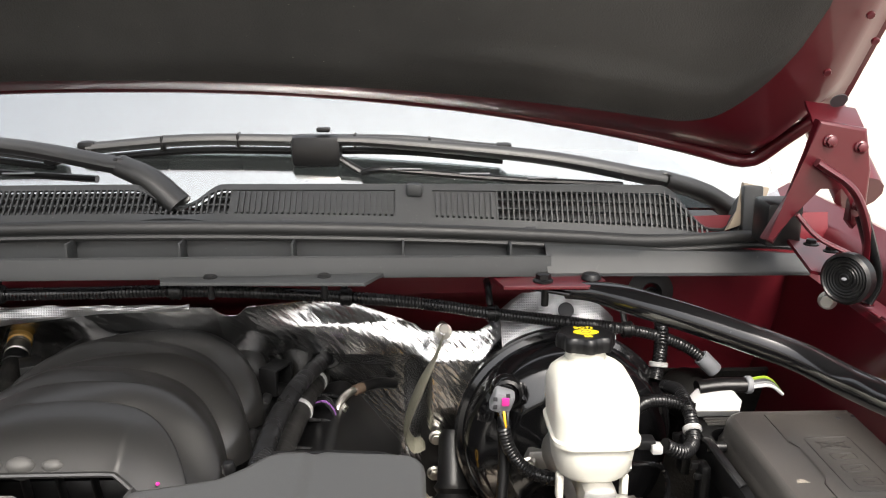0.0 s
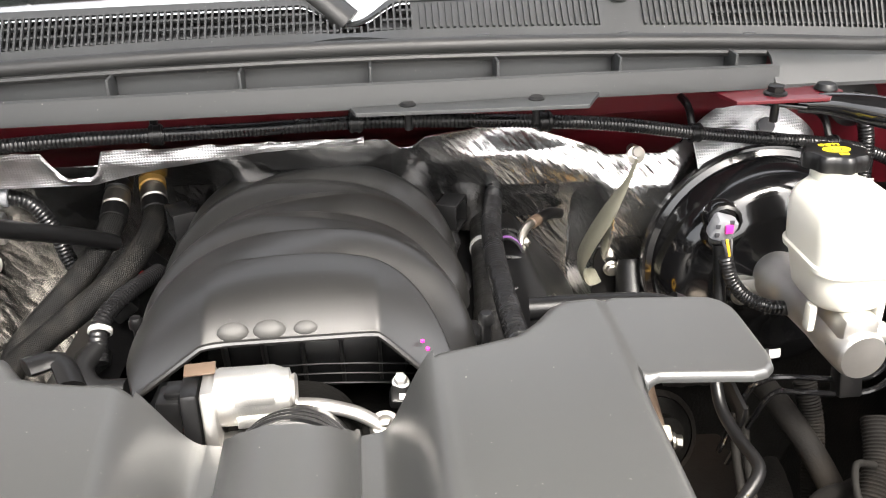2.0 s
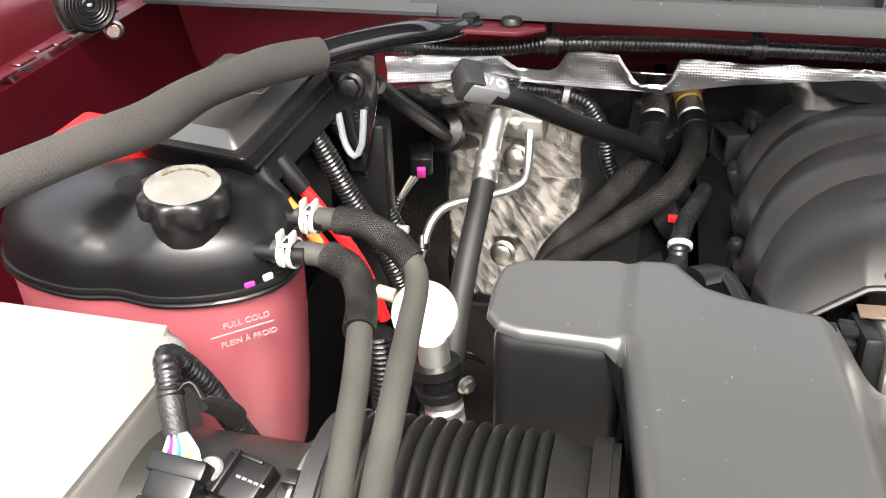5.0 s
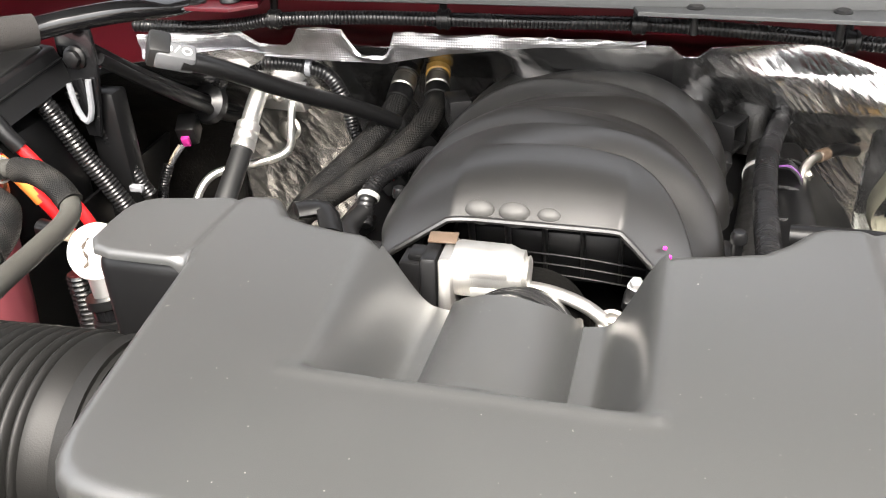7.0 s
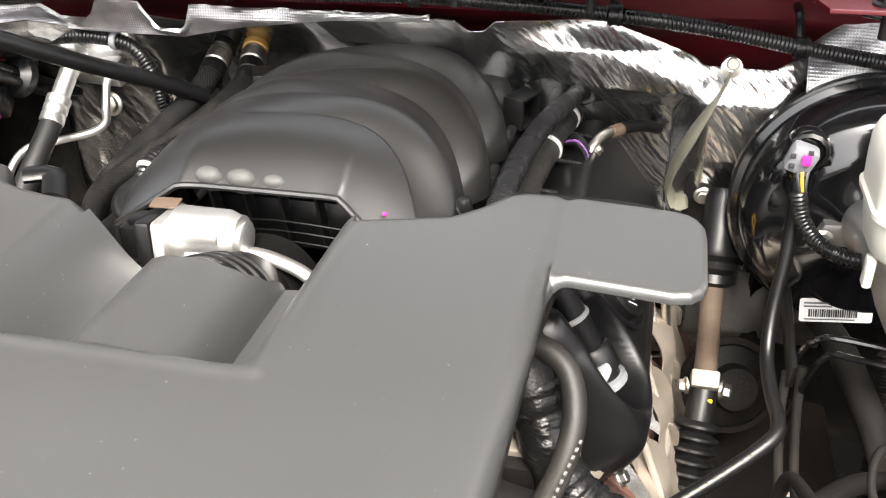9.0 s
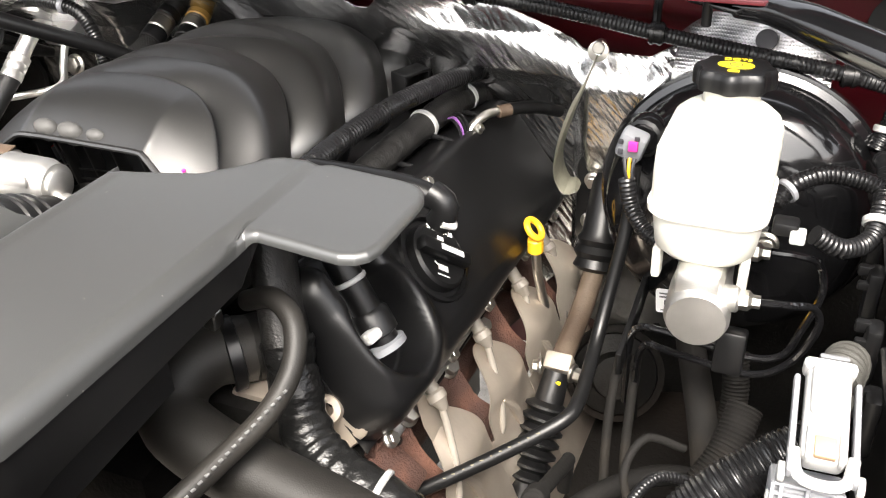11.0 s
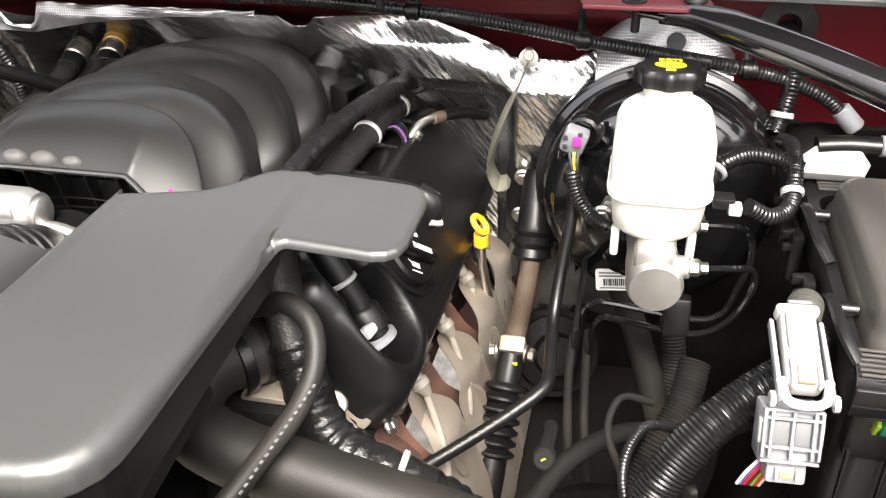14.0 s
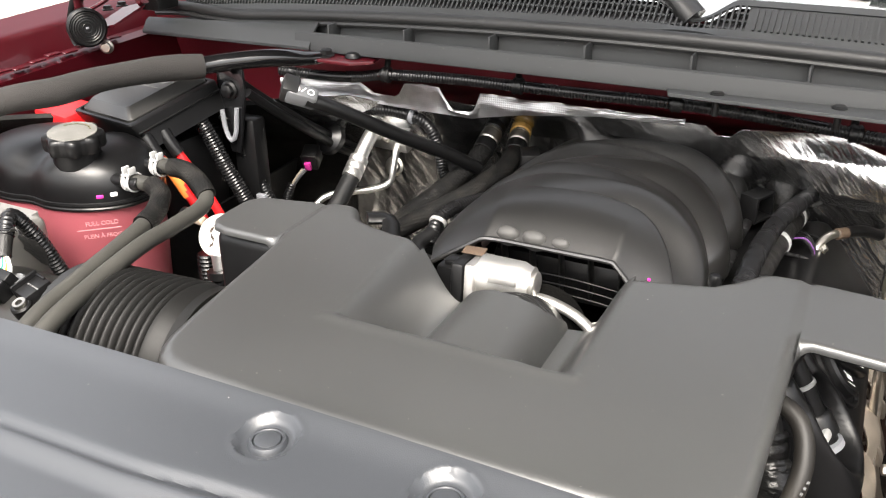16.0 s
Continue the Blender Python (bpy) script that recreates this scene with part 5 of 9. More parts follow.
part("tape_tail", thicken(grid(12, 8, lambda u, v: (-0.500 + 0.034 * u + 0.003 * math.sin(5 * v), 0.488 + 0.014 * v + 0.005 * math.sin(7 * u + 2 * v), 1.268 - 0.030 * v * (0.5 + u) + 0.004 * math.sin(11 * u + 3 * v))), 0.0008), TAPE, meter, "loose crumpled end of cloth tape")

filt = thing("air_filter_box", "dark grey plastic air filter box", "air filter box", (-0.64, 0.48, 1.1))
part("lid", prism(round_outline(0.245, 0.20, 0.025, 5, -0.655, 0.470), 1.17, 1.248, 0.012, segs=4), LIDGREY, filt, "grey lid with the sky's sheen in its colour")
part("base", prism(round_outline(0.24, 0.21, 0.03, 5, -0.665, 0.465), 0.93, 1.165, 0.006), BLACK, filt)

# ---- plastic sight shield over the radiator ----
shield = thing("radiator_shield", "dark grey plastic sight shield over the radiator", "radiator cover", (0, 0.2, 1.29))


PINS = (-0.028, 0.094, 0.30, -0.36)


def shield_point(u, v):
    x = -0.86 + 1.72 * u
    t = v
    y1 = 0.330 - 0.04 * x * x
    y = y1 - 0.36 * t
    z = 1.302 + 0.006 * math.exp(-(t / 0.05) ** 2) - 0.02 * x * x - 0.035 * t * t - 0.030 * smooth01(0.012, 0.0, t)
    groove = 0.004 * math.exp(-((t - 0.245 + 0.02 * smooth01(-0.1, 0.0, x)) / 0.012) ** 2)
    for px in PINS:
        d = math.hypot(x - px, y - 0.297)
        z += 0.0006 * math.exp(-((d - 0.0215) / 0.0015) ** 2) - 0.0045 * smooth01(0.0205, 0.0165, d)
    return (x, y, z - groove - 0.008 * smooth01(0.25, 0.30, t))


part("panel", thicken(grid(640, 170, shield_point), 0.003), SHIELD_LINE, shield)
for x in PINS:
    z = 1.2970 - 0.02 * x * x
    pin = part("push_pin", lathe([(0.0092, 0.0030), (0.0098, 0.0038), (0.0112, 0.0036), (0.0125, 0.0018), (0.013, 0)], 36, None, Matrix.Translation((x, 0.297, z))), SHIELD_LINE, shield)
    part("pin_button", lathe([(0, 0.0046), (0.006, 0.0044), (0.0082, 0.0037), (0.0090, 0.002), (0.0090, 0)], 32, None, Matrix.Translation((x, 0.297, z))), SHIELD_LINE, pin)
part("emblem_plate", prism(round_outline(0.30, 0.10, 0.02, 5, 0.02, 0.17), 1.268, 1.2775, 0.003), SHIELD_LINE, shield)
part("radiator_core", box(1.3, 0.06, 0.55, 0.01, Matrix.Translation((0, 0.25, 0.95))), DARK, shield, "dark radiator behind the shield")


# ---- right bank: valve cover, plugs, shields ----
VC = Matrix.Translation((0.260, 0.935, 1.104)) @ pose(0, 0, 0, -3.5, 0, 0) @ pose(0, 0, 0, 0, 52, 0)
vcover = thing("valve_cover", "long satin black valve cover with a moulded filler opening", "valve cover", (0.27, 0.935, 1.05))
vc_outline = [(-0.060, 0.235), (-0.045, 0.25), (0.050, 0.25), (0.064, 0.235), (0.066, -0.17), (0.062, -0.225), (0.045, -0.248), (0.010, -0.252), (-0.030, -0.250), (-0.052, -0.240), (-0.060, -0.225),
              (-0.060, -0.222), (-0.020, -0.224), (0.014, -0.216), (0.026, -0.196), (0.024, -0.160), (0.008, -0.140), (-0.020, -0.132), (-0.060, -0.132)]


def valve_skin(u, v):
    """Rounded loaf with a bulged, sunken filler well at its front."""
    x, y = -0.070 + 0.170 * u, -0.256 + 0.510 * v
    across, x = x, -0.068 + 0.136 * u
    edge = min(0.068 - abs(x), y + 0.256, 0.254 - y)
    corner = math.hypot(max(0.0, abs(x) - 0.040), max(0.0, abs(y + 0.001) - 0.227))
    edge = min(edge, 0.028 - corner) if corner > 0 else edge
    rise = math.sqrt(max(0.0, 1 - (1 - min(1.0, max(0.0, edge) / 0.018)) ** 2))
    d = math.hypot(max(-0.030, x - 0.004) / 0.040 if x > -0.026 else 0.75, (y + 0.190) / 0.042)
    well = smooth01(1.12, 0.88, d)
    bulge = 0.006 * math.exp(-((d - 1.25) / 0.22) ** 2)
    ridge = 0.003 * math.exp(-((x - 0.052) / 0.006) ** 2) * smooth01(-0.24, -0.2, y)
    return VC @ Vector((across, y, -0.034 + 0.054 * rise - 0.034 * well + bulge * rise - ridge))


part("cover", grid(80, 220, valve_skin), SATIN, vcover, auto=70)
part("flange", prism([(x * 1.09 if x < 0 else x * 1.58, y * 1.02) for x, y in vc_outline[:11]] + [(-0.066, -0.12)], -0.036, -0.022, 0.003, VC), SATIN, vcover)
part("filler_floor", prism([(-0.026, -0.222), (0.022, -0.222), (0.034, -0.205), (0.034, -0.175), (0.022, -0.158), (-0.026, -0.158)], -0.018, -0.0125, 0.002, VC), CAST, vcover, "bare aluminium inside the opening")
for y in (-0.236, -0.10, 0.0, 0.12, 0.23):
    part("bolt", hexhead(VC @ Vector((0.104, y, -0.022)), VC.to_3x3() @ Vector((0, 0, 1)), 0.006, 0.008), STEEL, vcover)
for k, (x, y) in enumerate(((-0.045, -0.02), (-0.05, 0.13))):
    part("coil_bolt", hexhead(VC @ Vector((x, y, 0.02)), VC.to_3x3() @ Vector((0, 0, 1)), 0.005, 0.007), STEEL, vcover)
CAPM = VC @ Matrix.Translation((0.013, -0.087, 0.020)) @ pose(0, 0, 0, 0, 0, 42)
oil = thing("oil_cap", "black oil filler cap with white printed symbols", "oil cap", CAPM.translation)
part("well", lathe([(0.046, -0.001), (0.0455, 0.004), (0.042, 0.005), (0.040, 0.001)], 40, None, CAPM), SATIN, oil)
capo = part("cap", lathe([(0, 0.012), (0.031, 0.012), (0.034, 0.009), (0.035, 0.0)], 40, None, CAPM), BLACK, oil)
part("grip", box(0.066, 0.015, 0.014, 0.004, CAPM @ Matrix.Translation((0, 0, 0.016))), BLACK, capo)
text("lettering", "SAE 0W-20", 0.0075, CAPM @ Matrix.Translation((0.0, 0.0255, 0.0122)), PRINT, capo)
part("logo_bar", box(0.030, 0.006, 0.0006, 0, CAPM @ Matrix.Translation((0.004, 0, 0.0233))), PRINT, capo, "white logo bar")
part("book_mark", box(0.008, 0.009, 0.0005, 0, CAPM @ Matrix.Translation((0.0, 0.0145, 0.0123))), PRINT, capo)
can = part("oilcan_mark", box(0.013, 0.006, 0.0005, 0, CAPM @ Matrix.Translation((0.0, -0.0155, 0.0123))), PRINT, capo)
part("spout_mark", box(0.007, 0.0015, 0.0005, 0, CAPM @ Matrix.Translation((-0.008, -0.013, 0.0123)) @ pose(0, 0, 0, 0, 0, -30)), PRINT, can)
part("wave_mark", box(0.016, 0.0014, 0.0005, 0, CAPM @ Matrix.Translation((0.0, -0.0235, 0.0123))), PRINT, can)

breather = thing("breather_hose", "black quick-connect breather tube with pale rings", "hose", (0.25, 0.745, 1.1))
pa, pb = Vector((0.288, 0.735, 1.094)), Vector((0.222, 0.747, 1.205))
part("tube", tube([pa, pb], 0.0135, 18, 0.01), BLACK, breather)
part("collar", lathe([(0.0135, 0), (0.0175, 0.002), (0.0175, 0.022), (0.0145, 0.026)], 20, None, axis(pa.lerp(pb, 0.06), pb - pa)), BLACK, breather)
part("lock_clip", box(0.030, 0.012, 0.011, 0.003, axis(pa.lerp(pb, 0.16) + Vector((0.008, -0.012, 0)), pb - pa)), WHITE_PART, breather, "white lock clip")
part("ring", lathe([(0.0138, 0), (0.0152, 0.001), (0.0152, 0.004), (0.0138, 0.005)], 20, None, axis(pa.lerp(pb, 0.47), pb - pa)), WHITE_PART, breather, "white band")
part("base_ring", lathe([(0.012, 0), (0.021, 0.001), (0.021, 0.007), (0.014, 0.010)], 20, None, axis(pa - Vector((0, 0, 0.008)), pb - pa)), GREY_PART, breather)
vent = thing("crankcase_vent", "black moulded vent tube with a curled elbow", "vent tube", (0.29, 0.79, 1.2))
part("tube", tube([(0.20, 0.790, 1.222), (0.25, 0.782, 1.226), (0.300, 0.775, 1.228), (0.325, 0.772, 1.224)], lambda s: 0.011 - 0.02 * abs(s - 0.06) * 0.5, 14, 0.006), BLACK, vent)
part("elbow", tube([(0.322, 0.773, 1.228), (0.333, 0.772, 1.222), (0.334, 0.771, 1.212), (0.328, 0.771, 1.202)], 0.0115, 14, 0.005), BLACK, vent)
part("band", tube([(0.336, 0.760, 1.208), (0.343, 0.768, 1.203), (0.336, 0.782, 1.200)], 0.003, 8, 0.004), WHITE_PART, vent, "white tie")

exhaust = thing("exhaust_manifold", "rusty cast iron exhaust manifold below the plugs", "exhaust manifold", (0.31, 0.93, 0.93))
part("log", tube([(0.265, 0.70, 0.945), (0.27, 0.85, 0.925), (0.27, 1.02, 0.908), (0.285, 1.16, 0.88)], 0.022, 14, 0.02), RUST, exhaust)
for y in (0.745, 0.862, 0.975, 1.085):
    part("runner", tube([(0.255, y, 0.975), (0.270, y, 0.962), (0.280, y + 0.008, 0.93)], 0.018, 12, 0.008), RUST, exhaust)
part("flange", box(0.012, 0.46, 0.05, 0.006, Matrix.Translation((0.266, 0.92, 0.978)) @ pose(0, 0, 0, -3.5, 45, 0)), RUST, exhaust)
for y in (0.722, 0.832, 0.950, 1.066):
    m = Matrix.Translation((0.314, y, 0.958 - 0.03 * (y - 0.77))) @ pose(0, 0, 0, 6, -30, 0)
    web = grid(10, 12, lambda u, v: tuple(m @ Vector((0.007 * (2 * u - 1) ** 2 - 0.004 * math.sin(3.1 * v) + 0.003 * noise.noise(Vector((u * 3, v * 4, y * 30))), 0.030 * (2 * u - 1) * (1.15 - 0.45 * math.sin(3.1 * v)), 0.060 * (2 * v - 1)))))
    part("web", thicken(web, 0.005), RUST, exhaust)
part("outlet", tube([(0.325, 1.14, 0.89), (0.36, 1.17, 0.83), (0.38, 1.16, 0.70)], 0.034, 14, 0.02), RUST, exhaust)


def shell_point(u, v):
    """Pressed sheet: round-topped petals with a torn spike and a deep notch between each two."""
    y = 0.712 + 0.468 * u
    q = (y - 0.712) / 0.117
    f = 2 * (q - math.floor(q)) - 1
    slope = 0.012 - 0.03 * (y - 0.77)
    petal = max(0.0, 1 - (f / 0.90) ** 2) ** 0.5
    spike = 0.030 * smooth01(0.66, 0.86, f) * smooth01(1.0, 0.94, f)
    top = 0.900 + slope + max(0.078 * petal, spike)
    z = top - (top - 0.70) * v ** 1.3
    down = 0.978 + slope - z
    shellx = 0.300 + 0.052 * (1 - math.exp(-max(0.0, down) / 0.040)) + 0.26 * max(0.0, down - 0.05)
    dish = 0.022 * petal * math.exp(-((down - 0.035) / 0.035) ** 2)
    crease = 0.010 * math.exp(-((abs(f) - 1.0) / 0.10) ** 2) * smooth01(0.05, 0.16, down)
    x = shellx + dish - crease + 0.0030 * noise.noise(Vector((y * 26, z * 20, 5)))
    return (x, y + 0.03 * v - 0.014 * smooth01(0.7, 1.0, f) * (1 - v), z)


heat = thing("exhaust_shield", "pale stainless exhaust heat shield with four rounded lobes", "heat shield", (0.35, 0.93, 0.85))
part("apron", thicken(grid(320, 60, shell_point), 0.0015), STAINLESS, heat)
for k, y in enumerate((0.765, 0.882, 0.999, 1.116)):
    z = 0.955 - 0.03 * (y - 0.77)
    part("pressed_rib", tube([(0.350, y - 0.020, z - 0.010), (0.357, y - 0.006, z - 0.030), (0.362, y + 0.002, z - 0.055)], lambda t: 0.0045 * math.sin(math.pi * min(0.98, max(0.02, t / 0.06))) + 0.0015, 8, 0.006), STAINLESS, heat)
for y, z in ((0.790, 0.950), (1.02, 0.938), (0.90, 0.932)):
    part("bolt", hexhead((0.346, y, z - 0.005), (0.8, -0.1, 0.6), 0.006, 0.006), RUST, heat)
for k, y in enumerate((0.772, 0.890, 1.010, 1.118)):
    w = thing("plug_wire", "grey silicone plug boot with its pale wire", "plug wire", (0.31, y, 1.0), "plug wires")
    z = 1.030 - 0.11 * (y - 0.772)
    b0, b1 = Vector((0.288, y + 0.006, z + 0.018)), Vector((0.322, y - 0.004, z - 0.022))
    part("boot", lathe([(0.0070, -0.010), (0.0084, -0.004), (0.0078, 0.020), (0.0072, 0.040), (0.0098, 0.042), (0.0100, 0.049), (0.0075, 0.052), (0.0045, 0.060), (0.0035, 0.061)], 20, None, axis(b0, b1 - b0)), GREYBOOT, w)
    part("wire", tube([b1, b1 + Vector((0.012, -0.010, -0.026)), b1 + Vector((0.026, -0.026, -0.056)), b1 + Vector((0.030, -0.036, -0.084)), b1 + Vector((0.020, -0.034, -0.104)), b1 + Vector((0.002, -0.026, -0.112))], 0.0038, 10), GREYBOOT, w)
for y, z in ((0.747, 1.002), (0.842, 0.985), (0.935, 0.972)):
    solo("head_bolt", hexhead((0.296, y, z), (0.7, -0.2, 0.7), 0.0085, 0.012), STEEL, "pale flanged bolt on the cylinder head", "bolt", "head bolts")

stick = thing("dipstick", "yellow ring-handled engine oil dipstick", "dipstick", (0.335, 1.004, 1.05))
m = axis((0.335, 1.004, 1.068), (0.74, -0.10, 0.66))
loop = [m @ Vector((0.0100 * math.cos(a), 0.0118 * math.sin(a), 0)) for a in [2 * math.pi * k / 28 for k in range(29)]]
part("ring", sweep(bmesh.new(), loop, 0.0038, 10, caps=False), YELLOW, stick)
part("plug", cyl((0.336, 1.006, 1.038), (0.02, -0.1, 1), 0.009, 0.018), YELLOW, stick)
part("tube", tube([(0.336, 1.007, 1.040), (0.338, 1.012, 1.00), (0.345, 1.03, 0.93)], 0.0055, 10), STEEL, stick)

# wiring along the right flank of the manifold
run = thing("engine_harness", "cloth-taped engine wiring harness with pale ties", "wiring harness", (0.19, 1.0, 1.15))
hp = [(0.172, 0.84, 1.140), (0.182, 0.93, 1.156), (0.192, 1.035, 1.160), (0.198, 1.10, 1.159), (0.204, 1.165, 1.150)]
part("sleeve", tube(hp, lambda s: 0.0160 + 0.0022 * noise.noise(Vector((s * 45, 1, 0))) + 0.0012 * noise.noise(Vector((s * 140, 5, 0))), 16, 0.004), TAPE, run)
for k, t in enumerate(((0.192, 1.032, 1.160), (0.2005, 1.134, 1.156))):
    part("tie", lathe([(0.0165, 0), (0.0182, 0.001), (0.0182, 0.006), (0.0165, 0.007)], 18, None, axis(t, (0.1, 0.9, 0.12))), WHITE_PART, run, "white cable tie")
for k, (c, d) in enumerate(((BLACK, 0.0), (PURPLE, 0.006), (BLACK, 0.012), (BLACK, 0.02))):
    part("wire", tube([(0.205, 1.06 + d, 1.155), (0.225, 1.045 + d, 1.165), (0.238, 1.035 + d, 1.15), (0.235, 1.02, 1.125)], 0.0018, 6), c, run)
hz = thing("vapour_hose", "black corrugated vapour hose curving along the manifold", "hose", (0.2, 0.95, 1.2))
part("hose", ribbed([(0.186, 0.735, 1.208), (0.184, 0.80, 1.213), (0.186, 0.90, 1.212), (0.195, 1.00, 1.207), (0.210, 1.09, 1.198), (0.219, 1.15, 1.187), (0.219, 1.178, 1.170)], 0.0115, 0.005, 0.10), CONDUIT, hz)
part("elbow", tube([(0.221, 1.16, 1.182), (0.216, 1.182, 1.165), (0.205, 1.185, 1.12)], 0.0145, 12), TAPE, hz)
back = thing("rear_hose", "thick black wrapped hose behind the manifold", "hose", (0.16, 1.16, 1.2))
part("hose", tube([(0.105, 1.185, 1.205), (0.14, 1.175, 1.224), (0.168, 1.150, 1.215), (0.185, 1.13, 1.19), (0.19, 1.12, 1.15)], 0.021, 14), TAPE, back)
fuel = thing("fuel_line", "steel fuel line with a brass-coloured connector", "fuel line", (0.25, 1.09, 1.15))
part("pipe", tube([(0.235, 1.045, 1.120), (0.238, 1.062, 1.148), (0.250, 1.085, 1.160), (0.268, 1.110, 1.158)], 0.0055, 12, 0.004), STEEL, fuel)
part("connector", cyl((0.258, 1.097, 1.159), (0.6, 0.75, -0.05), 0.0075, 0.018), BROWN, fuel)
part("hose", tube([(0.268, 1.112, 1.158), (0.29, 1.14, 1.152), (0.31, 1.175, 1.135)], 0.0075, 10), BLACK, fuel)
for k in range(3):
    q = (0.228 + 0.006 * k, 0.915 + 0.075 * k, 1.120)
    cl = thing("injector_plug", "black injector connector on the fuel rail", "connector", q, "injector connectors")
    part("body", box(0.022, 0.028, 0.030, 0.004, Matrix.Translation(q) @ pose(0, 0, 0, 0, 40, 20)), BLACK, cl)
    part("lead", tube([Vector(q) + Vector((0.005, 0.012, 0.012)), Vector(q) + Vector((0.0, 0.03, 0.03)), Vector(q) + Vector((-0.03, 0.04, 0.03))], 0.003, 8), CONDUIT, cl)
rail = tube([(0.215, 0.80, 1.105), (0.215, 1.12, 1.09)], 0.011, 14, 0.02)
solo("fuel_rail", rail, DARK, "dark steel fuel rail beside the manifold", "fuel rail")

# ---- ground strap ----
strap = thing("ground_strap", "pale woven ground strap from a firewall stud", "ground strap", (0.376, 1.09, 1.25))
sp = spline([(0.378, 1.075, 1.246), (0.370, 1.072, 1.222), (0.352, 1.078, 1.18), (0.335, 1.098, 1.13), (0.328, 1.115, 1.09), (0.338, 1.12, 1.065), (0.352, 1.12, 1.07)], 0.006)


def strap_width(s):
    return 0.005 + 0.0125 * smooth01(0.01, 0.09, s)


part("webbing", sweep(bmesh.new(), sp, strap_width, 10, 0.22, (1, 0.2, 0)), STRAP, strap)
part("stud", cyl((0.377, 1.094, 1.252), (0.1, -1, 0.15), 0.0065, 0.022), STEEL, strap)
part("lug", lathe([(0.005, 0), (0.011, 0.001), (0.011, 0.006), (0.005, 0.007)], 16, None, axis((0.378, 1.082, 1.249), (0.05, -1, 0.2))), STEEL, strap)

# ---- brake servo, master cylinder and reservoir ----
servo = thing("brake_servo", "large gloss black round brake servo on the firewall", "brake servo", (0.525, 1.05, 1.13))
SM = axis((0.537, 1.10, 1.108), (0, -1, 0.05)) @ Matrix.Diagonal((0.91, 0.91, 1.0, 1.0))
part("drum", lathe([(0.08, -0.02), (0.125, -0.01), (0.148, 0.012), (0.155, 0.020), (0.157, 0.030), (0.155, 0.038), (0.148, 0.042), (0.146, 0.060), (0.141, 0.080), (0.132, 0.094), (0.120, 0.102), (0.108, 0.105), (0.100, 0.110), (0.088, 0.113), (0.06, 0.115), (0.05, 0.122), (0.0, 0.124)], 96, None, SM), GLOSS, servo)
part("clinch_band", lathe([(0.150, 0.024), (0.1585, 0.026), (0.1585, 0.036), (0.150, 0.038)], 96, None, SM), GLOSS, servo)
part("boss", lathe([(0.026, 0.100), (0.024, 0.108), (0.020, 0.111), (0.012, 0.1095), (0.0, 0.109)], 32, None, SM @ Matrix.Translation((-0.083, 0.070, -0.002))), GLOSS, servo)
part("rear_plate", box(0.16, 0.012, 0.16, 0.006, Matrix.Translation((0.537, 1.118, 1.10))), SATIN, servo)
for dx, dz in ((-0.155, -0.055), (-0.158, -0.11)):
    part("mount_nut", hexhead((0.525 + dx, 1.12, 1.132 + dz), (0, -1, 0), 0.008, 0.01), STEEL, servo)
part("mount_bracket", prism([(0.348, -0.085), (0.36, -0.10), (0.43, -0.10), (0.43, 0.045), (0.40, 0.045), (0.352, 0.022), (0.348, 0.012)], -0.002, 0.002, 0.001, Matrix.Translation((0, 1.128, 1.08)) @ pose(0, 0, 0, 90, 0, 0)), SATIN, servo)
tag = part("label", prism(round_outline(0.072, 0.028, 0.003, 3), 0, 0.0004, 0, Matrix.Translation((0.512, 0.986, 1.022)) @ pose(0, 0, 0, 84, -6, 0), segs=1), PRINT, servo, "white bar-code label")
LM = Matrix.Translation((0.512, 0.9855, 1.022)) @ pose(0, 0, 0, 84, -6, 0)
for k in range(22):
    part("bar", box(0.0012 if k % 3 else 0.002, 0.009, 0.0003, 0, LM @ Matrix.Translation((-0.026 + 0.0022 * k, -0.003, 0.0006))), PRINT_DARK, tag)
text("code", "AADL", 0.009, LM @ Matrix.Translation((0.02, 0.0075, 0.0006)), PRINT_DARK, tag, 0.0002)
for k in range(2):
    part("text_bar", box(0.028, 0.0018, 0.0003, 0, LM @ Matrix.Translation((-0.018, 0.009 - 0.004 * k, 0.0006))), PRINT_GREY, tag)
part("text_bar", box(0.05, 0.0014, 0.0003, 0, LM @ Matrix.Translation((-0.006, -0.0105, 0.0006))), PRINT_GREY, tag)
valve = thing("vacuum_sensor", "grey connector with yellow and pink leads on the servo", "connector", (0.446, 0.95, 1.20))
part("socket", lathe([(0.020, 0), (0.021, 0.006), (0.018, 0.012), (0.014, 0.022), (0, 0.022)], 24, None, axis((0.452, 0.994, 1.205), (0, -1, 0.1))), GLOSS, valve)
part("ring", lathe([(0.0150, 0.0), (0.0185, 0.001), (0.0185, 0.012), (0.0150, 0.014)], 12, None, axis((0.454, 0.984, 1.206), (-0.2, -1, 0.1))), BLACK, valve)
plug = part("plug", box(0.026, 0.020, 0.028, 0.005, Matrix.Translation((0.444, 0.962, 1.205)) @ pose(0, 0, 0, 10, 18, 0)), GREY_PART, valve)
part("pink_lock", box(0.009, 0.004, 0.010, 0.001, Matrix.Translation((0.447, 0.950, 1.208))), MAGENTA, plug, "pink lock")
for dx, dz in ((-0.009, 0.006), (-0.009, -0.004), (0.006, 0.010)):
    part("recess", box(0.005, 0.002, 0.005, 0.0006, Matrix.Translation((0.444 + dx, 0.9515, 1.205 + dz))), PRINT_DARK, plug)
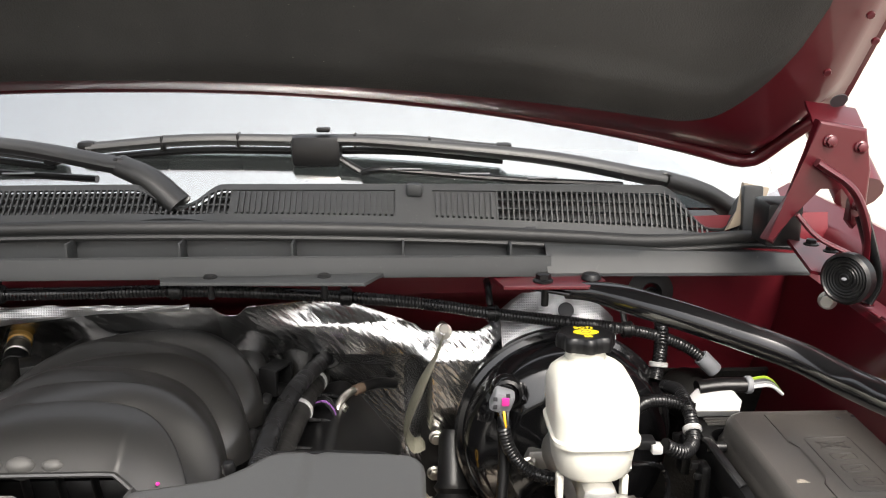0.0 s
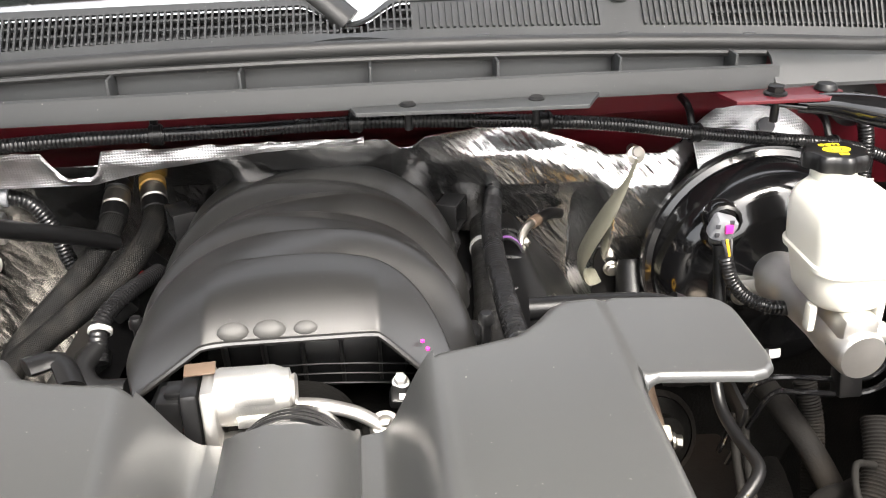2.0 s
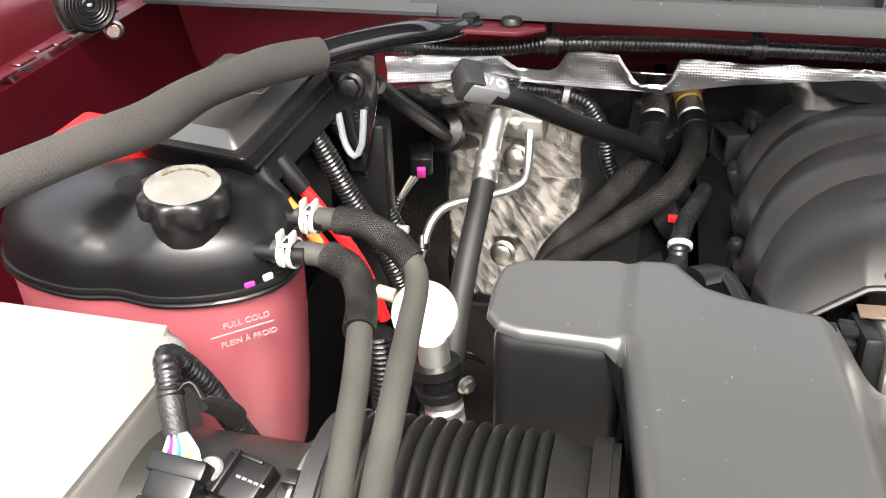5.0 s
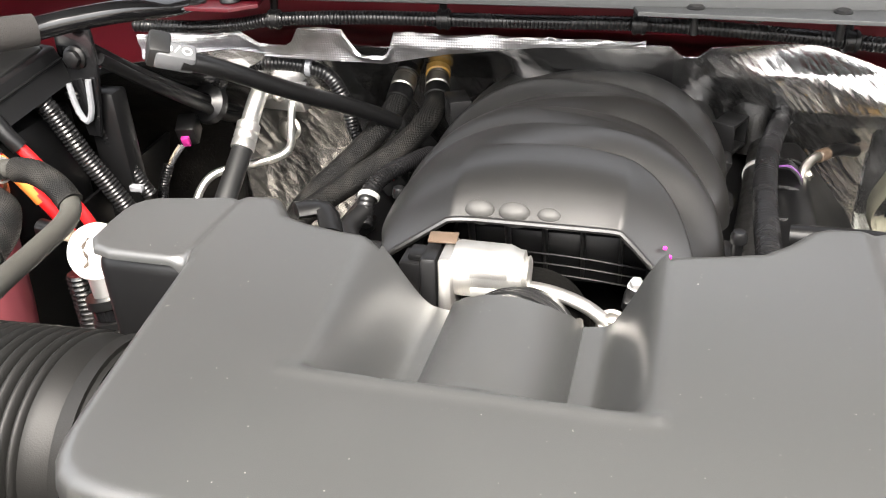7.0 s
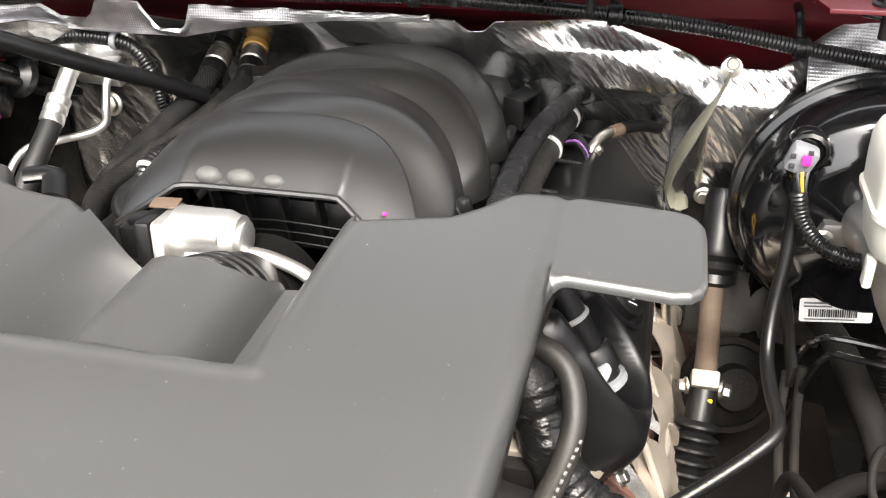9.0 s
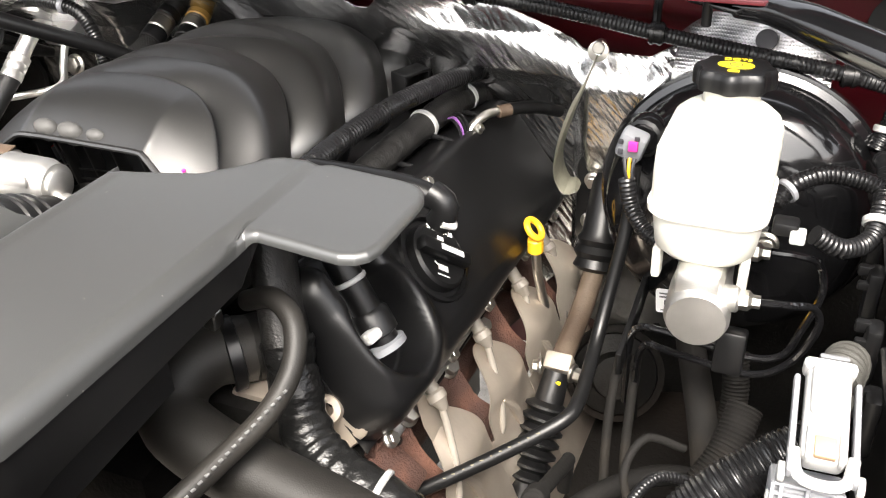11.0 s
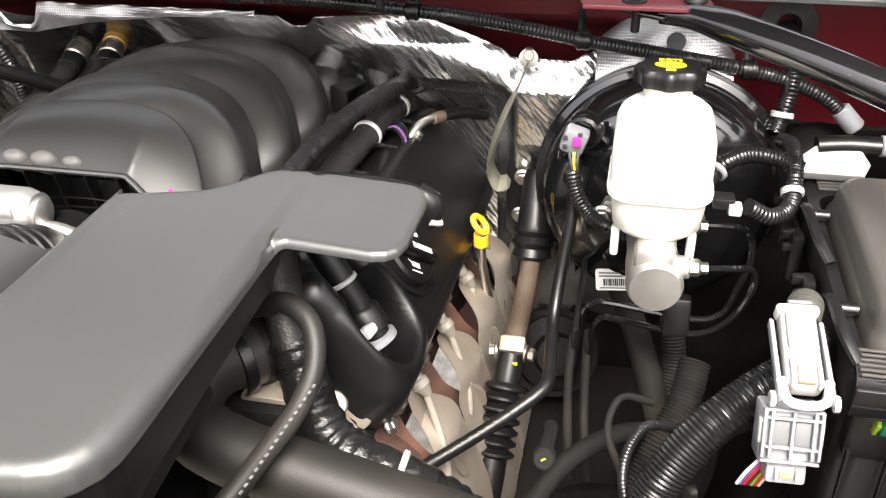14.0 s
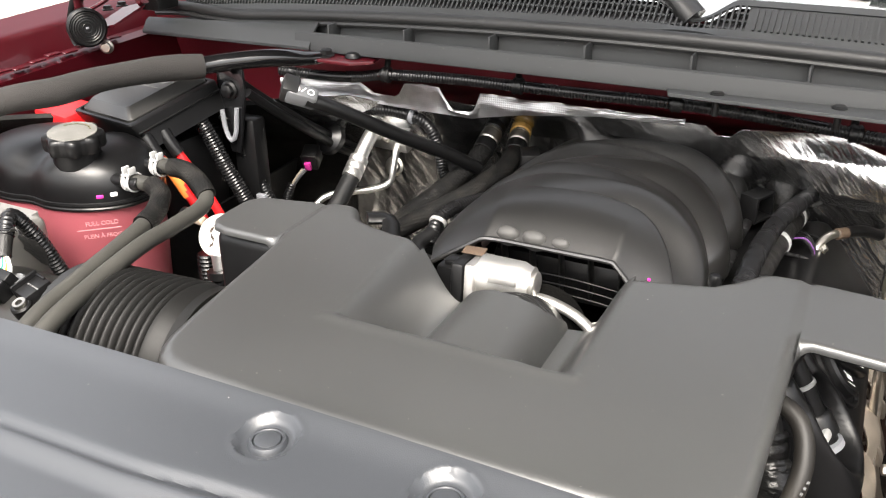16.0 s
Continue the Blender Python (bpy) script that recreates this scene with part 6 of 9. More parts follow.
for k in range(3):
    part("lead", tube([(0.440 + 0.005 * k, 0.948, 1.197), (0.443 + 0.003 * k, 0.942, 1.186), (0.446 + 0.002 * k, 0.943, 1.176)], 0.0017, 6), (YELLOW, YELLOW, PRINT_DARK)[(2, 0, 2)[k]], plug)
part("conduit", ribbed([(0.444, 0.944, 1.178), (0.452, 0.938, 1.152), (0.468, 0.930, 1.133), (0.490, 0.920, 1.126), (0.515, 0.915, 1.124)], 0.0085, 0.0042, 0.12), CONDUIT, valve)

master = thing("master_cylinder", "cast aluminium brake master cylinder", "master cylinder", (0.53, 0.88, 1.12))
a, b = Vector((0.525, 0.985, 1.130)), Vector((0.536, 0.808, 1.130))
part("barrel", lathe([(0.030, 0), (0.030, 0.02), (0.024, 0.03), (0.024, 0.11), (0.026, 0.13), (0.0265, 0.15), (0.0265, 0.172), (0.0245, 0.177), (0, 0.178)], 40, None, axis(a, b - a)), CAST, master)
part("end_face", lathe([(0.0250, 0.0), (0.0235, 0.003), (0, 0.003)], 40, None, axis(b + Vector((0, 0.001, 0)), b - a)), CAST, master)
part("flange", prism([(-0.05, -0.012), (-0.045, -0.018), (0.045, -0.012), (0.05, 0.0), (0.045, 0.012), (-0.045, 0.014)], 0, 0.012, 0.003, axis((0.525, 0.985, 1.118), (0, -1, 0), 0) @ pose(0, 0, 0, 0, 0, 180)), CAST, master)
part("saddle", box(0.038, 0.075, 0.040, 0.008, Matrix.Translation((0.533, 0.850, 1.150))), CAST, master)
for q in ((0.478, 0.965, 1.116), (0.575, 0.965, 1.120)):
    part("nut", hexhead(q, (0, -1, 0.1), 0.009, 0.011), STEEL, master)
for p0, w in (((0.552, 0.884, 1.157), (1, -0.02, 0.05)), ((0.552, 0.826, 1.145), (1, 0, 0.05))):
    part("port", cyl(p0, w, 0.011, 0.014), CAST, master)
    part("fitting", lathe([(0.0075, 0), (0.0085, 0.001), (0.0085, 0.009), (0.0055, 0.012), (0.0055, 0.018)], 6, None, axis(Vector(p0) + 0.012 * Vector(w), w)), STEEL, master)

tank = thing("brake_reservoir", "milky white brake fluid reservoir with a black cap", "fluid reservoir", (0.53, 0.87, 1.16))
SEC = tuple((1.2135 - (1.2135 - q[0]) * 0.80 if q[0] < 1.2135 else q[0], *q[1:]) for q in ((1.156, 0.060, 0.060, 0.864, 0.022), (1.160, 0.074, 0.072, 0.864, 0.026), (1.170, 0.086, 0.084, 0.864, 0.026), (1.198, 0.091, 0.092, 0.866, 0.024), (1.212, 0.093, 0.096, 0.868, 0.022),
       (1.2135, 0.101, 0.106, 0.868, 0.024), (1.2185, 0.102, 0.107, 0.869, 0.024), (1.220, 0.096, 0.101, 0.869, 0.022), (1.245, 0.097, 0.103, 0.872, 0.022), (1.262, 0.096, 0.102, 0.874, 0.022), (1.272, 0.088, 0.094, 0.878, 0.024), (1.278, 0.074, 0.080, 0.884, 0.026), (1.280, 0.052, 0.052, 0.905, 0.025)))


def tank_ring(bm, z, sx, sy, cy, r, cx=0.531):
    return [bm.verts.new((x, y, z)) for x, y in round_outline(sx * 0.93, sy, min(r, sx * 0.93 / 2 - 1e-4, sy / 2 - 1e-4), 7, cx, cy)]


bm = bmesh.new()
rings = [tank_ring(bm, *s) for s in SEC]
for p, q in zip(rings, rings[1:]):
    for i in range(len(p)):
        bm.faces.new((p[i], p[(i + 1) % len(p)], q[(i + 1) % len(p)], q[i]))
bm.faces.new(rings[0][::-1])
bm.faces.new(rings[-1])
part("body", bm, WHITE, tank, auto=60)
part("neck", cyl((0.531, 0.912, 1.272), (0, 0.06, 1), 0.0225, 0.028, 32, 0.05), WHITE, tank)
CM = Matrix.Translation((0.531, 0.915, 1.291)) @ pose(0, 0, 0, -3, 0, 0)
bm = bmesh.new()
rr = []
for z, k in ((0, 1.0), (0.003, 1.02), (0.010, 1.02), (0.0135, 1.0), (0.016, 0.93), (0.0165, 0.80)):
    rr.append([bm.verts.new(CM @ Vector((math.cos(a2) * k * (0.0305 + 0.0022 * max(-0.6, math.cos(8 * a2))), math.sin(a2) * k * (0.0305 + 0.0022 * max(-0.6, math.cos(8 * a2))), z))) for a2 in [2 * math.pi * i / 96 for i in range(96)]])
for p, q in zip(rr, rr[1:]):
    for i in range(96):
        bm.faces.new((p[i], p[(i + 1) % 96], q[(i + 1) % 96], q[i]))
bm.faces.new(rr[-1])
bm.faces.new(rr[0][::-1])
bcap = part("cap", bm, BLACK, tank, "black lobed filler cap")
part("symbol", lathe([(0.0115, 0.0), (0.0115, 0.0005), (0, 0.0005)], 32, None, CM @ Matrix.Translation((0, -0.001, 0.0165)) @ Matrix.Diagonal((1.25, 0.8, 1, 1))), PRINT_YELLOW, bcap, "yellow printed brake symbol")
part("symbol_ring", lathe([(0.0055, 0), (0.0055, 0.0003), (0.0045, 0.0003), (0.0045, 0)], 28, None, CM @ Matrix.Translation((0, -0.001, 0.0170))), PRINT_DARK, bcap)
text("lettering", "DOT3", 0.0085, CM @ Matrix.Translation((0.0, 0.0145, 0.0166)), PRINT_YELLOW, bcap)
part("book_mark", box(0.009, 0.005, 0.0005, 0, CM @ Matrix.Translation((0, -0.0165, 0.0167))), PRINT_YELLOW, bcap)
for dx in (-0.036, 0.034):
    part("leg", box(0.008, 0.014, 0.030, 0.003, Matrix.Translation((0.531 + dx, 0.845, 1.158))), WHITE, tank)
part("level_sensor", box(0.020, 0.018, 0.012, 0.003, Matrix.Translation((0.590, 0.860, 1.200))), BLACK, tank)
part("sensor_clip", box(0.012, 0.014, 0.010, 0.002, Matrix.Translation((0.600, 0.852, 1.197))), WHITE_PART, tank, "white clip")

lines = thing("brake_lines", "thin black brake pipes below the master cylinder", "brake pipes", (0.58, 0.87, 1.1))
part("pipe", tube([(0.582, 0.884, 1.160), (0.605, 0.888, 1.158), (0.622, 0.892, 1.150), (0.628, 0.888, 1.125), (0.618, 0.88, 1.09), (0.606, 0.876, 1.062), (0.575, 0.873, 1.055), (0.50, 0.876, 1.062), (0.478, 0.882, 1.055), (0.468, 0.90, 1.02), (0.462, 0.93, 0.92)], 0.0034, 8, 0.004), GLOSS, lines)
part("pipe", tube([(0.582, 0.826, 1.146), (0.605, 0.830, 1.146), (0.624, 0.846, 1.136), (0.628, 0.852, 1.11), (0.612, 0.858, 1.068), (0.58, 0.860, 1.046), (0.51, 0.864, 1.05), (0.488, 0.872, 1.045), (0.478, 0.89, 1.00), (0.474, 0.93, 0.90)], 0.0034, 8, 0.004), GLOSS, lines)
part("bracket", box(0.026, 0.022, 0.040, 0.003, Matrix.Translation((0.563, 0.868, 1.062)) @ pose(0, 0, 0, -15, 0, 0)), SATIN, lines)
part("stay", box(0.006, 0.16, 0.03, 0.002, Matrix.Translation((0.462, 0.96, 1.02)) @ pose(0, 0, 0, 10, 0, 0)), SATIN, lines)

hydro = thing("heater_pipe", "thick black rubber hose with yellow print beside the servo", "hose", (0.43, 0.85, 1.05))
HYDRO = [(0.446, 0.968, 1.18), (0.446, 0.950, 1.12), (0.439, 0.922, 1.055), (0.437, 0.890, 1.020), (0.440, 0.845, 1.011), (0.4425, 0.805, 1.0135), (0.438, 0.786, 1.011), (0.418, 0.768, 1.000), (0.385, 0.746, 0.982), (0.345, 0.721, 0.962), (0.31, 0.70, 0.945)]
part("hose", tube(HYDRO, 0.0069, 16, 0.004), BLACK, hydro)
PRINT_DULL = material("worn_yellow_print", (0.075, 0.062, 0.025), 0.5, 0, 0.3, 60, 0)
for k in range(11):
    q = Vector(HYDRO[7]).lerp(Vector(HYDRO[9]), k / 10)
    part("print_mark", box(0.0042 - 0.001 * (k % 3), 0.0012, 0.0006, 0, Matrix.Translation(q + Vector((0.0008, -0.0040, 0.0056))) @ pose(0, 0, 0, 32, 0, 32)), PRINT_DULL, hydro)

# ---- steering shaft ----
CLAMPGREY = material("dull_clamp_steel", (0.30, 0.27, 0.23), 0.6, 0.6, 0.3, 60, 0.3, 300)
shaft = thing("steering_shaft", "brown weathered steering shaft with ribbed black boots", "steering shaft", (0.39, 0.97, 0.95))
ORIGIN[shaft] -= Vector((0.001, -0.014, 0.018))
part("upper_boot", lathe([(0.016, 0), (0.020, 0.01), (0.022, 0.07), (0.027, 0.078), (0.022, 0.085), (0.028, 0.093), (0.023, 0.10), (0.026, 0.11), (0.018, 0.115)], 24, None, axis((0.392, 1.125, 1.075), (-0.02, -0.45, -0.9))), BLACK, shaft)
part("shaft", tube([(0.391, 1.075, 0.975), (0.389, 1.02, 0.945), (0.386, 0.955, 0.925)], 0.0125, 14), WORN, shaft)
part("clamp", box(0.030, 0.020, 0.026, 0.003, Matrix.Translation((0.386, 0.952, 0.925)) @ pose(0, 0, 0, 35, 0, 0)), CLAMPGREY, shaft, "dull pale clamp")
part("bolt", hexhead((0.402, 0.945, 0.922), (1, -0.2, 0), 0.008, 0.012), STEEL, shaft)
part("nut", hexhead((0.368, 0.945, 0.922), (-1, -0.2, 0), 0.007, 0.010), STEEL, shaft)
part("yellow_mark", box(0.006, 0.003, 0.004, 0.001, Matrix.Translation((0.392, 0.928, 0.918))), PRINT_YELLOW, shaft)
prof = [(0.014, 0), (0.016, 0.03)]
for k in range(7):
    prof += [(0.016, 0.034 + 0.013 * k), (0.0245, 0.039 + 0.013 * k), (0.0245, 0.042 + 0.013 * k), (0.017, 0.046 + 0.013 * k)]
part("lower_boot", lathe(prof + [(0.018, 0.14), (0.018, 0.2)], 28, None, axis((0.386, 0.945, 0.920), (-0.08, -0.60, -0.80))), BLACK, shaft)

# ---- fuse box ----
fuse = thing("fuse_box", "black under-bonnet fuse box with a tan-grey lid", "fuse box", (0.80, 0.80, 1.05))
part("base", prism(round_outline(0.235, 0.28, 0.02, 4, 0.803, 0.822), 0.93, 1.150, 0.004), BLACK, fuse)
lidm = material("lid_plastic", (0.050, 0.0465, 0.043), 0.36, 0, 0.1, 20, 0.3, 1400, spots=0.2, distance=0.0005, spec=0.95)
EMBOSS = material("embossed_lid_mark", (0.036, 0.033, 0.031), 0.42, 0, 0.1, 30, 0.0, spec=0.7)
tray = bmesh.new()
rg = [[tray.verts.new((x, y, z)) for x, y in round_outline(sx, sy, 0.020, 5, 0.806, cy)] for z, sx, sy, cy in ((1.140, 0.262, 0.330, 0.812), (1.168, 0.266, 0.334, 0.812), (1.174, 0.260, 0.328, 0.812), (1.174, 0.240, 0.262, 0.810), (1.158, 0.236, 0.258, 0.810))]
for p, q in zip(rg, rg[1:]):
    for i in range(len(p)):
        tray.faces.new((p[i], p[(i + 1) % len(p)], q[(i + 1) % len(p)], q[i]))
part("rim", tray, BLACK, fuse)
sec = []
for z, sx, sy, cy in ((1.156, 0.234, 0.254, 0.810), (1.172, 0.232, 0.252, 0.810), (1.178, 0.226, 0.246, 0.810), (1.181, 0.224, 0.244, 0.811), (1.196, 0.219, 0.238, 0.812), (1.2008, 0.214, 0.233, 0.812), (1.203, 0.206, 0.225, 0.812)):
    sec.append((z, sx, sy, cy))
lid_bm = bmesh.new()
rg = [[lid_bm.verts.new((x, y, z)) for x, y in round_outline(sx, sy, 0.022, 6, 0.808, cy)] for z, sx, sy, cy in sec]
for p, q in zip(rg, rg[1:]):
    for i in range(len(p)):
        lid_bm.faces.new((p[i], p[(i + 1) % len(p)], q[(i + 1) % len(p)], q[i]))
lid_bm.faces.new(rg[-1])
lid = part("lid", lid_bm, lidm, fuse, "tan-grey textured lid", auto=50)
part("lid_panel", prism([(0.742, 0.712), (0.742, 0.762), (0.750, 0.775), (0.750, 0.835), (0.742, 0.848), (0.742, 0.915), (0.90, 0.915), (0.90, 0.712)], 1.2015, 1.2045, 0.0014), lidm, lid)
frame_pts = [(x, y, 1.2048) for x, y in round_outline(0.050, 0.112, 0.005, 4, 0.786, 0.800)]
part("icon_frame", sweep(bmesh.new(), [Vector(p) for p in frame_pts + frame_pts[:1]], 0.0006, 6, caps=False), EMBOSS, lid)
for k, y in enumerate((0.762, 0.788, 0.813, 0.838)):
    ring = [(x, yy, 1.2048) for x, yy in round_outline(0.026, 0.014, 0.003, 3, 0.786, y)]
    mk = part("icon", sweep(bmesh.new(), [Vector(p) for p in ring + ring[:1]], 0.0005, 6, caps=False), EMBOSS, lid)
    part("icon_line", box(0.012, 0.0012, 0.0006, 0, Matrix.Translation((0.786, y, 1.2048)) @ pose(0, 0, 0, 0, 0, 15 * k)), EMBOSS, mk)
    if k == 3:
        for turn in (24, -24):
            part("icon_cross", box(0.036, 0.0016, 0.0008, 0, Matrix.Translation((0.786, y, 1.2052)) @ pose(0, 0, 0, 0, 0, turn)), EMBOSS, mk)
arrow = [(x, yy, 1.2033) for x, yy in ((0.716, 0.712), (0.728, 0.716), (0.728, 0.724), (0.738, 0.724), (0.738, 0.708), (0.730, 0.708))]
part("lock_mark", sweep(bmesh.new(), [Vector(p) for p in arrow], 0.0006, 6), EMBOSS, lid)
part("chip", prism([(-0.006, -0.003), (0.007, -0.002), (0.003, 0.004), (-0.004, 0.0035)], 0, 0.0005, 0, Matrix.Translation((0.722, 0.767, 1.2030)), segs=1), GREYBOOT, lid, "small pale chip")
for x, y in ((0.822, 0.902), (0.842, 0.906)):
    part("pin_hole", cyl((x, y, 1.2040), (0, 0, 1), 0.003, 0.0008, 12), PRINT_DARK, lid, "dark pin hole")
# broad sloping front edge with moulded ridges
lip = grid(40, 12, lambda u, v: (0.676 + 0.262 * u, 0.684 - 0.040 * v, 1.1765 + 0.004 * math.sin(math.pi * v) - 0.004 * v - 0.020 * smooth01(0.88, 1.0, v)))
part("front_lip", thicken(lip, 0.003), BLACK, fuse)
for k in range(6):
    part("front_rib", box(0.258, 0.0026, 0.0022, 0.0008, Matrix.Translation((0.807, 0.678 - 0.0055 * k, 1.1800 - 0.0004 * k))), lidm, fuse)
part("front_face", box(0.264, 0.006, 0.030, 0.002, Matrix.Translation((0.807, 0.647, 1.156)) @ pose(0, 0, 0, 12, 0, 0)), BLACK, fuse)
for k in range(5):
    part("rear_rib", box(0.235, 0.003, 0.003, 0.001, Matrix.Translation((0.806, 0.948 + 0.007 * k, 1.1765))), lidm, fuse)
for y in (0.72, 0.80, 0.88, 0.95):
    lt = part("latch", box(0.012, 0.022, 0.050, 0.004, Matrix.Translation((0.664, y, 1.138))), BLACK, fuse)
    part("latch_tooth", box(0.012, 0.007, 0.010, 0.002, Matrix.Translation((0.656, y + 0.004, 1.158))), BLACK, lt)
    part("latch_tooth", box(0.010, 0.006, 0.008, 0.002, Matrix.Translation((0.656, y - 0.007, 1.150))), BLACK, lt)
for y0, y1 in ((0.665, 0.745), (0.805, 0.900)):
    part("hinge_arc", tube([(0.680, y0, 1.176), (0.671, y0 + 0.25 * (y1 - y0), 1.186), (0.668, y0 + 0.8 * (y1 - y0), 1.188), (0.668, y1, 1.180)], 0.0055, 8, 0.006, 0.6), BLACK, fuse)
    part("hinge_pin", cyl((0.668, y1 - 0.012, 1.178), (1, 0, 0), 0.006, 0.022, 14), SATIN, fuse)
pocket = part("fuse_pocket", box(0.075, 0.03, 0.050, 0.004, Matrix.Translation((0.726, 0.692, 1.098))), BLACK, fuse)
part("green_fuse", box(0.036, 0.014, 0.017, 0.004, Matrix.Translation((0.727, 0.675, 1.112)) @ pose(0, 0, 0, 25, 2, 0)), GREEN, pocket, "large green fuse")
for dx in (-0.0205, 0.0205):
    part("lime_tab", box(0.004, 0.012, 0.017, 0.0015, Matrix.Translation((0.727 + dx, 0.675, 1.113)) @ pose(0, 0, 0, 25, 2, 0)), LIME, pocket, "lime plastic tab")
for k in range(4):
    part("terminal_cell", box(0.034, 0.02, 0.045, 0.003, Matrix.Translation((0.786 + 0.040 * k, 0.684, 1.11 + 0.006 * (k % 2)))), BLACK, fuse)
    part("cell_rib", box(0.003, 0.006, 0.06, 0.001, Matrix.Translation((0.690 + 0.030 * k, 0.668, 1.060))), BLACK, fuse)

# ---- white wiring connector ----
WM = Matrix.Translation((0.632, 0.640, 1.197)) @ pose(0, 0, 0, 20, 0, 3) @ Matrix.Scale(0.84, 4)
WF = Matrix.Translation((0.629, 0.601, 1.158)) @ pose(0, 0, 0, 70, 0, 3) @ Matrix.Scale(0.86, 4)
con = thing("wiring_connector", "large white and grey wiring connector beside the fuse box", "connector", (0.632, 0.64, 1.19))
part("cover", box(0.030, 0.078, 0.022, 0.006, WM @ Matrix.Translation((0, 0.004, 0.000)), segs=3), WHITE_PART, con)
part("cover_step", box(0.024, 0.040, 0.010, 0.004, WM @ Matrix.Translation((0, 0.018, 0.012)), segs=3), WHITE_PART, con)
part("cover_lip", box(0.036, 0.010, 0.018, 0.004, WM @ Matrix.Translation((0, 0.040, 0.004)), segs=3), WHITE_PART, con)
part("cover_grip", box(0.020, 0.004, 0.008, 0.0015, WM @ Matrix.Translation((0.002, 0.047, 0.008))), GREY_DULL, con)
part("tan_lock", box(0.014, 0.016, 0.005, 0.001, WM @ Matrix.Translation((0, -0.026, 0.011))), TAN, con, "tan lock tab")
for dx in (-0.0105, 0.0105):
    part("lock_rail", box(0.004, 0.026, 0.010, 0.0015, WM @ Matrix.Translation((dx, -0.024, 0.010))), WHITE_PART, con)
for dx in (-0.0205, 0.0205):
    part("lever", box(0.0045, 0.082, 0.010, 0.002, WM @ Matrix.Translation((dx, -0.006, 0.000)) @ pose(0, 0, 0, -5, 0, 0)), GREY_PART, con)
    part("lever_pivot", cyl(WM @ Vector((dx * 1.1, -0.042, -0.004)), WM.to_3x3() @ Vector((dx * 50, 0, 0)), 0.006, 0.004, 14), WHITE_PART, con)
part("front_bow", tube([WM @ Vector((-0.019, -0.028, 0.006)), WM @ Vector((-0.015, -0.046, 0.004)), WM @ Vector((0, -0.050, 0.003)), WM @ Vector((0.015, -0.046, 0.004)), WM @ Vector((0.019, -0.028, 0.006))], 0.0035, 8, 0.004), WHITE_PART, con)
body2 = part("body", box(0.048, 0.048, 0.030, 0.003, WF @ Matrix.Translation((0, -0.004, -0.016))), GREY_PART, con, "light grey housing")
for dx in (-0.0085, 0.0085):
    part("window", box(0.012, 0.020, 0.0016, 0.0005, WF @ Matrix.Translation((dx, 0.000, 0.0))), GREY_DULL, body2)
for dx in (-0.022, -0.0165, 0.0, 0.0165, 0.022):
    part("rail", box(0.0028, 0.042, 0.006, 0.001, WF @ Matrix.Translation((dx, 0, 0.002))), GREY_PART, body2)
for dy in (-0.024, -0.012, 0.013, 0.020):
    part("cross_rail", box(0.046, 0.0026, 0.005, 0.001, WF @ Matrix.Translation((0, dy, 0.0018))), GREY_PART, body2)
for dx in (-0.0205, 0.0205):
    part("side_slot", box(0.005, 0.022, 0.008, 0.002, WF @ Matrix.Translation((dx * 1.12, 0.000, -0.004))), WHITE_PART, body2)
part("tail", box(0.032, 0.020, 0.022, 0.003, WF @ Matrix.Translation((0.000, -0.036, -0.014))), GREY_PART, con, "light grey housing")
for dx in (-0.008, 0.008):
    part("tail_post", box(0.0025, 0.010, 0.006, 0.001, WF @ Matrix.Translation((dx, -0.036, -0.002))), WHITE_PART, con)
part("tail_mark", box(0.010, 0.006, 0.002, 0.0005, WF @ Matrix.Translation((0, -0.038, -0.003))), TAN, con)
part("sleeve", ribbed([WM @ Vector((0.006, 0.038, -0.006)), WM @ Vector((0.012, 0.058, -0.010)), WM @ Vector((0.016, 0.066, -0.03)), WM @ Vector((0.012, 0.06, -0.07))], 0.0135, 0.0030, 0.06, 18), HOSE, con)
for k, c in enumerate((PRINT, PURPLE, REDPLASTIC, PRINT_DARK, LIME, REDPLASTIC, PRINT)):
    part("wire", tube([WF @ Vector((-0.014 + 0.003 * k, -0.030, -0.022)), WF @ Vector((-0.026 + 0.003 * k, -0.048, -0.026)), WF @ Vector((-0.030 + 0.003 * k, -0.066, -0.040))], 0.0014, 6), c, con)
loom = thing("battery_loom", "thick black corrugated wiring loom", "wiring loom", (0.58, 0.6, 1.05))
part("conduit", ribbed([(0.632, 0.672, 1.150), (0.606, 0.657, 1.138), (0.572, 0.634, 1.112), (0.548, 0.616, 1.078), (0.53, 0.60, 1.03), (0.52, 0.59, 0.96)], 0.0172, 0.0036, 0.09, 20), CONDUIT, loom)
part("conduit", ribbed([(0.585, 0.835, 1.03), (0.575, 0.80, 1.00), (0.55, 0.76, 0.96), (0.53, 0.72, 0.90)], 0.0165, 0.004, 0.10, 16), GRIME, loom)
part("conduit", ribbed([(0.565, 0.95, 1.00), (0.572, 0.925, 0.95), (0.56, 0.88, 0.89), (0.545, 0.82, 0.83)], 0.014, 0.004, 0.10, 14), GRIME, loom)
part("thin_conduit", ribbed([(0.535, 0.60, 1.02), (0.52, 0.64, 1.06), (0.535, 0.68, 1.075), (0.57, 0.70, 1.06)], 0.0046, 0.0032, 0.10, 10), CONDUIT, loom)
part("tie", box(0.018, 0.004, 0.012, 0.002, Matrix.Translation((0.645, 0.70, 1.12)) @ pose(0, 0, 0, 20, 35, 0)), GREY_PART, loom, "grey tie strap")

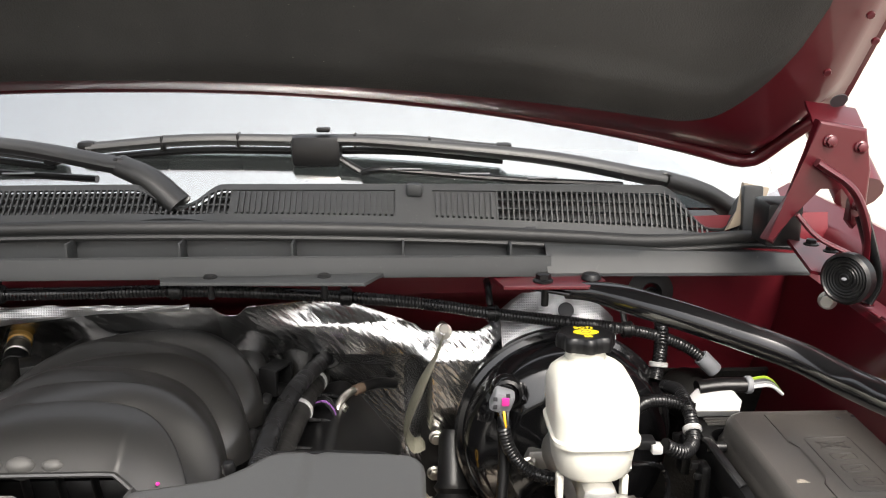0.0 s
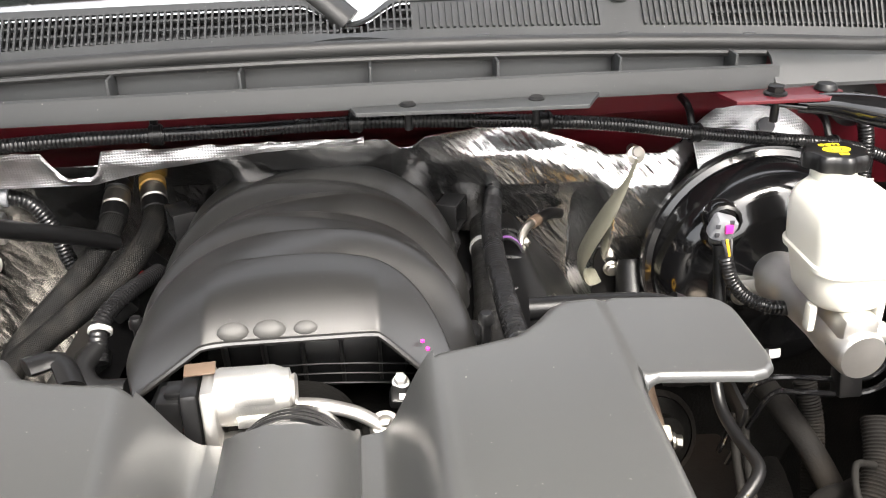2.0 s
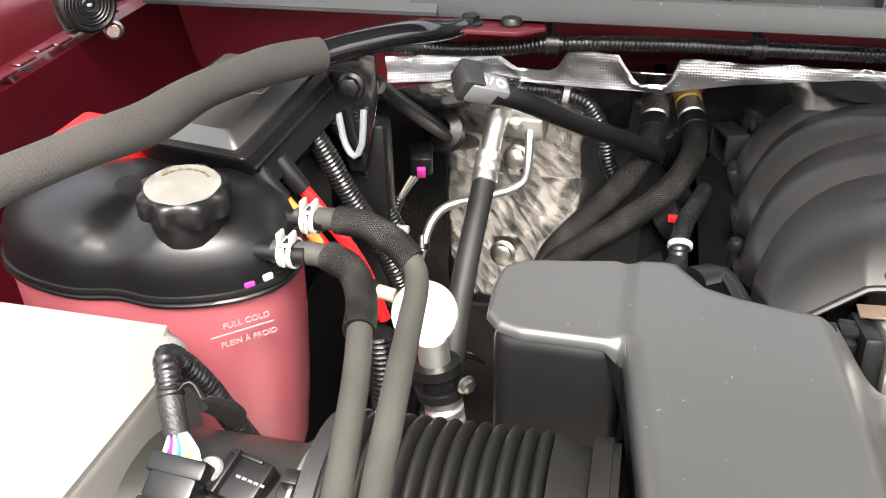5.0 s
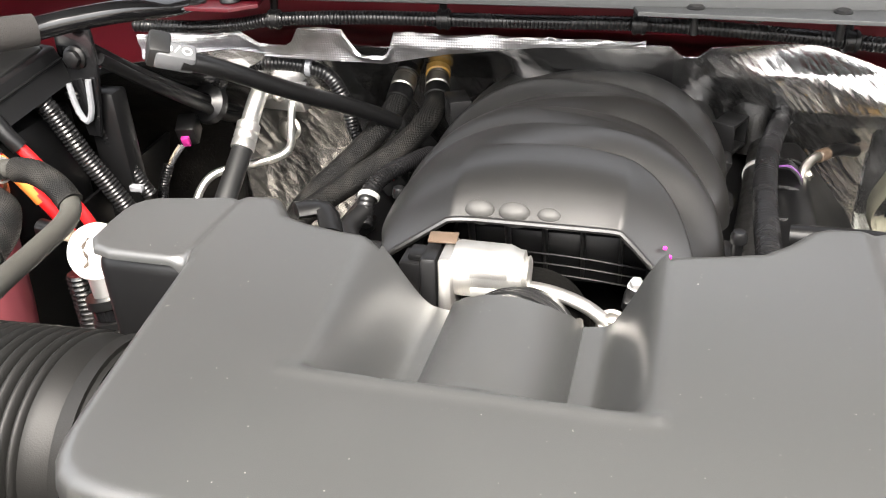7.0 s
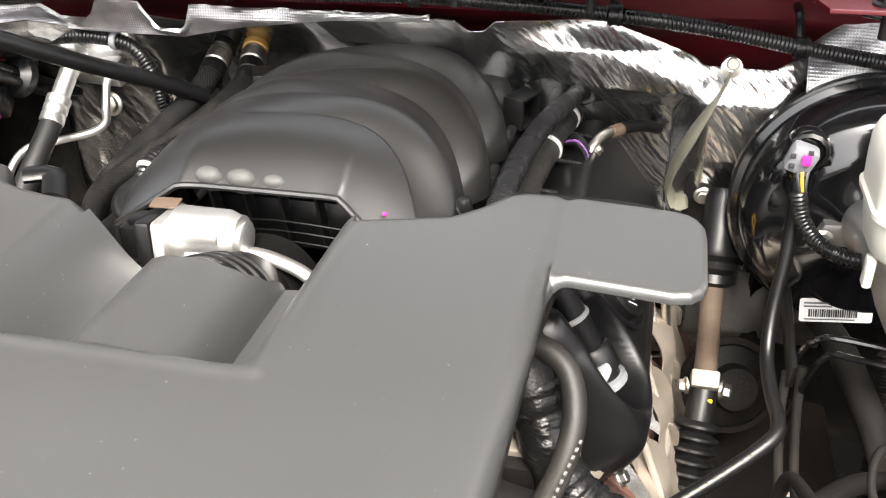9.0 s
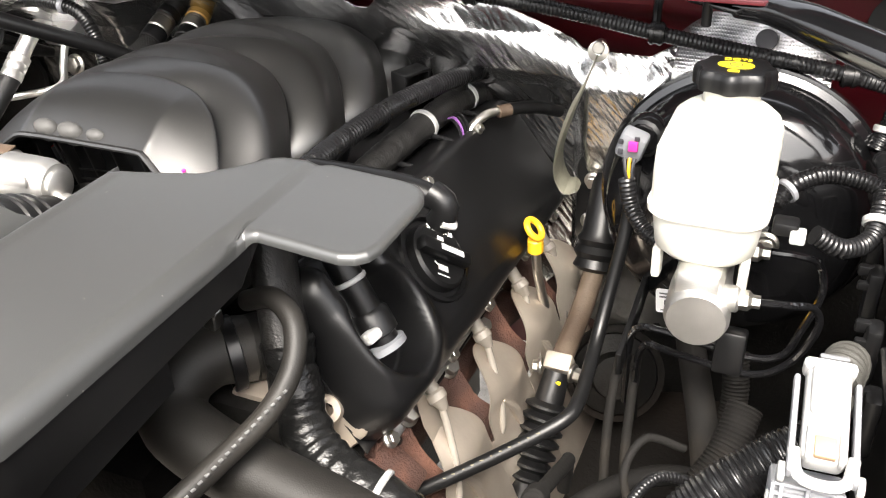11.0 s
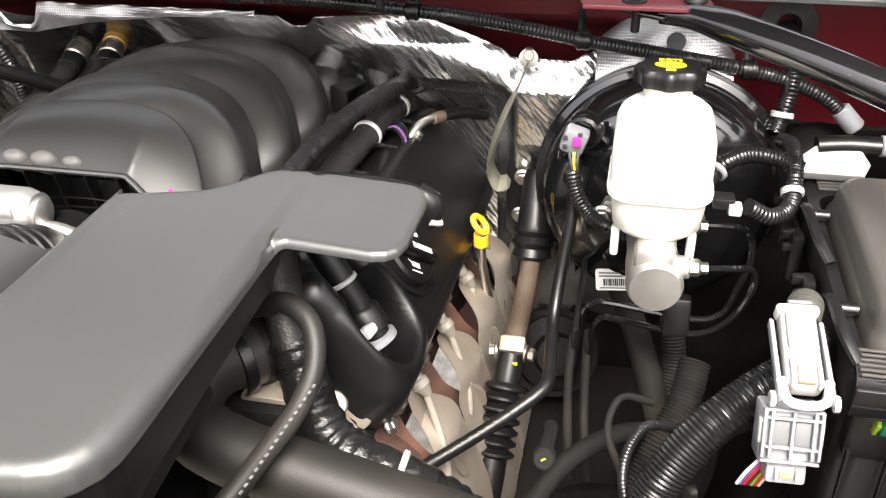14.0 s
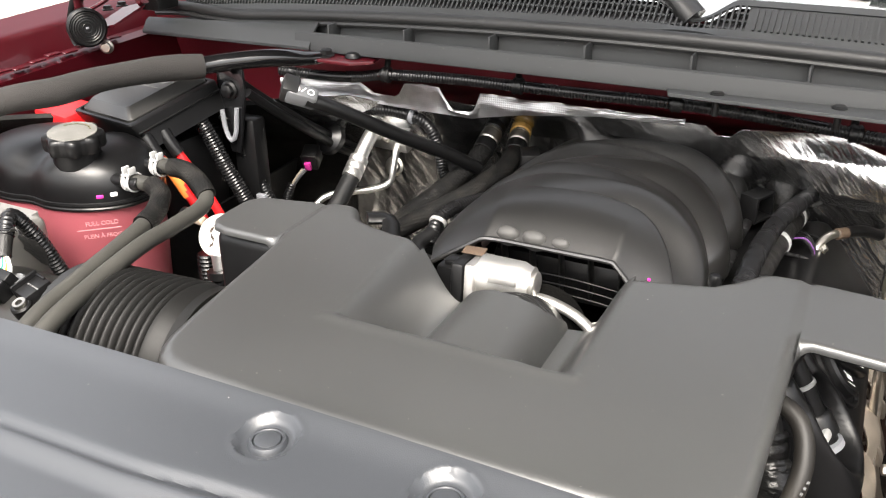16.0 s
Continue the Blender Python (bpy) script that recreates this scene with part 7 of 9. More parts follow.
# ---- firewall conduit with its clips ----
fire = thing("firewall_conduit", "black corrugated conduit clipped along the firewall", "wiring conduit", (0.0, 1.02, 1.32))
CP = [(-0.535, 1.01, 1.309), (-0.46, 1.022, 1.306), (-0.40, 1.018, 1.312), (-0.352, 1.013, 1.321), (-0.25, 1.011, 1.327), (-0.152, 1.011, 1.328), (-0.05, 1.016, 1.327), (0.053, 1.021, 1.327), (0.16, 1.024, 1.322), (0.257, 1.028, 1.3145), (0.35, 1.044, 1.300), (0.44, 1.060, 1.280), (0.53, 1.075, 1.263), (0.60, 1.08, 1.252), (0.66, 1.085, 1.238), (0.70, 1.085, 1.222), (0.725, 1.082, 1.205)]
part("conduit", ribbed(CP, 0.0082, 0.0042, 0.14, 12), CONDUIT, fire)
for q in ((-0.352, 1.013, 1.321), (-0.152, 1.011, 1.328), (0.053, 1.021, 1.327), (0.257, 1.028, 1.3145), (0.440, 1.060, 1.280), (0.62, 1.081, 1.248)):
    bm = clip_ring(q, (1, 0.1, -0.06), 0.0082, 0.014)
    for dx in (-0.004, 0.004):
        clip_ring((q[0] + dx, q[1], q[2]), (1, 0.1, -0.06), 0.0092, 0.003, bm)
    c = part("clip", bm, BLACK, fire)
    part("clip_post", tube([(q[0] - 0.002, q[1] + 0.004, q[2] + 0.006), (q[0] - 0.004, q[1] + 0.02, q[2] + 0.026), (q[0] - 0.004, q[1] + 0.06, q[2] + 0.030)], 0.0045, 8), BLACK, c)
part("sleeve_end", cyl((0.722, 1.085, 1.208), (0.35, -0.05, -0.35), 0.011, 0.030), GREY_PART, fire, "grey sleeve end")
for x in (-0.431, 0.492):
    tab = thing("brace_mount", "red painted mounting tab under the cowl with bolts", "bracket", (x, 0.98, 1.35), "brace mounts")
    s = -1 if x < 0 else 1
    part("tab", prism([(x - 0.048, 0.965), (x + 0.05, 0.963), (x + 0.075, 0.985), (x + 0.06, 1.05), (x - 0.07, 1.05)], 1.342, 1.346, 0.001), RED, tab)
    part("bolt", hexhead((x, 0.983, 1.346), (0, 0, 1), 0.009, 0.010), SATIN, tab)
    x2 = x + (0.058 if s > 0 else 0.040)
    part("push_bolt", lathe([(0, 0.008), (0.009, 0.006), (0.012, 0.001), (0.012, 0)], 16, None, Matrix.Translation((x2, 0.990, 1.347))), BLACK, tab)
grom = thing("firewall_grommet", "black rubber grommet with a conduit in the firewall", "grommet", (0.655, 1.11, 1.29))
part("ring", lathe([(0.014, 0.0), (0.030, 0.001), (0.031, 0.006), (0.022, 0.009), (0.014, 0.012), (0.010, 0.004)], 32, None, axis((0.658, 1.122, 1.288), (0, -1, 0.1))), RUBBER, grom)
part("conduit", ribbed([(0.658, 1.12, 1.288), (0.662, 1.095, 1.275), (0.668, 1.088, 1.245), (0.664, 1.075, 1.21), (0.655, 1.06, 1.185)], 0.010, 0.0045, 0.12), CONDUIT, grom)
part("tie", lathe([(0.0105, 0), (0.0125, 0.001), (0.0125, 0.006), (0.0105, 0.007)], 16, None, axis((0.661, 1.068, 1.20), (0.1, 0.3, 0.9))), WHITE_PART, grom, "white tie")
loopc = thing("servo_conduit", "black corrugated conduit looping beside the reservoir", "wiring conduit", (0.63, 0.92, 1.2))
part("conduit", ribbed([(0.578, 0.905, 1.195), (0.590, 0.920, 1.207), (0.615, 0.938, 1.212), (0.645, 0.945, 1.207), (0.668, 0.94, 1.20)], 0.0085, 0.0042, 0.13), CONDUIT, loopc)
part("conduit", ribbed([(0.660, 1.03, 1.19), (0.662, 0.98, 1.205), (0.660, 0.93, 1.200), (0.655, 0.895, 1.182), (0.635, 0.870, 1.182), (0.612, 0.862, 1.195)], 0.0085, 0.0042, 0.13), CONDUIT, loopc)
part("tie", lathe([(0.009, 0), (0.011, 0.001), (0.011, 0.006), (0.009, 0.007)], 16, None, axis((0.657, 0.905, 1.188), (0, 0.7, 0.5))), WHITE_PART, loopc, "white tie")
part("tie", lathe([(0.009, 0), (0.011, 0.001), (0.011, 0.005), (0.009, 0.006)], 16, None, axis((0.584, 0.913, 1.202), (0.6, 0.7, 0.4))), GREY_PART, loopc, "grey tie")
wb = thing("relay_holder", "white plastic holder with a black plug and blue leads", "connector", (0.715, 0.97, 1.2))
part("holder", prism([(0.0, 0.0), (0.02, 0.018), (0.062, 0.018), (0.072, 0.0), (0.066, -0.014), (0.008, -0.014)], 0, 0.014, 0.003, Matrix.Translation((0.664, 0.974, 1.188)) @ pose(0, 0, 0, 40, 0, 0)), WHITE_PART, wb)
part("plug", tube([(0.685, 0.982, 1.208), (0.715, 0.985, 1.210), (0.745, 0.985, 1.210)], 0.011, 12, 0.006, 0.8), BLACK, wb)
part("collar", cyl((0.745, 0.985, 1.210), (1, 0.05, 0), 0.011, 0.008), GREY_PART, wb)
for k in range(4):
    part("lead", tube([(0.752, 0.982 + 0.003 * k, 1.208 + 0.002 * k), (0.778, 0.988 + 0.003 * k, 1.207 + 0.002 * k), (0.80, 1.0, 1.19)], 0.0022, 6), (PRINT, GREY_PART, PRINT_DARK, LIME)[k], wb)
solo("rear_canister", lathe([(0, 0), (0.036, 0), (0.040, 0.008), (0.040, 0.026), (0.026, 0.036), (0, 0.040)], 32, None, axis((0.715, 1.10, 1.135), (0, -0.4, 0.9))), DARK, "dull brown round canister behind the fuse box", "canister")

# ---- tower braces ----
brace = thing("tower_brace", "gloss black tubular brace from cowl to wing", "brace bar", (0.65, 0.9, 1.32), "tower braces")
part("bar", tube([(0.520, 0.985, 1.334), (0.560, 0.965, 1.336), (0.62, 0.915, 1.331), (0.69, 0.868, 1.318), (0.74, 0.835, 1.306), (0.766, 0.79, 1.300), (0.778, 0.74, 1.304), (0.80, 0.66, 1.31), (0.83, 0.58, 1.30)], lambda s: 0.010 + 0.006 * smooth01(0.0, 0.08, s), 18, 0.006), GLOSS, brace)
part("flat_end", box(0.055, 0.028, 0.005, 0.002, Matrix.Translation((0.505, 0.992, 1.334)) @ pose(0, 0, 0, 0, 0, -32)), GLOSS, brace)
part("bolt_stem", cyl((0.495, 0.985, 1.345), (0, 0, -1), 0.0045, 0.03, 10), SATIN, brace)

# ---- front right: hoses ----
rad = thing("radiator_hose", "thick grey-black radiator hose with a moulded elbow", "radiator hose", (0.2, 0.55, 1.1))
part("hose", tube([(0.196, 0.672, 1.110), (0.172, 0.645, 1.116), (0.161, 0.615, 1.107), (0.172, 0.592, 1.092), (0.210, 0.581, 1.081), (0.26, 0.577, 1.072), (0.34, 0.573, 1.056), (0.45, 0.570, 1.027), (0.58, 0.56, 0.98)], 0.0285, 24, 0.008), RADHOSE, rad)
part("clamp", lathe([(0.034, 0), (0.0365, 0.001), (0.0365, 0.011), (0.034, 0.012)], 32, None, axis((0.188, 0.663, 1.111), (-0.65, -0.75, 0.0)) @ Matrix.Diagonal((0.89, 0.89, 1, 1))), SATIN, rad)
part("spout", cyl((0.192, 0.668, 1.110), (0.65, 0.75, 0.0), 0.029, 0.05, 24), DARK, rad)
part("clamp_ear", box(0.012, 0.014, 0.020, 0.002, Matrix.Translation((0.178, 0.652, 1.146))), STEEL, rad)
brd = thing("heater_hose", "black rubber hose with white stitched print curving down", "hose", (0.27, 0.6, 1.15))
part("hose", tube([(0.205, 0.665, 1.165), (0.235, 0.660, 1.178), (0.262, 0.645, 1.172), (0.272, 0.622, 1.150), (0.268, 0.590, 1.130), (0.255, 0.550, 1.118), (0.238, 0.50, 1.105), (0.21, 0.44, 1.08)], 0.0088, 16, 0.006), RADHOSE, brd)
for k in range(16):
    t = k / 15
    q = Vector((0.276, 0.600, 1.142)).lerp(Vector((0.250, 0.510, 1.114)), t)
    part("print_dash", box(0.002, 0.0035, 0.0012, 0, Matrix.Translation(q + Vector((0.0025, 0, 0.0030))) @ pose(0, 0, 0, 0, 0, -12)), PRINT_GREY, brd)
wrap = thing("taped_loom", "fat wiring loom wrapped in shiny black tape", "wiring loom", (0.27, 0.62, 1.1))


def wrinkle(s):
    return 0.0212 + 0.0007 * math.sin(300 * s + 3 * math.sin(60 * s)) + 0.0022 * noise.noise(Vector((s * 70, 0, 0))) + 0.0012 * noise.noise(Vector((s * 190, 4, 0)))


part("upper_sleeve", tube([(0.212, 0.700, 1.205), (0.222, 0.685, 1.165), (0.236, 0.667, 1.128)], 0.0225, 18, 0.006, 0.8), TAPE, wrap, "matte cloth sleeve")
part("sleeve", sweep(bmesh.new(), spline([(0.234, 0.670, 1.132), (0.252, 0.648, 1.092), (0.272, 0.630, 1.066), (0.305, 0.618, 1.052), (0.36, 0.610, 1.038), (0.43, 0.60, 1.00)], 0.002), wrinkle, 18, 1.0), material("shiny_tape", (0.006, 0.006, 0.006), 0.30, 0, 0.3, 40, 0.55, 110, stretch=(1, 1, 2), distance=0.003, spec=0.3), wrap)
part("tie", lathe([(0.0225, 0), (0.0245, 0.001), (0.0245, 0.005), (0.0225, 0.006)], 20, None, axis((0.335, 0.613, 1.045), (1, 0, -0.3))), WHITE_PART, wrap, "white tie")
alt = thing("water_pump", "cast housing with a pale flange and bolts at the engine front", "water pump", (0.2, 0.64, 1.0))
part("housing", box(0.10, 0.07, 0.10, 0.012, Matrix.Translation((0.205, 0.665, 1.03))), DARK, alt)
part("flange", box(0.055, 0.05, 0.014, 0.004, Matrix.Translation((0.215, 0.668, 1.078))), STAINLESS, alt)
for q in ((0.232, 0.664, 1.085), (0.204, 0.678, 1.085), (0.245, 0.690, 1.06)):
    part("bolt", hexhead(q, (0, -0.2, 1), 0.008, 0.010), STEEL, alt)
part("yellow_pin", cyl((0.225, 0.655, 1.135), (1, -0.1, 0.05), 0.003, 0.02, 10), YELLOW, alt)
acb = thing("head_corner", "bare cast bracket at the front of the cylinder head", "bracket", (0.27, 0.69, 1.03))
part("casting", box(0.05, 0.03, 0.06, 0.01, Matrix.Translation((0.262, 0.690, 1.035)) @ pose(0, 0, 0, 0, 40, 0)), STAINLESS, acb)
part("hole_boss", lathe([(0.006, 0.004), (0.012, 0.004), (0.014, 0), (0.014, -0.01)], 20, None, axis((0.262, 0.672, 1.062), (0.3, -0.8, 0.5))), STAINLESS, acb)
part("lower_casting", box(0.055, 0.055, 0.035, 0.005, Matrix.Translation((0.30, 0.69, 0.975)) @ pose(0, 0, 0, 0, 40, 0)), RUST, acb)
for k in range(10):
    r = random.Random(k)
    q = [(0.36 + 0.03 * k, 0.62 + 0.05 * r.random() + 0.012 * k, 0.80 + 0.1 * r.random())]
    for j in range(3):
        q.append((q[-1][0] + 0.05 * (r.random() - 0.3), q[-1][1] + 0.09 * (r.random() - 0.35), q[-1][2] + 0.05 * (r.random() - 0.5)))
    solo("lower_cable", tube(q, 0.005 + 0.007 * r.random(), 10, 0.01), (GRIME, GRIME, TAPE)[k % 3], "dusty black cable low in the engine bay", "cable", "lower cables")
clutter = (
    ("lower_hose", [(0.44, 0.70, 0.94), (0.47, 0.75, 0.955), (0.52, 0.80, 0.955), (0.58, 0.84, 0.93), (0.66, 0.90, 0.90)], 0.010, GRIME),
    ("lower_hose", [(0.50, 1.03, 0.99), (0.52, 0.96, 0.99), (0.55, 0.88, 0.95), (0.57, 0.82, 0.90), (0.58, 0.76, 0.86)], 0.015, GRIME),
    ("lower_hose", [(0.46, 0.90, 1.00), (0.458, 0.88, 0.96), (0.462, 0.85, 0.91), (0.47, 0.82, 0.86)], 0.005, GRIME),
    ("lower_hose", [(0.475, 0.91, 1.00), (0.476, 0.89, 0.95), (0.48, 0.86, 0.90), (0.49, 0.83, 0.85)], 0.005, GRIME),
    ("lower_hose", [(0.52, 0.70, 1.00), (0.505, 0.72, 1.03), (0.515, 0.75, 1.045), (0.545, 0.765, 1.03)], 0.0036, GRIME),
)
for name, pts, r, mt in clutter:
    solo(name, tube(pts, r, 12, 0.006), mt, "dusty dark hose among the clutter below the servo", "hose", "lower hoses")
solo("crossmember", box(1.0, 0.14, 0.10, 0.02, Matrix.Translation((0, 0.70, 0.50))), DARK, "grimy steel crossmember, colour darkened for deep shade", "crossmember")
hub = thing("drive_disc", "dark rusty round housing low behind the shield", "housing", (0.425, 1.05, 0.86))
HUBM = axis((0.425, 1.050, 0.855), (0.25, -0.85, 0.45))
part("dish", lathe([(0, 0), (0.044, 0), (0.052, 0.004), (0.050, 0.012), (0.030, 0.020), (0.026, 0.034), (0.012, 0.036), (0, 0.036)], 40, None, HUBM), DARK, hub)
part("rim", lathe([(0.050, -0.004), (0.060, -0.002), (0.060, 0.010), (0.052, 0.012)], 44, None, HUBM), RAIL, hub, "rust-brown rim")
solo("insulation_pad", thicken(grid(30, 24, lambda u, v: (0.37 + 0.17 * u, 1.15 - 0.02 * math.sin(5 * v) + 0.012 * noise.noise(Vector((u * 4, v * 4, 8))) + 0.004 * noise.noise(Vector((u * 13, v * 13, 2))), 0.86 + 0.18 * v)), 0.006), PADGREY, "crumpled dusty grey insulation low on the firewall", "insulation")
# Rail and perch also added to block the view of the pale ground.
solo("frame_rail", box(0.17, 0.95, 0.12, 0.012, Matrix.Translation((0.485, 0.95, 0.70))), RAIL, "grimy rusty chassis rail, shade-dark, added to hide the pale ground", "frame rail")
solo("spring_perch", lathe([(0, 0.04), (0.05, 0.038), (0.075, 0.02), (0.09, 0.0), (0.09, -0.05)], 28, None, Matrix.Translation((0.50, 0.80, 0.80)) @ pose(0, 0, 0, -20, -12, 0)), RAIL, "grimy rusty perch, shade-dark, added to hide the pale ground", "suspension part")
stub = thing("capped_pipe", "dusty grey rubber cap on a short pipe stub", "pipe stub", (0.456, 0.634, 1.06))
SD = (Vector((0.456, 0.634, 1.0675)) - Vector((0.453, 0.739, 1.006))).normalized()
part("cap", lathe([(0, 0.001), (0.0075, 0.001), (0.0092, -0.001), (0.0096, -0.016), (0.008, -0.018)], 28, None, axis((0.456, 0.634, 1.0675), SD)), GRIME, stub)
part("pipe", tube([(0.4557, 0.648, 1.059), (0.4545, 0.69, 1.035), (0.453, 0.739, 1.006), (0.449, 0.755, 0.99), (0.445, 0.760, 0.95)], 0.0062, 12), GRIME, stub)
part("yellow_tick", box(0.004, 0.0012, 0.0006, 0, axis((0.456, 0.633, 1.0686), SD) @ pose(0, 0, 0, 0, 0, 30)), PRINT_YELLOW, stub)
lead = thing("frayed_leads", "short bundle of coloured leads low in the clutter", "wires", (0.47, 0.88, 0.836))
for k, c in enumerate((PRINT, PRINT_YELLOW, PRINT, REDPLASTIC, PRINT, PURPLE)):
    part("lead", tube([(0.462 + 0.004 * k, 0.868, 0.834 + 0.001 * k), (0.470 + 0.002 * k, 0.882, 0.842), (0.486, 0.896 + 0.001 * k, 0.834), (0.50, 0.91, 0.82)], 0.0016, 6), c, lead)


# ---- left side: coolant tank ----
tankc = thing("coolant_tank", "pink coolant expansion tank with a black upper shell", "coolant tank", (-0.61, 0.65, 1.1))


def oval(cx, cy, ax, ay, z, n=64, p=2.3):
    out = []
    for k in range(n):
        a = 2 * math.pi * k / n
        c, s = math.cos(a), math.sin(a)
        out.append(Vector((cx + ax * math.copysign(abs(c) ** (2 / p), c), cy + ay * math.copysign(abs(s) ** (2 / p), s), z)))
    return out


def oval_stack(levels, n=96, lobe=0.0):
    bm = bmesh.new()
    rings = []
    for z, k, cx, cy in levels:
        pts = oval(cx, cy, 0.133 * k - 0.010 * (1 - k), 0.081 * k, z, n)
        for i, q in enumerate(pts):
            a = 2 * math.pi * i / n
            # a pinch parts the two lobes of the tank
            pinch = math.exp(-((q.x + 0.632) / 0.022) ** 2)
            q.y += 0.007 * pinch * (1 if q.y < cy else -1) * smooth01(0.1, 0.5, k)
            q.z -= lobe * pinch * smooth01(0.99, 0.8, k)
        rings.append([bm.verts.new(q) for q in pts])
    for p, q in zip(rings, rings[1:]):
        for i in range(n):
            bm.faces.new((p[i], p[(i + 1) % n], q[(i + 1) % n], q[i]))
    bm.faces.new(rings[0][::-1])
    bm.faces.new(rings[-1])
    return bm


TC = (-0.642, 0.694)
part("lower_shell", oval_stack([(1.02, 0.78, *TC), (1.03, 0.86, *TC), (1.10, 0.92, *TC), (1.17, 0.955, *TC), (1.226, 0.965, *TC)]), PINK, tankc, "translucent tank full of pink coolant")
part("seam", oval_stack([(1.224, 0.970, *TC), (1.2245, 1.0, *TC), (1.227, 1.004, *TC), (1.2285, 0.992, *TC), (1.2295, 0.992, *TC), (1.231, 1.004, *TC), (1.234, 1.0, *TC), (1.2345, 0.975, *TC)]), BLACK, tankc)
part("upper_shell", oval_stack([(1.233, 0.978, *TC), (1.240, 0.976, *TC), (1.254, 0.962, *TC), (1.266, 0.925, *TC), (1.275, 0.86, *TC), (1.282, 0.76, *TC), (1.287, 0.62, *TC), (1.290, 0.42, *TC), (1.2915, 0.22, *TC)], lobe=0.009), SATIN, tankc, "black moulded upper shell")
part("neck", cyl((-0.581, 0.658, 1.268), (0, 0, 1), 0.028, 0.030, 32), SATIN, tankc)
KM = Matrix.Translation((-0.581, 0.658, 1.293)) @ pose(0, 0, 0, 4, 4, 0)
bm = bmesh.new()
rr = []
for z, k in ((0, 1.0), (0.004, 1.03), (0.019, 1.03), (0.024, 1.0), (0.027, 0.93), (0.028, 0.8)):
    rr.append([bm.verts.new(KM @ Vector((math.cos(a2) * k * (0.0325 + 0.0026 * max(-0.7, math.cos(8 * a2))), math.sin(a2) * k * (0.0325 + 0.0026 * max(-0.7, math.cos(8 * a2))), z * 0.74))) for a2 in [2 * math.pi * i / 120 for i in range(120)]])
for p, q in zip(rr, rr[1:]):
    for i in range(120):
        bm.faces.new((p[i], p[(i + 1) % 120], q[(i + 1) % 120], q[i]))
bm.faces.new(rr[-1])
bm.faces.new(rr[0][::-1])
PRINT_FADE = material("faded_yellow_print", (0.10, 0.085, 0.03), 0.4, 0, 0.4, 60, 0)
kcap = part("cap", bm, BLACK, tankc, "black ribbed pressure cap")
# Sky glare on the black cap is put into this colour, with some dust.
CAP_GLARE = material("dusty_glare_cap_top", (0.14, 0.136, 0.125), 0.5, 0, 0.35, 60, 0.2, 400, second=(0.34, 0.33, 0.30))
part("cap_top", lathe([(0.0285, 0.0200), (0.0282, 0.0212), (0, 0.0216)], 40, None, KM), CAP_GLARE, kcap, "dusty cap top, paled by painted sky glare")
for k in range(7):
    part("print_mark", box(0.0045, 0.0018, 0.0005, 0, KM @ pose(0, 0, 0, 0, 0, 18 * k - 40) @ Matrix.Translation((0, 0.020, 0.0219))), PRINT_FADE, kcap, "faded yellow print")
for q, w in (((-0.524, 0.662, 1.259), (1, -0.1, 0.05)), ((-0.526, 0.710, 1.262), (1, -0.1, 0.05))):
    part("spigot", cyl(Vector(q) - 0.012 * Vector(w), w, 0.0075, 0.05, 16), BLACK, tankc)
part("pink_mark", box(0.003, 0.008, 0.004, 0.001, Matrix.Translation((-0.521, 0.628, 1.250)) @ pose(0, 0, 0, 0, 0, -45)), MAGENTA, tankc)
part("white_mark", box(0.003, 0.008, 0.005, 0.001, Matrix.Translation((-0.512, 0.641, 1.250)) @ pose(0, 0, 0, 0, 0, -35)), PRINT, tankc)
TM = Matrix.Translation((-0.535, 0.6305, 1.2085)) @ pose(0, 0, 0, 87, 0, 42)
PINKMARK = material("raised_pink_print", (0.42, 0.19, 0.205), 0.4, 0, 0.05, 30, 0)
text("lettering", "FULL COLD", 0.0072, TM @ Matrix.Translation((0.004, 0.004, 0.0015)), PINKMARK, tankc)
text("lettering", "PLEIN \u00c0 FROID", 0.0068, TM @ Matrix.Translation((0.004, -0.012, 0.0015)), PINKMARK, tankc)
part("level_line", box(0.050, 0.0010, 0.0008, 0, TM @ Matrix.Translation((0.0, -0.003, 0.0015))), PINKMARK, tankc)


def tank_hose(a, pts, c):
    h = thing("coolant_hose", "grey-black coolant hose with a braided end and spring clip", "coolant hose", a, "coolant hoses")
    part("sleeve", tube(c, 0.0118, 16, 0.005), BRAID, h, "black braided sleeve")
    part("hose", tube(pts, 0.0092, 16, 0.006), HOSE, h)
    m = axis(Vector(a), (1, -0.1, 0.05))
    cl = part("spring_clip", lathe([(0.0108, 0), (0.0124, 0.0005), (0.0124, 0.0035), (0.0108, 0.004)], 24, None, m), WHITE_PART, h, "white-coated spring clip")
    part("clip_band", lathe([(0.0108, 0), (0.0124, 0.0005), (0.0124, 0.0035), (0.0108, 0.004)], 24, None, m @ Matrix.Translation((0, 0, 0.0085))), WHITE_PART, cl)
    up = Vector(a) + Vector((0.006, -0.003, 0.0150))
    for dx in (-0.005, 0.005):
        part("clip_ear", box(0.003, 0.010, 0.009, 0.001, Matrix.Translation(up + Vector((dx, 0, 0))) @ pose(0, 0, 0, 0, 0, -6)), WHITE_PART, cl)
    part("clip_bridge", box(0.012, 0.003, 0.003, 0.001, Matrix.Translation(up + Vector((0, -0.006, -0.004)))), WHITE_PART, cl)
    part("clip_bridge", box(0.003, 0.003, 0.016, 0.001, Matrix.Translation(Vector(a) + Vector((0.0055, -0.0122, 0.002)))), WHITE_PART, cl)
    return h


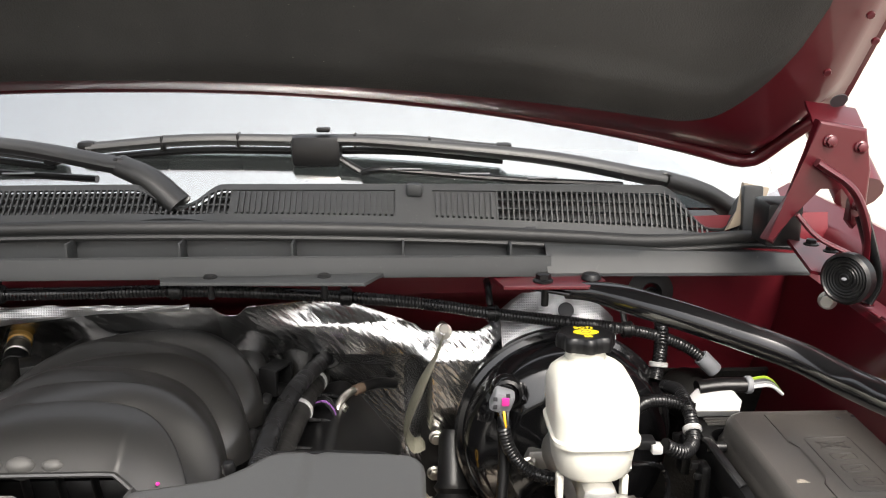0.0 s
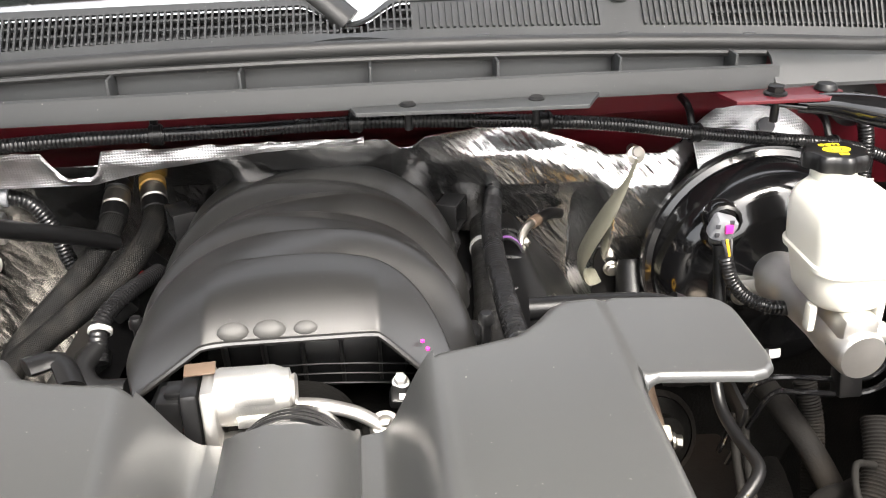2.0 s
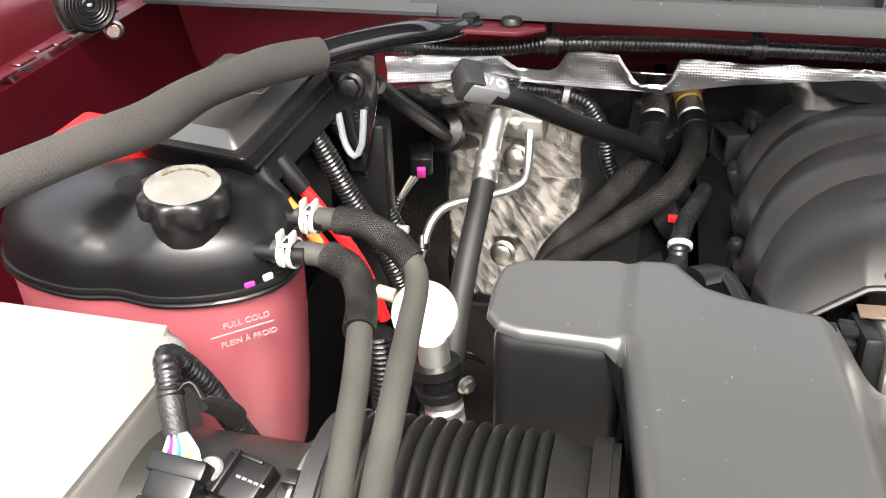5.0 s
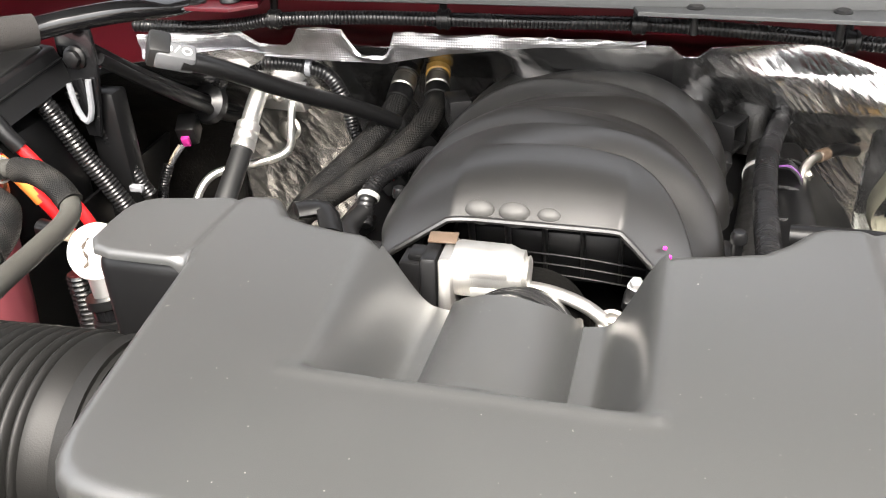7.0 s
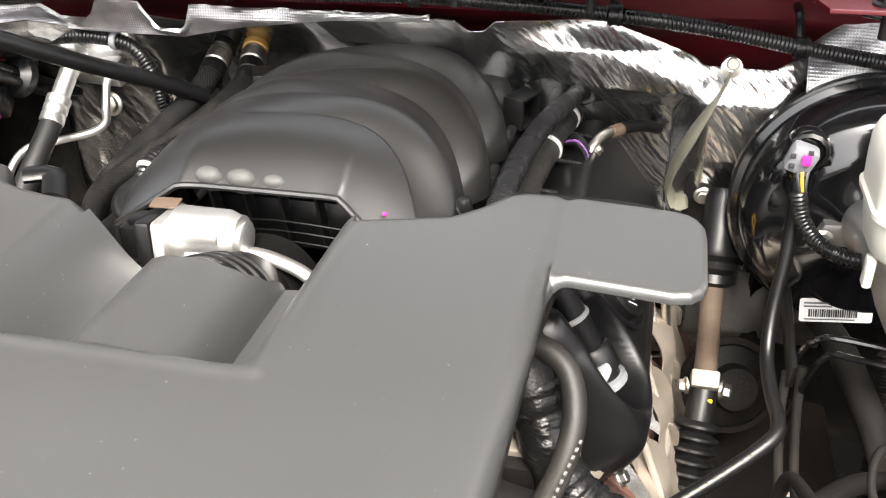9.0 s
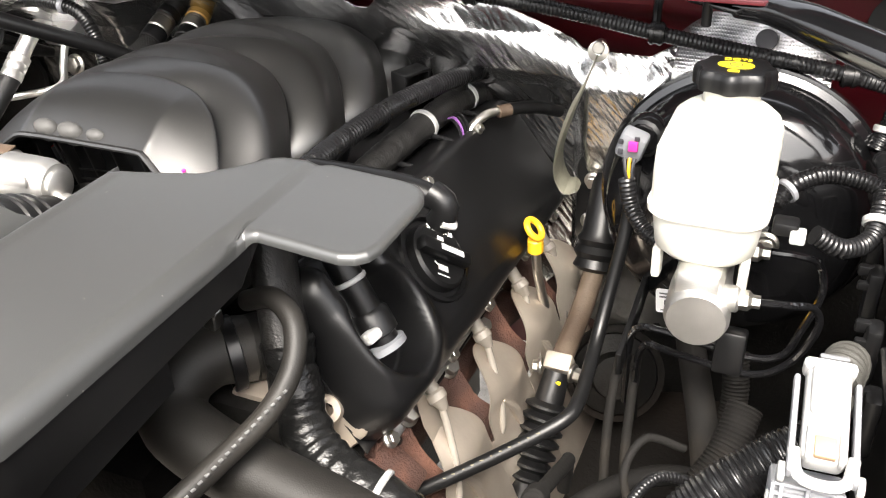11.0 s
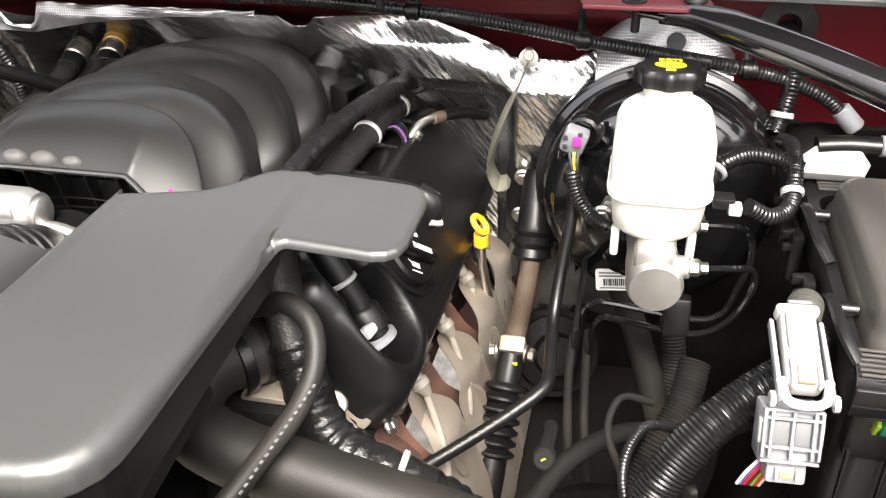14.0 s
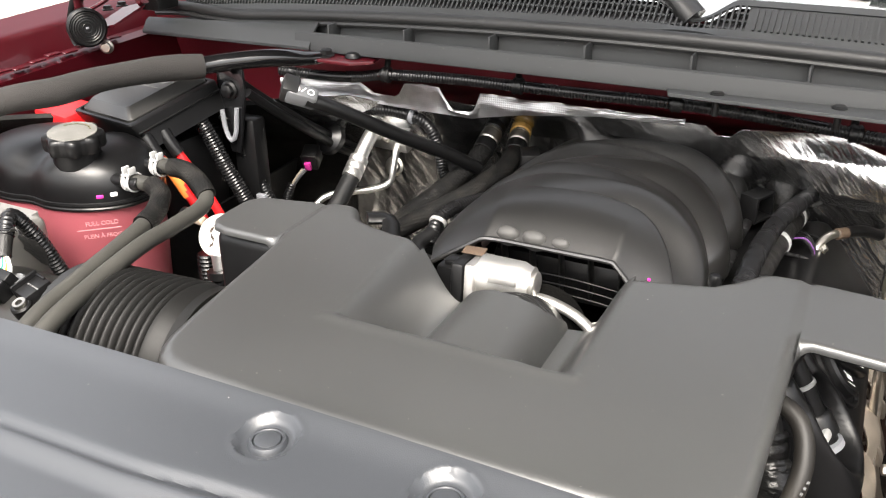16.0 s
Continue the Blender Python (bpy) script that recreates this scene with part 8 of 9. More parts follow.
tank_hose((-0.508, 0.663, 1.260), [(-0.515, 0.663, 1.259), (-0.475, 0.662, 1.261), (-0.447, 0.650, 1.258), (-0.432, 0.625, 1.250), (-0.422, 0.590, 1.246), (-0.408, 0.54, 1.245), (-0.39, 0.46, 1.242), (-0.378, 0.405, 1.237), (-0.372, 0.34, 1.21)],
          [(-0.470, 0.662, 1.2612), (-0.447, 0.650, 1.258), (-0.432, 0.625, 1.250), (-0.424, 0.595, 1.246)])
tank_hose((-0.508, 0.710, 1.263), [(-0.515, 0.711, 1.262), (-0.470, 0.706, 1.268), (-0.440, 0.699, 1.264), (-0.414, 0.688, 1.250), (-0.402, 0.665, 1.244), (-0.392, 0.61, 1.246), (-0.381, 0.545, 1.250), (-0.368, 0.46, 1.244), (-0.357, 0.40, 1.236), (-0.35, 0.34, 1.21)],
          [(-0.478, 0.7065, 1.267), (-0.455, 0.703, 1.2675), (-0.430, 0.696, 1.260), (-0.412, 0.687, 1.249)])

# ---- battery with its cover and cables ----
batt = thing("battery", "car battery under a sloping black plastic cover", "battery", (-0.66, 0.81, 1.1))
part("case", box(0.15, 0.13, 0.20, 0.008, Matrix.Translation((-0.635, 0.835, 1.155))), BLACK, batt)
# Paler than the skirt: the gloss of the top is put into this colour.
bcm = material("battery_cover_sheen", (0.026, 0.0255, 0.0245), 0.33, 0, 0.1, 20, 0.2, 1300, distance=0.0005, spec=0.8)
BM = Matrix.Translation((-0.573, 0.7395, 1.295)) @ pose(0, 0, 0, 11, 0, -9.6) @ Matrix.Translation((-0.0625, 0.074, 0))


def cover_loft(levels, r=0.006):
    """Loft of rounded rectangles given by right, front, back, left and height."""
    bm = bmesh.new()
    rings = []
    for xr, yf, yb, xl, z in levels:
        ring = []
        for cx, cy, a0 in ((xr - r, yb - r, 0), (xl + r, yb - r, 90), (xl + r, yf + r, 180), (xr - r, yf + r, 270)):
            for k in range(4):
                a = radians(a0 + 30 * k)
                ring.append(bm.verts.new(BM @ Vector((cx + r * math.cos(a), cy + r * math.sin(a), z))))
        rings.append(ring)
    for p, q in zip(rings, rings[1:]):
        for i in range(len(p)):
            bm.faces.new((p[i], p[(i + 1) % len(p)], q[(i + 1) % len(p)], q[i]))
    bm.faces.new(rings[0][::-1])
    bm.faces.new(rings[-1])
    return bm


HX, HY = 0.0625, 0.074
cov = part("cover", cover_loft([(HX - 0.012, -HY + 0.010, HY - 0.005, -HX + 0.008, -0.004), (HX - 0.012, -HY + 0.010, HY - 0.005, -HX + 0.008, 0.001), (HX - 0.024, -HY + 0.019, HY - 0.009, -HX + 0.019, 0.0125), (HX - 0.0255, -HY + 0.0205, HY - 0.0105, -HX + 0.0205, 0.0135)]), bcm, batt, "black battery cover, its top sheen put into the colour")
part("cover_skirt", cover_loft([(HX + 0.011, -HY + 0.017, HY, -HX, -0.037), (HX + 0.0095, -HY + 0.015, HY, -HX, -0.0335), (HX + 0.004, -HY + 0.002, HY, -HX, -0.004), (HX + 0.003, -HY + 0.001, HY, -HX, 0.0), (HX, -HY + 0.001, HY - 0.001, -HX + 0.001, 0.0012), (HX - 0.008, -HY + 0.006, HY - 0.004, -HX + 0.004, 0.0005), (HX - 0.010, -HY + 0.008, HY - 0.006, -HX + 0.006, -0.003)]), BLACK, cov)
part("skirt_rail", box(0.0035, 0.140, 0.003, 0.001, BM @ Matrix.Translation((HX + 0.006, 0.002, -0.012)) @ pose(0, 0, 0, 0, 14, 0)), BLACK, cov)
fr = [BM @ Vector((x, y, 0.0138)) for x, y in round_outline(0.066, 0.036, 0.006, 4, 0.004, 0.022)]
part("mark_frame", sweep(bmesh.new(), fr + fr[:1], 0.0006, 6, caps=False), PRINT_GREY, cov)
part("mark_frame", box(0.0008, 0.036, 0.0005, 0, BM @ Matrix.Translation((0.004, 0.022, 0.0137))), PRINT_GREY, cov)
part("mark", prism([(-0.010, -0.006), (0.008, -0.006), (0.010, 0.002), (0.004, 0.003), (0.001, 0.007), (-0.004, 0.003), (-0.010, 0.003)], 0.0136, 0.0139, 0, BM @ Matrix.Translation((-0.012, 0.020, 0))), PRINT_GREY, cov)
part("mark", prism([(-0.008, -0.007), (0.007, -0.008), (0.010, 0.004), (-0.005, 0.007)], 0.0136, 0.0139, 0, BM @ Matrix.Translation((0.020, 0.024, 0))), PRINT_GREY, cov)
part("red_terminal_cover", box(0.080, 0.055, 0.055, 0.006, Matrix.Translation((-0.742, 0.792, 1.262)) @ pose(0, 0, 0, 8, 0, -9.6)), REDPLASTIC, batt, "bright red terminal cover")
for k, (a, b, c) in enumerate((((-0.552, 0.785, 1.262), (-0.528, 0.792, 1.222), (-0.498, 0.80, 1.165)), ((-0.560, 0.760, 1.262), (-0.536, 0.766, 1.225), (-0.506, 0.775, 1.170)))):
    w = thing("battery_cable", "red battery cable with a black end sleeve", "battery cable", a, "battery cables")
    part("cable", tube([a, b, c, Vector(c) + Vector((0.02, 0.0, -0.06))], 0.0064, 12), REDPLASTIC, w)
    part("sleeve", tube([Vector(a) + Vector((-0.01, 0, 0.016)), a, Vector(a).lerp(Vector(b), 0.35)], 0.0088, 12), BLACK, w)
    if k:
        part("orange_band", tube([Vector(a).lerp(Vector(b), 0.4), Vector(b), Vector(b).lerp(Vector(c), 0.5)], 0.0068, 12), ORANGE, w, "orange tape")
lc = thing("left_conduit", "black corrugated conduits beside the battery", "wiring conduit", (-0.53, 0.86, 1.2))
part("conduit", ribbed([(-0.560, 0.845, 1.285), (-0.548, 0.852, 1.258), (-0.528, 0.858, 1.21), (-0.508, 0.865, 1.165), (-0.490, 0.87, 1.12), (-0.47, 0.87, 1.05)], 0.0115, 0.0045, 0.12, 14), CONDUIT, lc)
part("conduit", ribbed([(-0.545, 0.885, 1.275), (-0.528, 0.895, 1.235), (-0.512, 0.90, 1.19), (-0.49, 0.905, 1.14)], 0.009, 0.0045, 0.12, 14), CONDUIT, lc)
part("conduit", ribbed([(-0.455, 0.72, 1.15), (-0.452, 0.715, 1.08), (-0.45, 0.71, 1.0)], 0.014, 0.0055, 0.12, 14), CONDUIT, lc)
part("tie", box(0.016, 0.008, 0.008, 0.002, Matrix.Translation((-0.478, 0.868, 1.168))), GREY_PART, lc, "grey clip")

# ---- left brace with foam sleeve and its bracket ----
lb = thing("tower_brace", "gloss black tubular brace with a grey foam sleeve", "brace bar", (-0.5, 0.9, 1.35), "tower braces")
part("bar", tube([(-0.432, 0.985, 1.345), (-0.448, 0.962, 1.346), (-0.478, 0.920, 1.353), (-0.515, 0.882, 1.353), (-0.546, 0.848, 1.351), (-0.576, 0.795, 1.355), (-0.597, 0.730, 1.357), (-0.606, 0.668, 1.356), (-0.628, 0.620, 1.356), (-0.70, 0.53, 1.34)], lambda s: 0.0085 + 0.0037 * smooth01(0.0, 0.07, s), 18, 0.006), GLOSS, lb)
part("foam_sleeve", tube([(-0.542, 0.853, 1.3505), (-0.560, 0.826, 1.353), (-0.576, 0.795, 1.355), (-0.597, 0.730, 1.357), (-0.606, 0.668, 1.356), (-0.628, 0.620, 1.356), (-0.69, 0.54, 1.342)], lambda s: 0.0162 + 0.0008 * math.sin(40 * s), 20, 0.006), FOAM, lb, "dark grey foam sleeve")
part("flat_end", box(0.05, 0.024, 0.005, 0.002, Matrix.Translation((-0.432, 0.988, 1.343)) @ pose(0, 0, 0, 0, 0, 55)), GLOSS, lb)
bk = part("bracket", prism([(-0.024, 0.035), (0.024, 0.035), (0.026, 0.0), (0.016, -0.05), (0.008, -0.085), (-0.008, -0.085), (-0.016, -0.05), (-0.026, 0.0)], -0.002, 0.002, 0.001, Matrix.Translation((-0.524, 0.884, 1.308)) @ pose(0, 0, 0, 88, 0, -6)), GLOSS, lb, "pressed black bracket")
part("bracket_loop", tube([(-0.538, 0.876, 1.285), (-0.533, 0.874, 1.255), (-0.524, 0.873, 1.243), (-0.516, 0.874, 1.255), (-0.512, 0.876, 1.290)], 0.0035, 8), GREY_PART, bk)
part("bolt", hexhead((-0.524, 0.880, 1.313), (0.05, -1, 0.05), 0.0095, 0.010), SATIN, bk)
part("post", box(0.040, 0.030, 0.22, 0.006, Matrix.Translation((-0.518, 0.905, 1.16))), SATIN, lb)

# ---- heater hoses ----
def heater(pts, tip, tip_mat, r=0.0142):
    h = thing("braided_hose", "thick braided heater hose with a crimped fitting", "heater hose", pts[0], "braided heater hoses")
    part("hose", tube(pts, r, 18, 0.005), BRAID, h)
    a, b = Vector(pts[0]), Vector(pts[1])
    w = (a - b).normalized()
    part("crimp", lathe([(r, -0.012), (r * 1.12, -0.010), (r * 1.12, 0.004), (r * 1.0, 0.008), (r * 1.06, 0.010), (r * 0.95, 0.016)], 24, None, axis(a, w)), STEEL, h, "bright crimped ferrule")
    part("band", lathe([(r * 1.02, 0), (r * 1.13, 0.001), (r * 1.13, 0.018), (r * 1.02, 0.019)], 24, None, axis(a - 0.032 * w, w)), BLACK, h)
    part("tip", lathe([(r * 0.8, 0), (r * 1.15, 0.004), (r * 1.15, 0.014), (r * 1.0, 0.017), (r * 1.12, 0.020), (r * 1.12, 0.032), (r * 0.6, 0.036), (r * 0.6, 0.06)], 24, None, axis(a + 0.010 * w, w)), tip_mat, h, tip)
    return h


heater([(-0.243, 1.132, 1.208), (-0.243, 1.10, 1.193), (-0.256, 1.055, 1.172), (-0.285, 1.015, 1.145), (-0.318, 0.992, 1.116), (-0.342, 0.975, 1.085), (-0.355, 0.955, 1.03), (-0.36, 0.93, 0.95)], "black quick connector", BLACK)
heater([(-0.203, 1.148, 1.205), (-0.196, 1.115, 1.193), (-0.198, 1.07, 1.182), (-0.218, 1.015, 1.168), (-0.258, 0.978, 1.145), (-0.300, 0.962, 1.118), (-0.335, 0.952, 1.088), (-0.352, 0.935, 1.03), (-0.36, 0.91, 0.95)], "amber plastic quick connector", AMBER)
small = thing("bypass_hose", "small black corrugated hose with a white tie", "hose", (-0.2, 0.9, 1.17))
part("hose", ribbed([(-0.205, 0.855, 1.155), (-0.207, 0.885, 1.178), (-0.200, 0.93, 1.180), (-0.190, 0.98, 1.172), (-0.182, 1.03, 1.160)], 0.0095, 0.005, 0.10, 14), CONDUIT, small)
part("tie", lathe([(0.010, 0), (0.0118, 0.001), (0.0118, 0.005), (0.010, 0.006)], 18, None, axis((-0.206, 0.878, 1.174), (0, 0.8, 0.5))), WHITE_PART, small, "white tie")
part("elbow", tube([(-0.207, 0.865, 1.165), (-0.215, 0.84, 1.158), (-0.20, 0.82, 1.15), (-0.17, 0.815, 1.15)], 0.0105, 12), BLACK, small)
for k, q in enumerate(((-0.225, 0.895, 1.135), (-0.215, 0.985, 1.145), (-0.21, 1.06, 1.14))):
    inj = thing("injector_plug", "black injector connector with a red lock", "connector", q, "injector connectors")
    part("body", box(0.030, 0.026, 0.026, 0.004, Matrix.Translation(q) @ pose(0, 0, 0, 0, -35, 10)), BLACK, inj)
    part("lock", box(0.010, 0.007, 0.007, 0.001, Matrix.Translation(Vector(q) + Vector((0.002, -0.014, 0.010)))), REDPLASTIC, inj, "red lock tab")
lvc = Matrix.Translation((-0.268, 0.955, 1.075)) @ pose(0, 0, 0, -3.5, 0, 0) @ pose(0, 0, 0, 0, -45, 0)
solo("valve_cover", prism(round_outline(0.125, 0.50, 0.02, 4), -0.025, 0.018, 0.012, lvc, segs=3), SATIN, "plain satin black valve cover under the hoses", "valve cover")

# ---- air conditioning lines ----
ac = thing("ac_lines", "bare aluminium air conditioning lines and block", "air conditioning line", (-0.41, 1.05, 1.18))
part("block", box(0.070, 0.028, 0.032, 0.004, Matrix.Translation((-0.402, 1.108, 1.192)) @ pose(0, 0, 0, 20, 0, -6)), ALU, ac)
part("bolt", hexhead((-0.402, 1.094, 1.197), (0, -1, 0.4), 0.007, 0.008), STEEL, ac)
part("large_pipe", tube([(-0.420, 1.100, 1.200), (-0.421, 1.080, 1.205), (-0.423, 1.060, 1.190), (-0.424, 1.040, 1.172)], 0.0115, 16, 0.004), ALU, ac)
bm = lathe([(0.0125, 0), (0.015, 0.002), (0.015, 0.010), (0.0135, 0.012), (0.015, 0.014), (0.015, 0.022), (0.0135, 0.024), (0.015, 0.026), (0.015, 0.036), (0.0125, 0.038)], 24, None, axis((-0.424, 1.045, 1.177), (-0.02, -0.70, -0.62)))
part("crimp", bm, ALU, ac)
part("rubber_hose", tube([(-0.424, 1.022, 1.156), (-0.426, 0.97, 1.118), (-0.426, 0.90, 1.07), (-0.42, 0.83, 1.03), (-0.41, 0.76, 1.0)], 0.0135, 16), RUBBER, ac, "black rubber hose")
part("thin_pipe", tube([(-0.386, 1.100, 1.188), (-0.384, 1.088, 1.180), (-0.383, 1.075, 1.155), (-0.386, 1.070, 1.134), (-0.402, 1.060, 1.124), (-0.440, 1.040, 1.118), (-0.470, 1.022, 1.114), (-0.485, 1.005, 1.100), (-0.492, 0.98, 1.07), (-0.50, 0.94, 1.02)], 0.0052, 12, 0.004), ALU, ac)
part("nut", cyl((-0.492, 0.985, 1.072), (-0.1, 0.4, 0.5), 0.009, 0.018), SATIN, ac)
dry = thing("ac_service_can", "aluminium drier can with a stained white round end", "drier can", (-0.405, 0.69, 1.17))
DM = axis((-0.405, 0.690, 1.198), (0.12, -0.80, 0.58))
part("end_cap", lathe([(0.024, -0.02), (0.0265, -0.016), (0.0275, -0.004), (0.026, 0.0), (0, 0.001)], 40, None, DM), material("stained_white_metal", (0.80, 0.78, 0.72), 0.35, 0.2, 0.05, 60, 0.15, 200, second=(0.78, 0.77, 0.72), spots=0.0), dry)
part("stain", grid(10, 4, lambda u, v: DM @ Vector((-0.007 + 0.003 * math.sin(7 * u) + (0.0025 + 0.002 * math.sin(19 * u)) * (v - 0.5), -0.016 + 0.028 * u, 0.0014))), BROWN, dry, "brown dried stain")
dn = Vector((0.15, -0.12, -0.98))
part("neck", cyl((-0.398, 0.684, 1.180), dn, 0.013, 0.03), ALU, dry)
part("clamp_upper", lathe([(0.013, 0), (0.0205, 0.001), (0.0205, 0.010), (0.013, 0.011)], 28, None, axis((-0.394, 0.680, 1.160), dn)), BLACK, dry)
part("sleeve", cyl((-0.392, 0.679, 1.152), dn, 0.018, 0.016), GLOSS, dry)
part("clamp_lower", lathe([(0.013, 0), (0.0205, 0.001), (0.0205, 0.008), (0.013, 0.009)], 28, None, axis((-0.390, 0.677, 1.138), dn)), BLACK, dry)
prof = [(0.0125, 0)]
for k in range(5):
    prof += [(0.0165, 0.002 + 0.011 * k), (0.0165, 0.008 + 0.011 * k), (0.0135, 0.011 + 0.011 * k)]
part("crimp", lathe(prof + [(0.011, 0.06), (0.011, 0.12)], 28, None, axis((-0.388, 0.676, 1.130), dn)), ALU, dry)
part("side_port", cyl((-0.432, 0.700, 1.205), (-1, 0.1, 0.1), 0.006, 0.016), BEIGE, dry)
part("side_plug", cyl((-0.448, 0.702, 1.207), (-1, 0.1, 0.1), 0.0085, 0.022), BLACK, dry)
part("clamp_bolt", hexhead((-0.366, 0.668, 1.150), (0.7, -0.6, 0), 0.006, 0.006), STEEL, dry)

# ---- vacuum line with grey connector, tubes and grommet ----
vac = thing("vapour_line", "black rigid vapour line with a grey quick connector", "vapour line", (-0.39, 0.86, 1.32))
part("line", tube([(-0.385, 0.862, 1.322), (-0.362, 0.885, 1.308), (-0.315, 0.95, 1.262), (-0.262, 1.030, 1.210), (-0.235, 1.07, 1.18)], 0.0098, 14), BLACK, vac)
gm = Matrix.Translation((-0.391, 0.861, 1.326)) @ pose(0, 0, 0, 30, 20, 35)
gc = part("connector", box(0.040, 0.022, 0.022, 0.004, gm), GREY_DULL, vac, "grey quick connector")
part("connector_body", box(0.022, 0.030, 0.026, 0.004, gm @ Matrix.Translation((-0.016, 0.006, 0.0))), RUBBER, gc)
part("mark", lathe([(0.005, 0), (0.005, 0.0006), (0.0032, 0.0006), (0.0032, 0)], 20, None, gm @ Matrix.Translation((-0.009, -0.0012, 0.0112))), PRINT, gc)
part("mark", lathe([(0.005, 0), (0.005, 0.0006), (0.0032, 0.0006), (0.0032, 0)], 20, None, gm @ Matrix.Translation((0.010, -0.0012, 0.0112))), PRINT, gc)
part("mark", box(0.010, 0.0016, 0.0006, 0, gm @ Matrix.Translation((0.0005, 0, 0.0113)) @ pose(0, 0, 0, 0, 0, 60)), PRINT, gc)
pt = thing("vacuum_tubes", "pair of black plastic tubes running to a grommet", "tubes", (-0.49, 0.97, 1.26))
for d in (0.0, 0.014):
    part("tube", tube([(-0.512 + d, 0.885, 1.325 - d), (-0.500 + d, 0.94, 1.28 - d), (-0.485 + d * 0.8, 1.02, 1.222 - d), (-0.475 + d * 0.5, 1.075, 1.185 - d), (-0.46, 1.13, 1.15)], 0.0068, 12), SATIN, pt)
part("grommet", lathe([(0.012, -0.012), (0.024, -0.006), (0.027, 0.002), (0.024, 0.006), (0.014, 0.008)], 28, None, axis((-0.479, 1.050, 1.198), (0.1, 0.8, -0.5))), SATIN, pt)
mp = thing("sensor_plug", "black connector with a magenta lock and coloured wires", "connector", (-0.502, 1.018, 1.165))
part("body", box(0.026, 0.030, 0.030, 0.004, Matrix.Translation((-0.500, 1.025, 1.172)) @ pose(0, 0, 0, 25, 0, 15)), BLACK, mp)
part("lock", box(0.010, 0.006, 0.014, 0.001, Matrix.Translation((-0.496, 1.008, 1.163)) @ pose(0, 0, 0, 25, 0, 15)), MAGENTA, mp, "magenta lock")
for k, c in enumerate((BEIGE, PRINT_GREY, PRINT_DARK)):
    part("wire", tube([(-0.508 + 0.004 * k, 1.010, 1.156), (-0.514 + 0.003 * k, 1.002, 1.146), (-0.522 + 0.002 * k, 0.995, 1.130)], 0.0018, 6), c, mp)
part("conduit", ribbed([(-0.520, 0.996, 1.134), (-0.528, 0.985, 1.105), (-0.518, 0.96, 1.08), (-0.495, 0.94, 1.06), (-0.47, 0.93, 1.05)], 0.007, 0.004, 0.12, 10), CONDUIT, mp)
hc = thing("heater_loom", "black corrugated loom arching over the block", "wiring conduit", (-0.36, 1.08, 1.24))
part("conduit", ribbed([(-0.478, 1.07, 1.20), (-0.455, 1.06, 1.235), (-0.41, 1.06, 1.250), (-0.36, 1.065, 1.250), (-0.320, 1.068, 1.238), (-0.298, 1.066, 1.205), (-0.288, 1.06, 1.17), (-0.27, 1.05, 1.14)], 0.0095, 0.0045, 0.12, 12), CONDUIT, hc)
part("tie", lathe([(0.010, 0), (0.0118, 0.001), (0.0118, 0.007), (0.010, 0.008)], 16, None, axis((-0.345, 1.066, 1.248), (1, 0.05, -0.15))), GREY_PART, hc, "grey tie")
solo("shield_bolt", hexhead((-0.424, 1.140, 0.985), (0, -1, 0.3), 0.013, 0.010), STEEL, "flanged steel bolt through the foil shield", "bolt", "shield bolts")
solo("shield_bolt", hexhead((-0.405, 1.118, 1.140), (0, -1, 0.3), 0.012, 0.010), STEEL, "flanged steel bolt through the foil shield", "bolt", "shield bolts")
for q in ((-0.52, 0.66, 1.02), (-0.63, 0.92, 1.10)):
    solo("fender_bolt", hexhead(q, (0.2, -0.6, 0.8), 0.011, 0.012), STEEL, "flanged steel bolt on the inner wing", "bolt", "wing bolts")
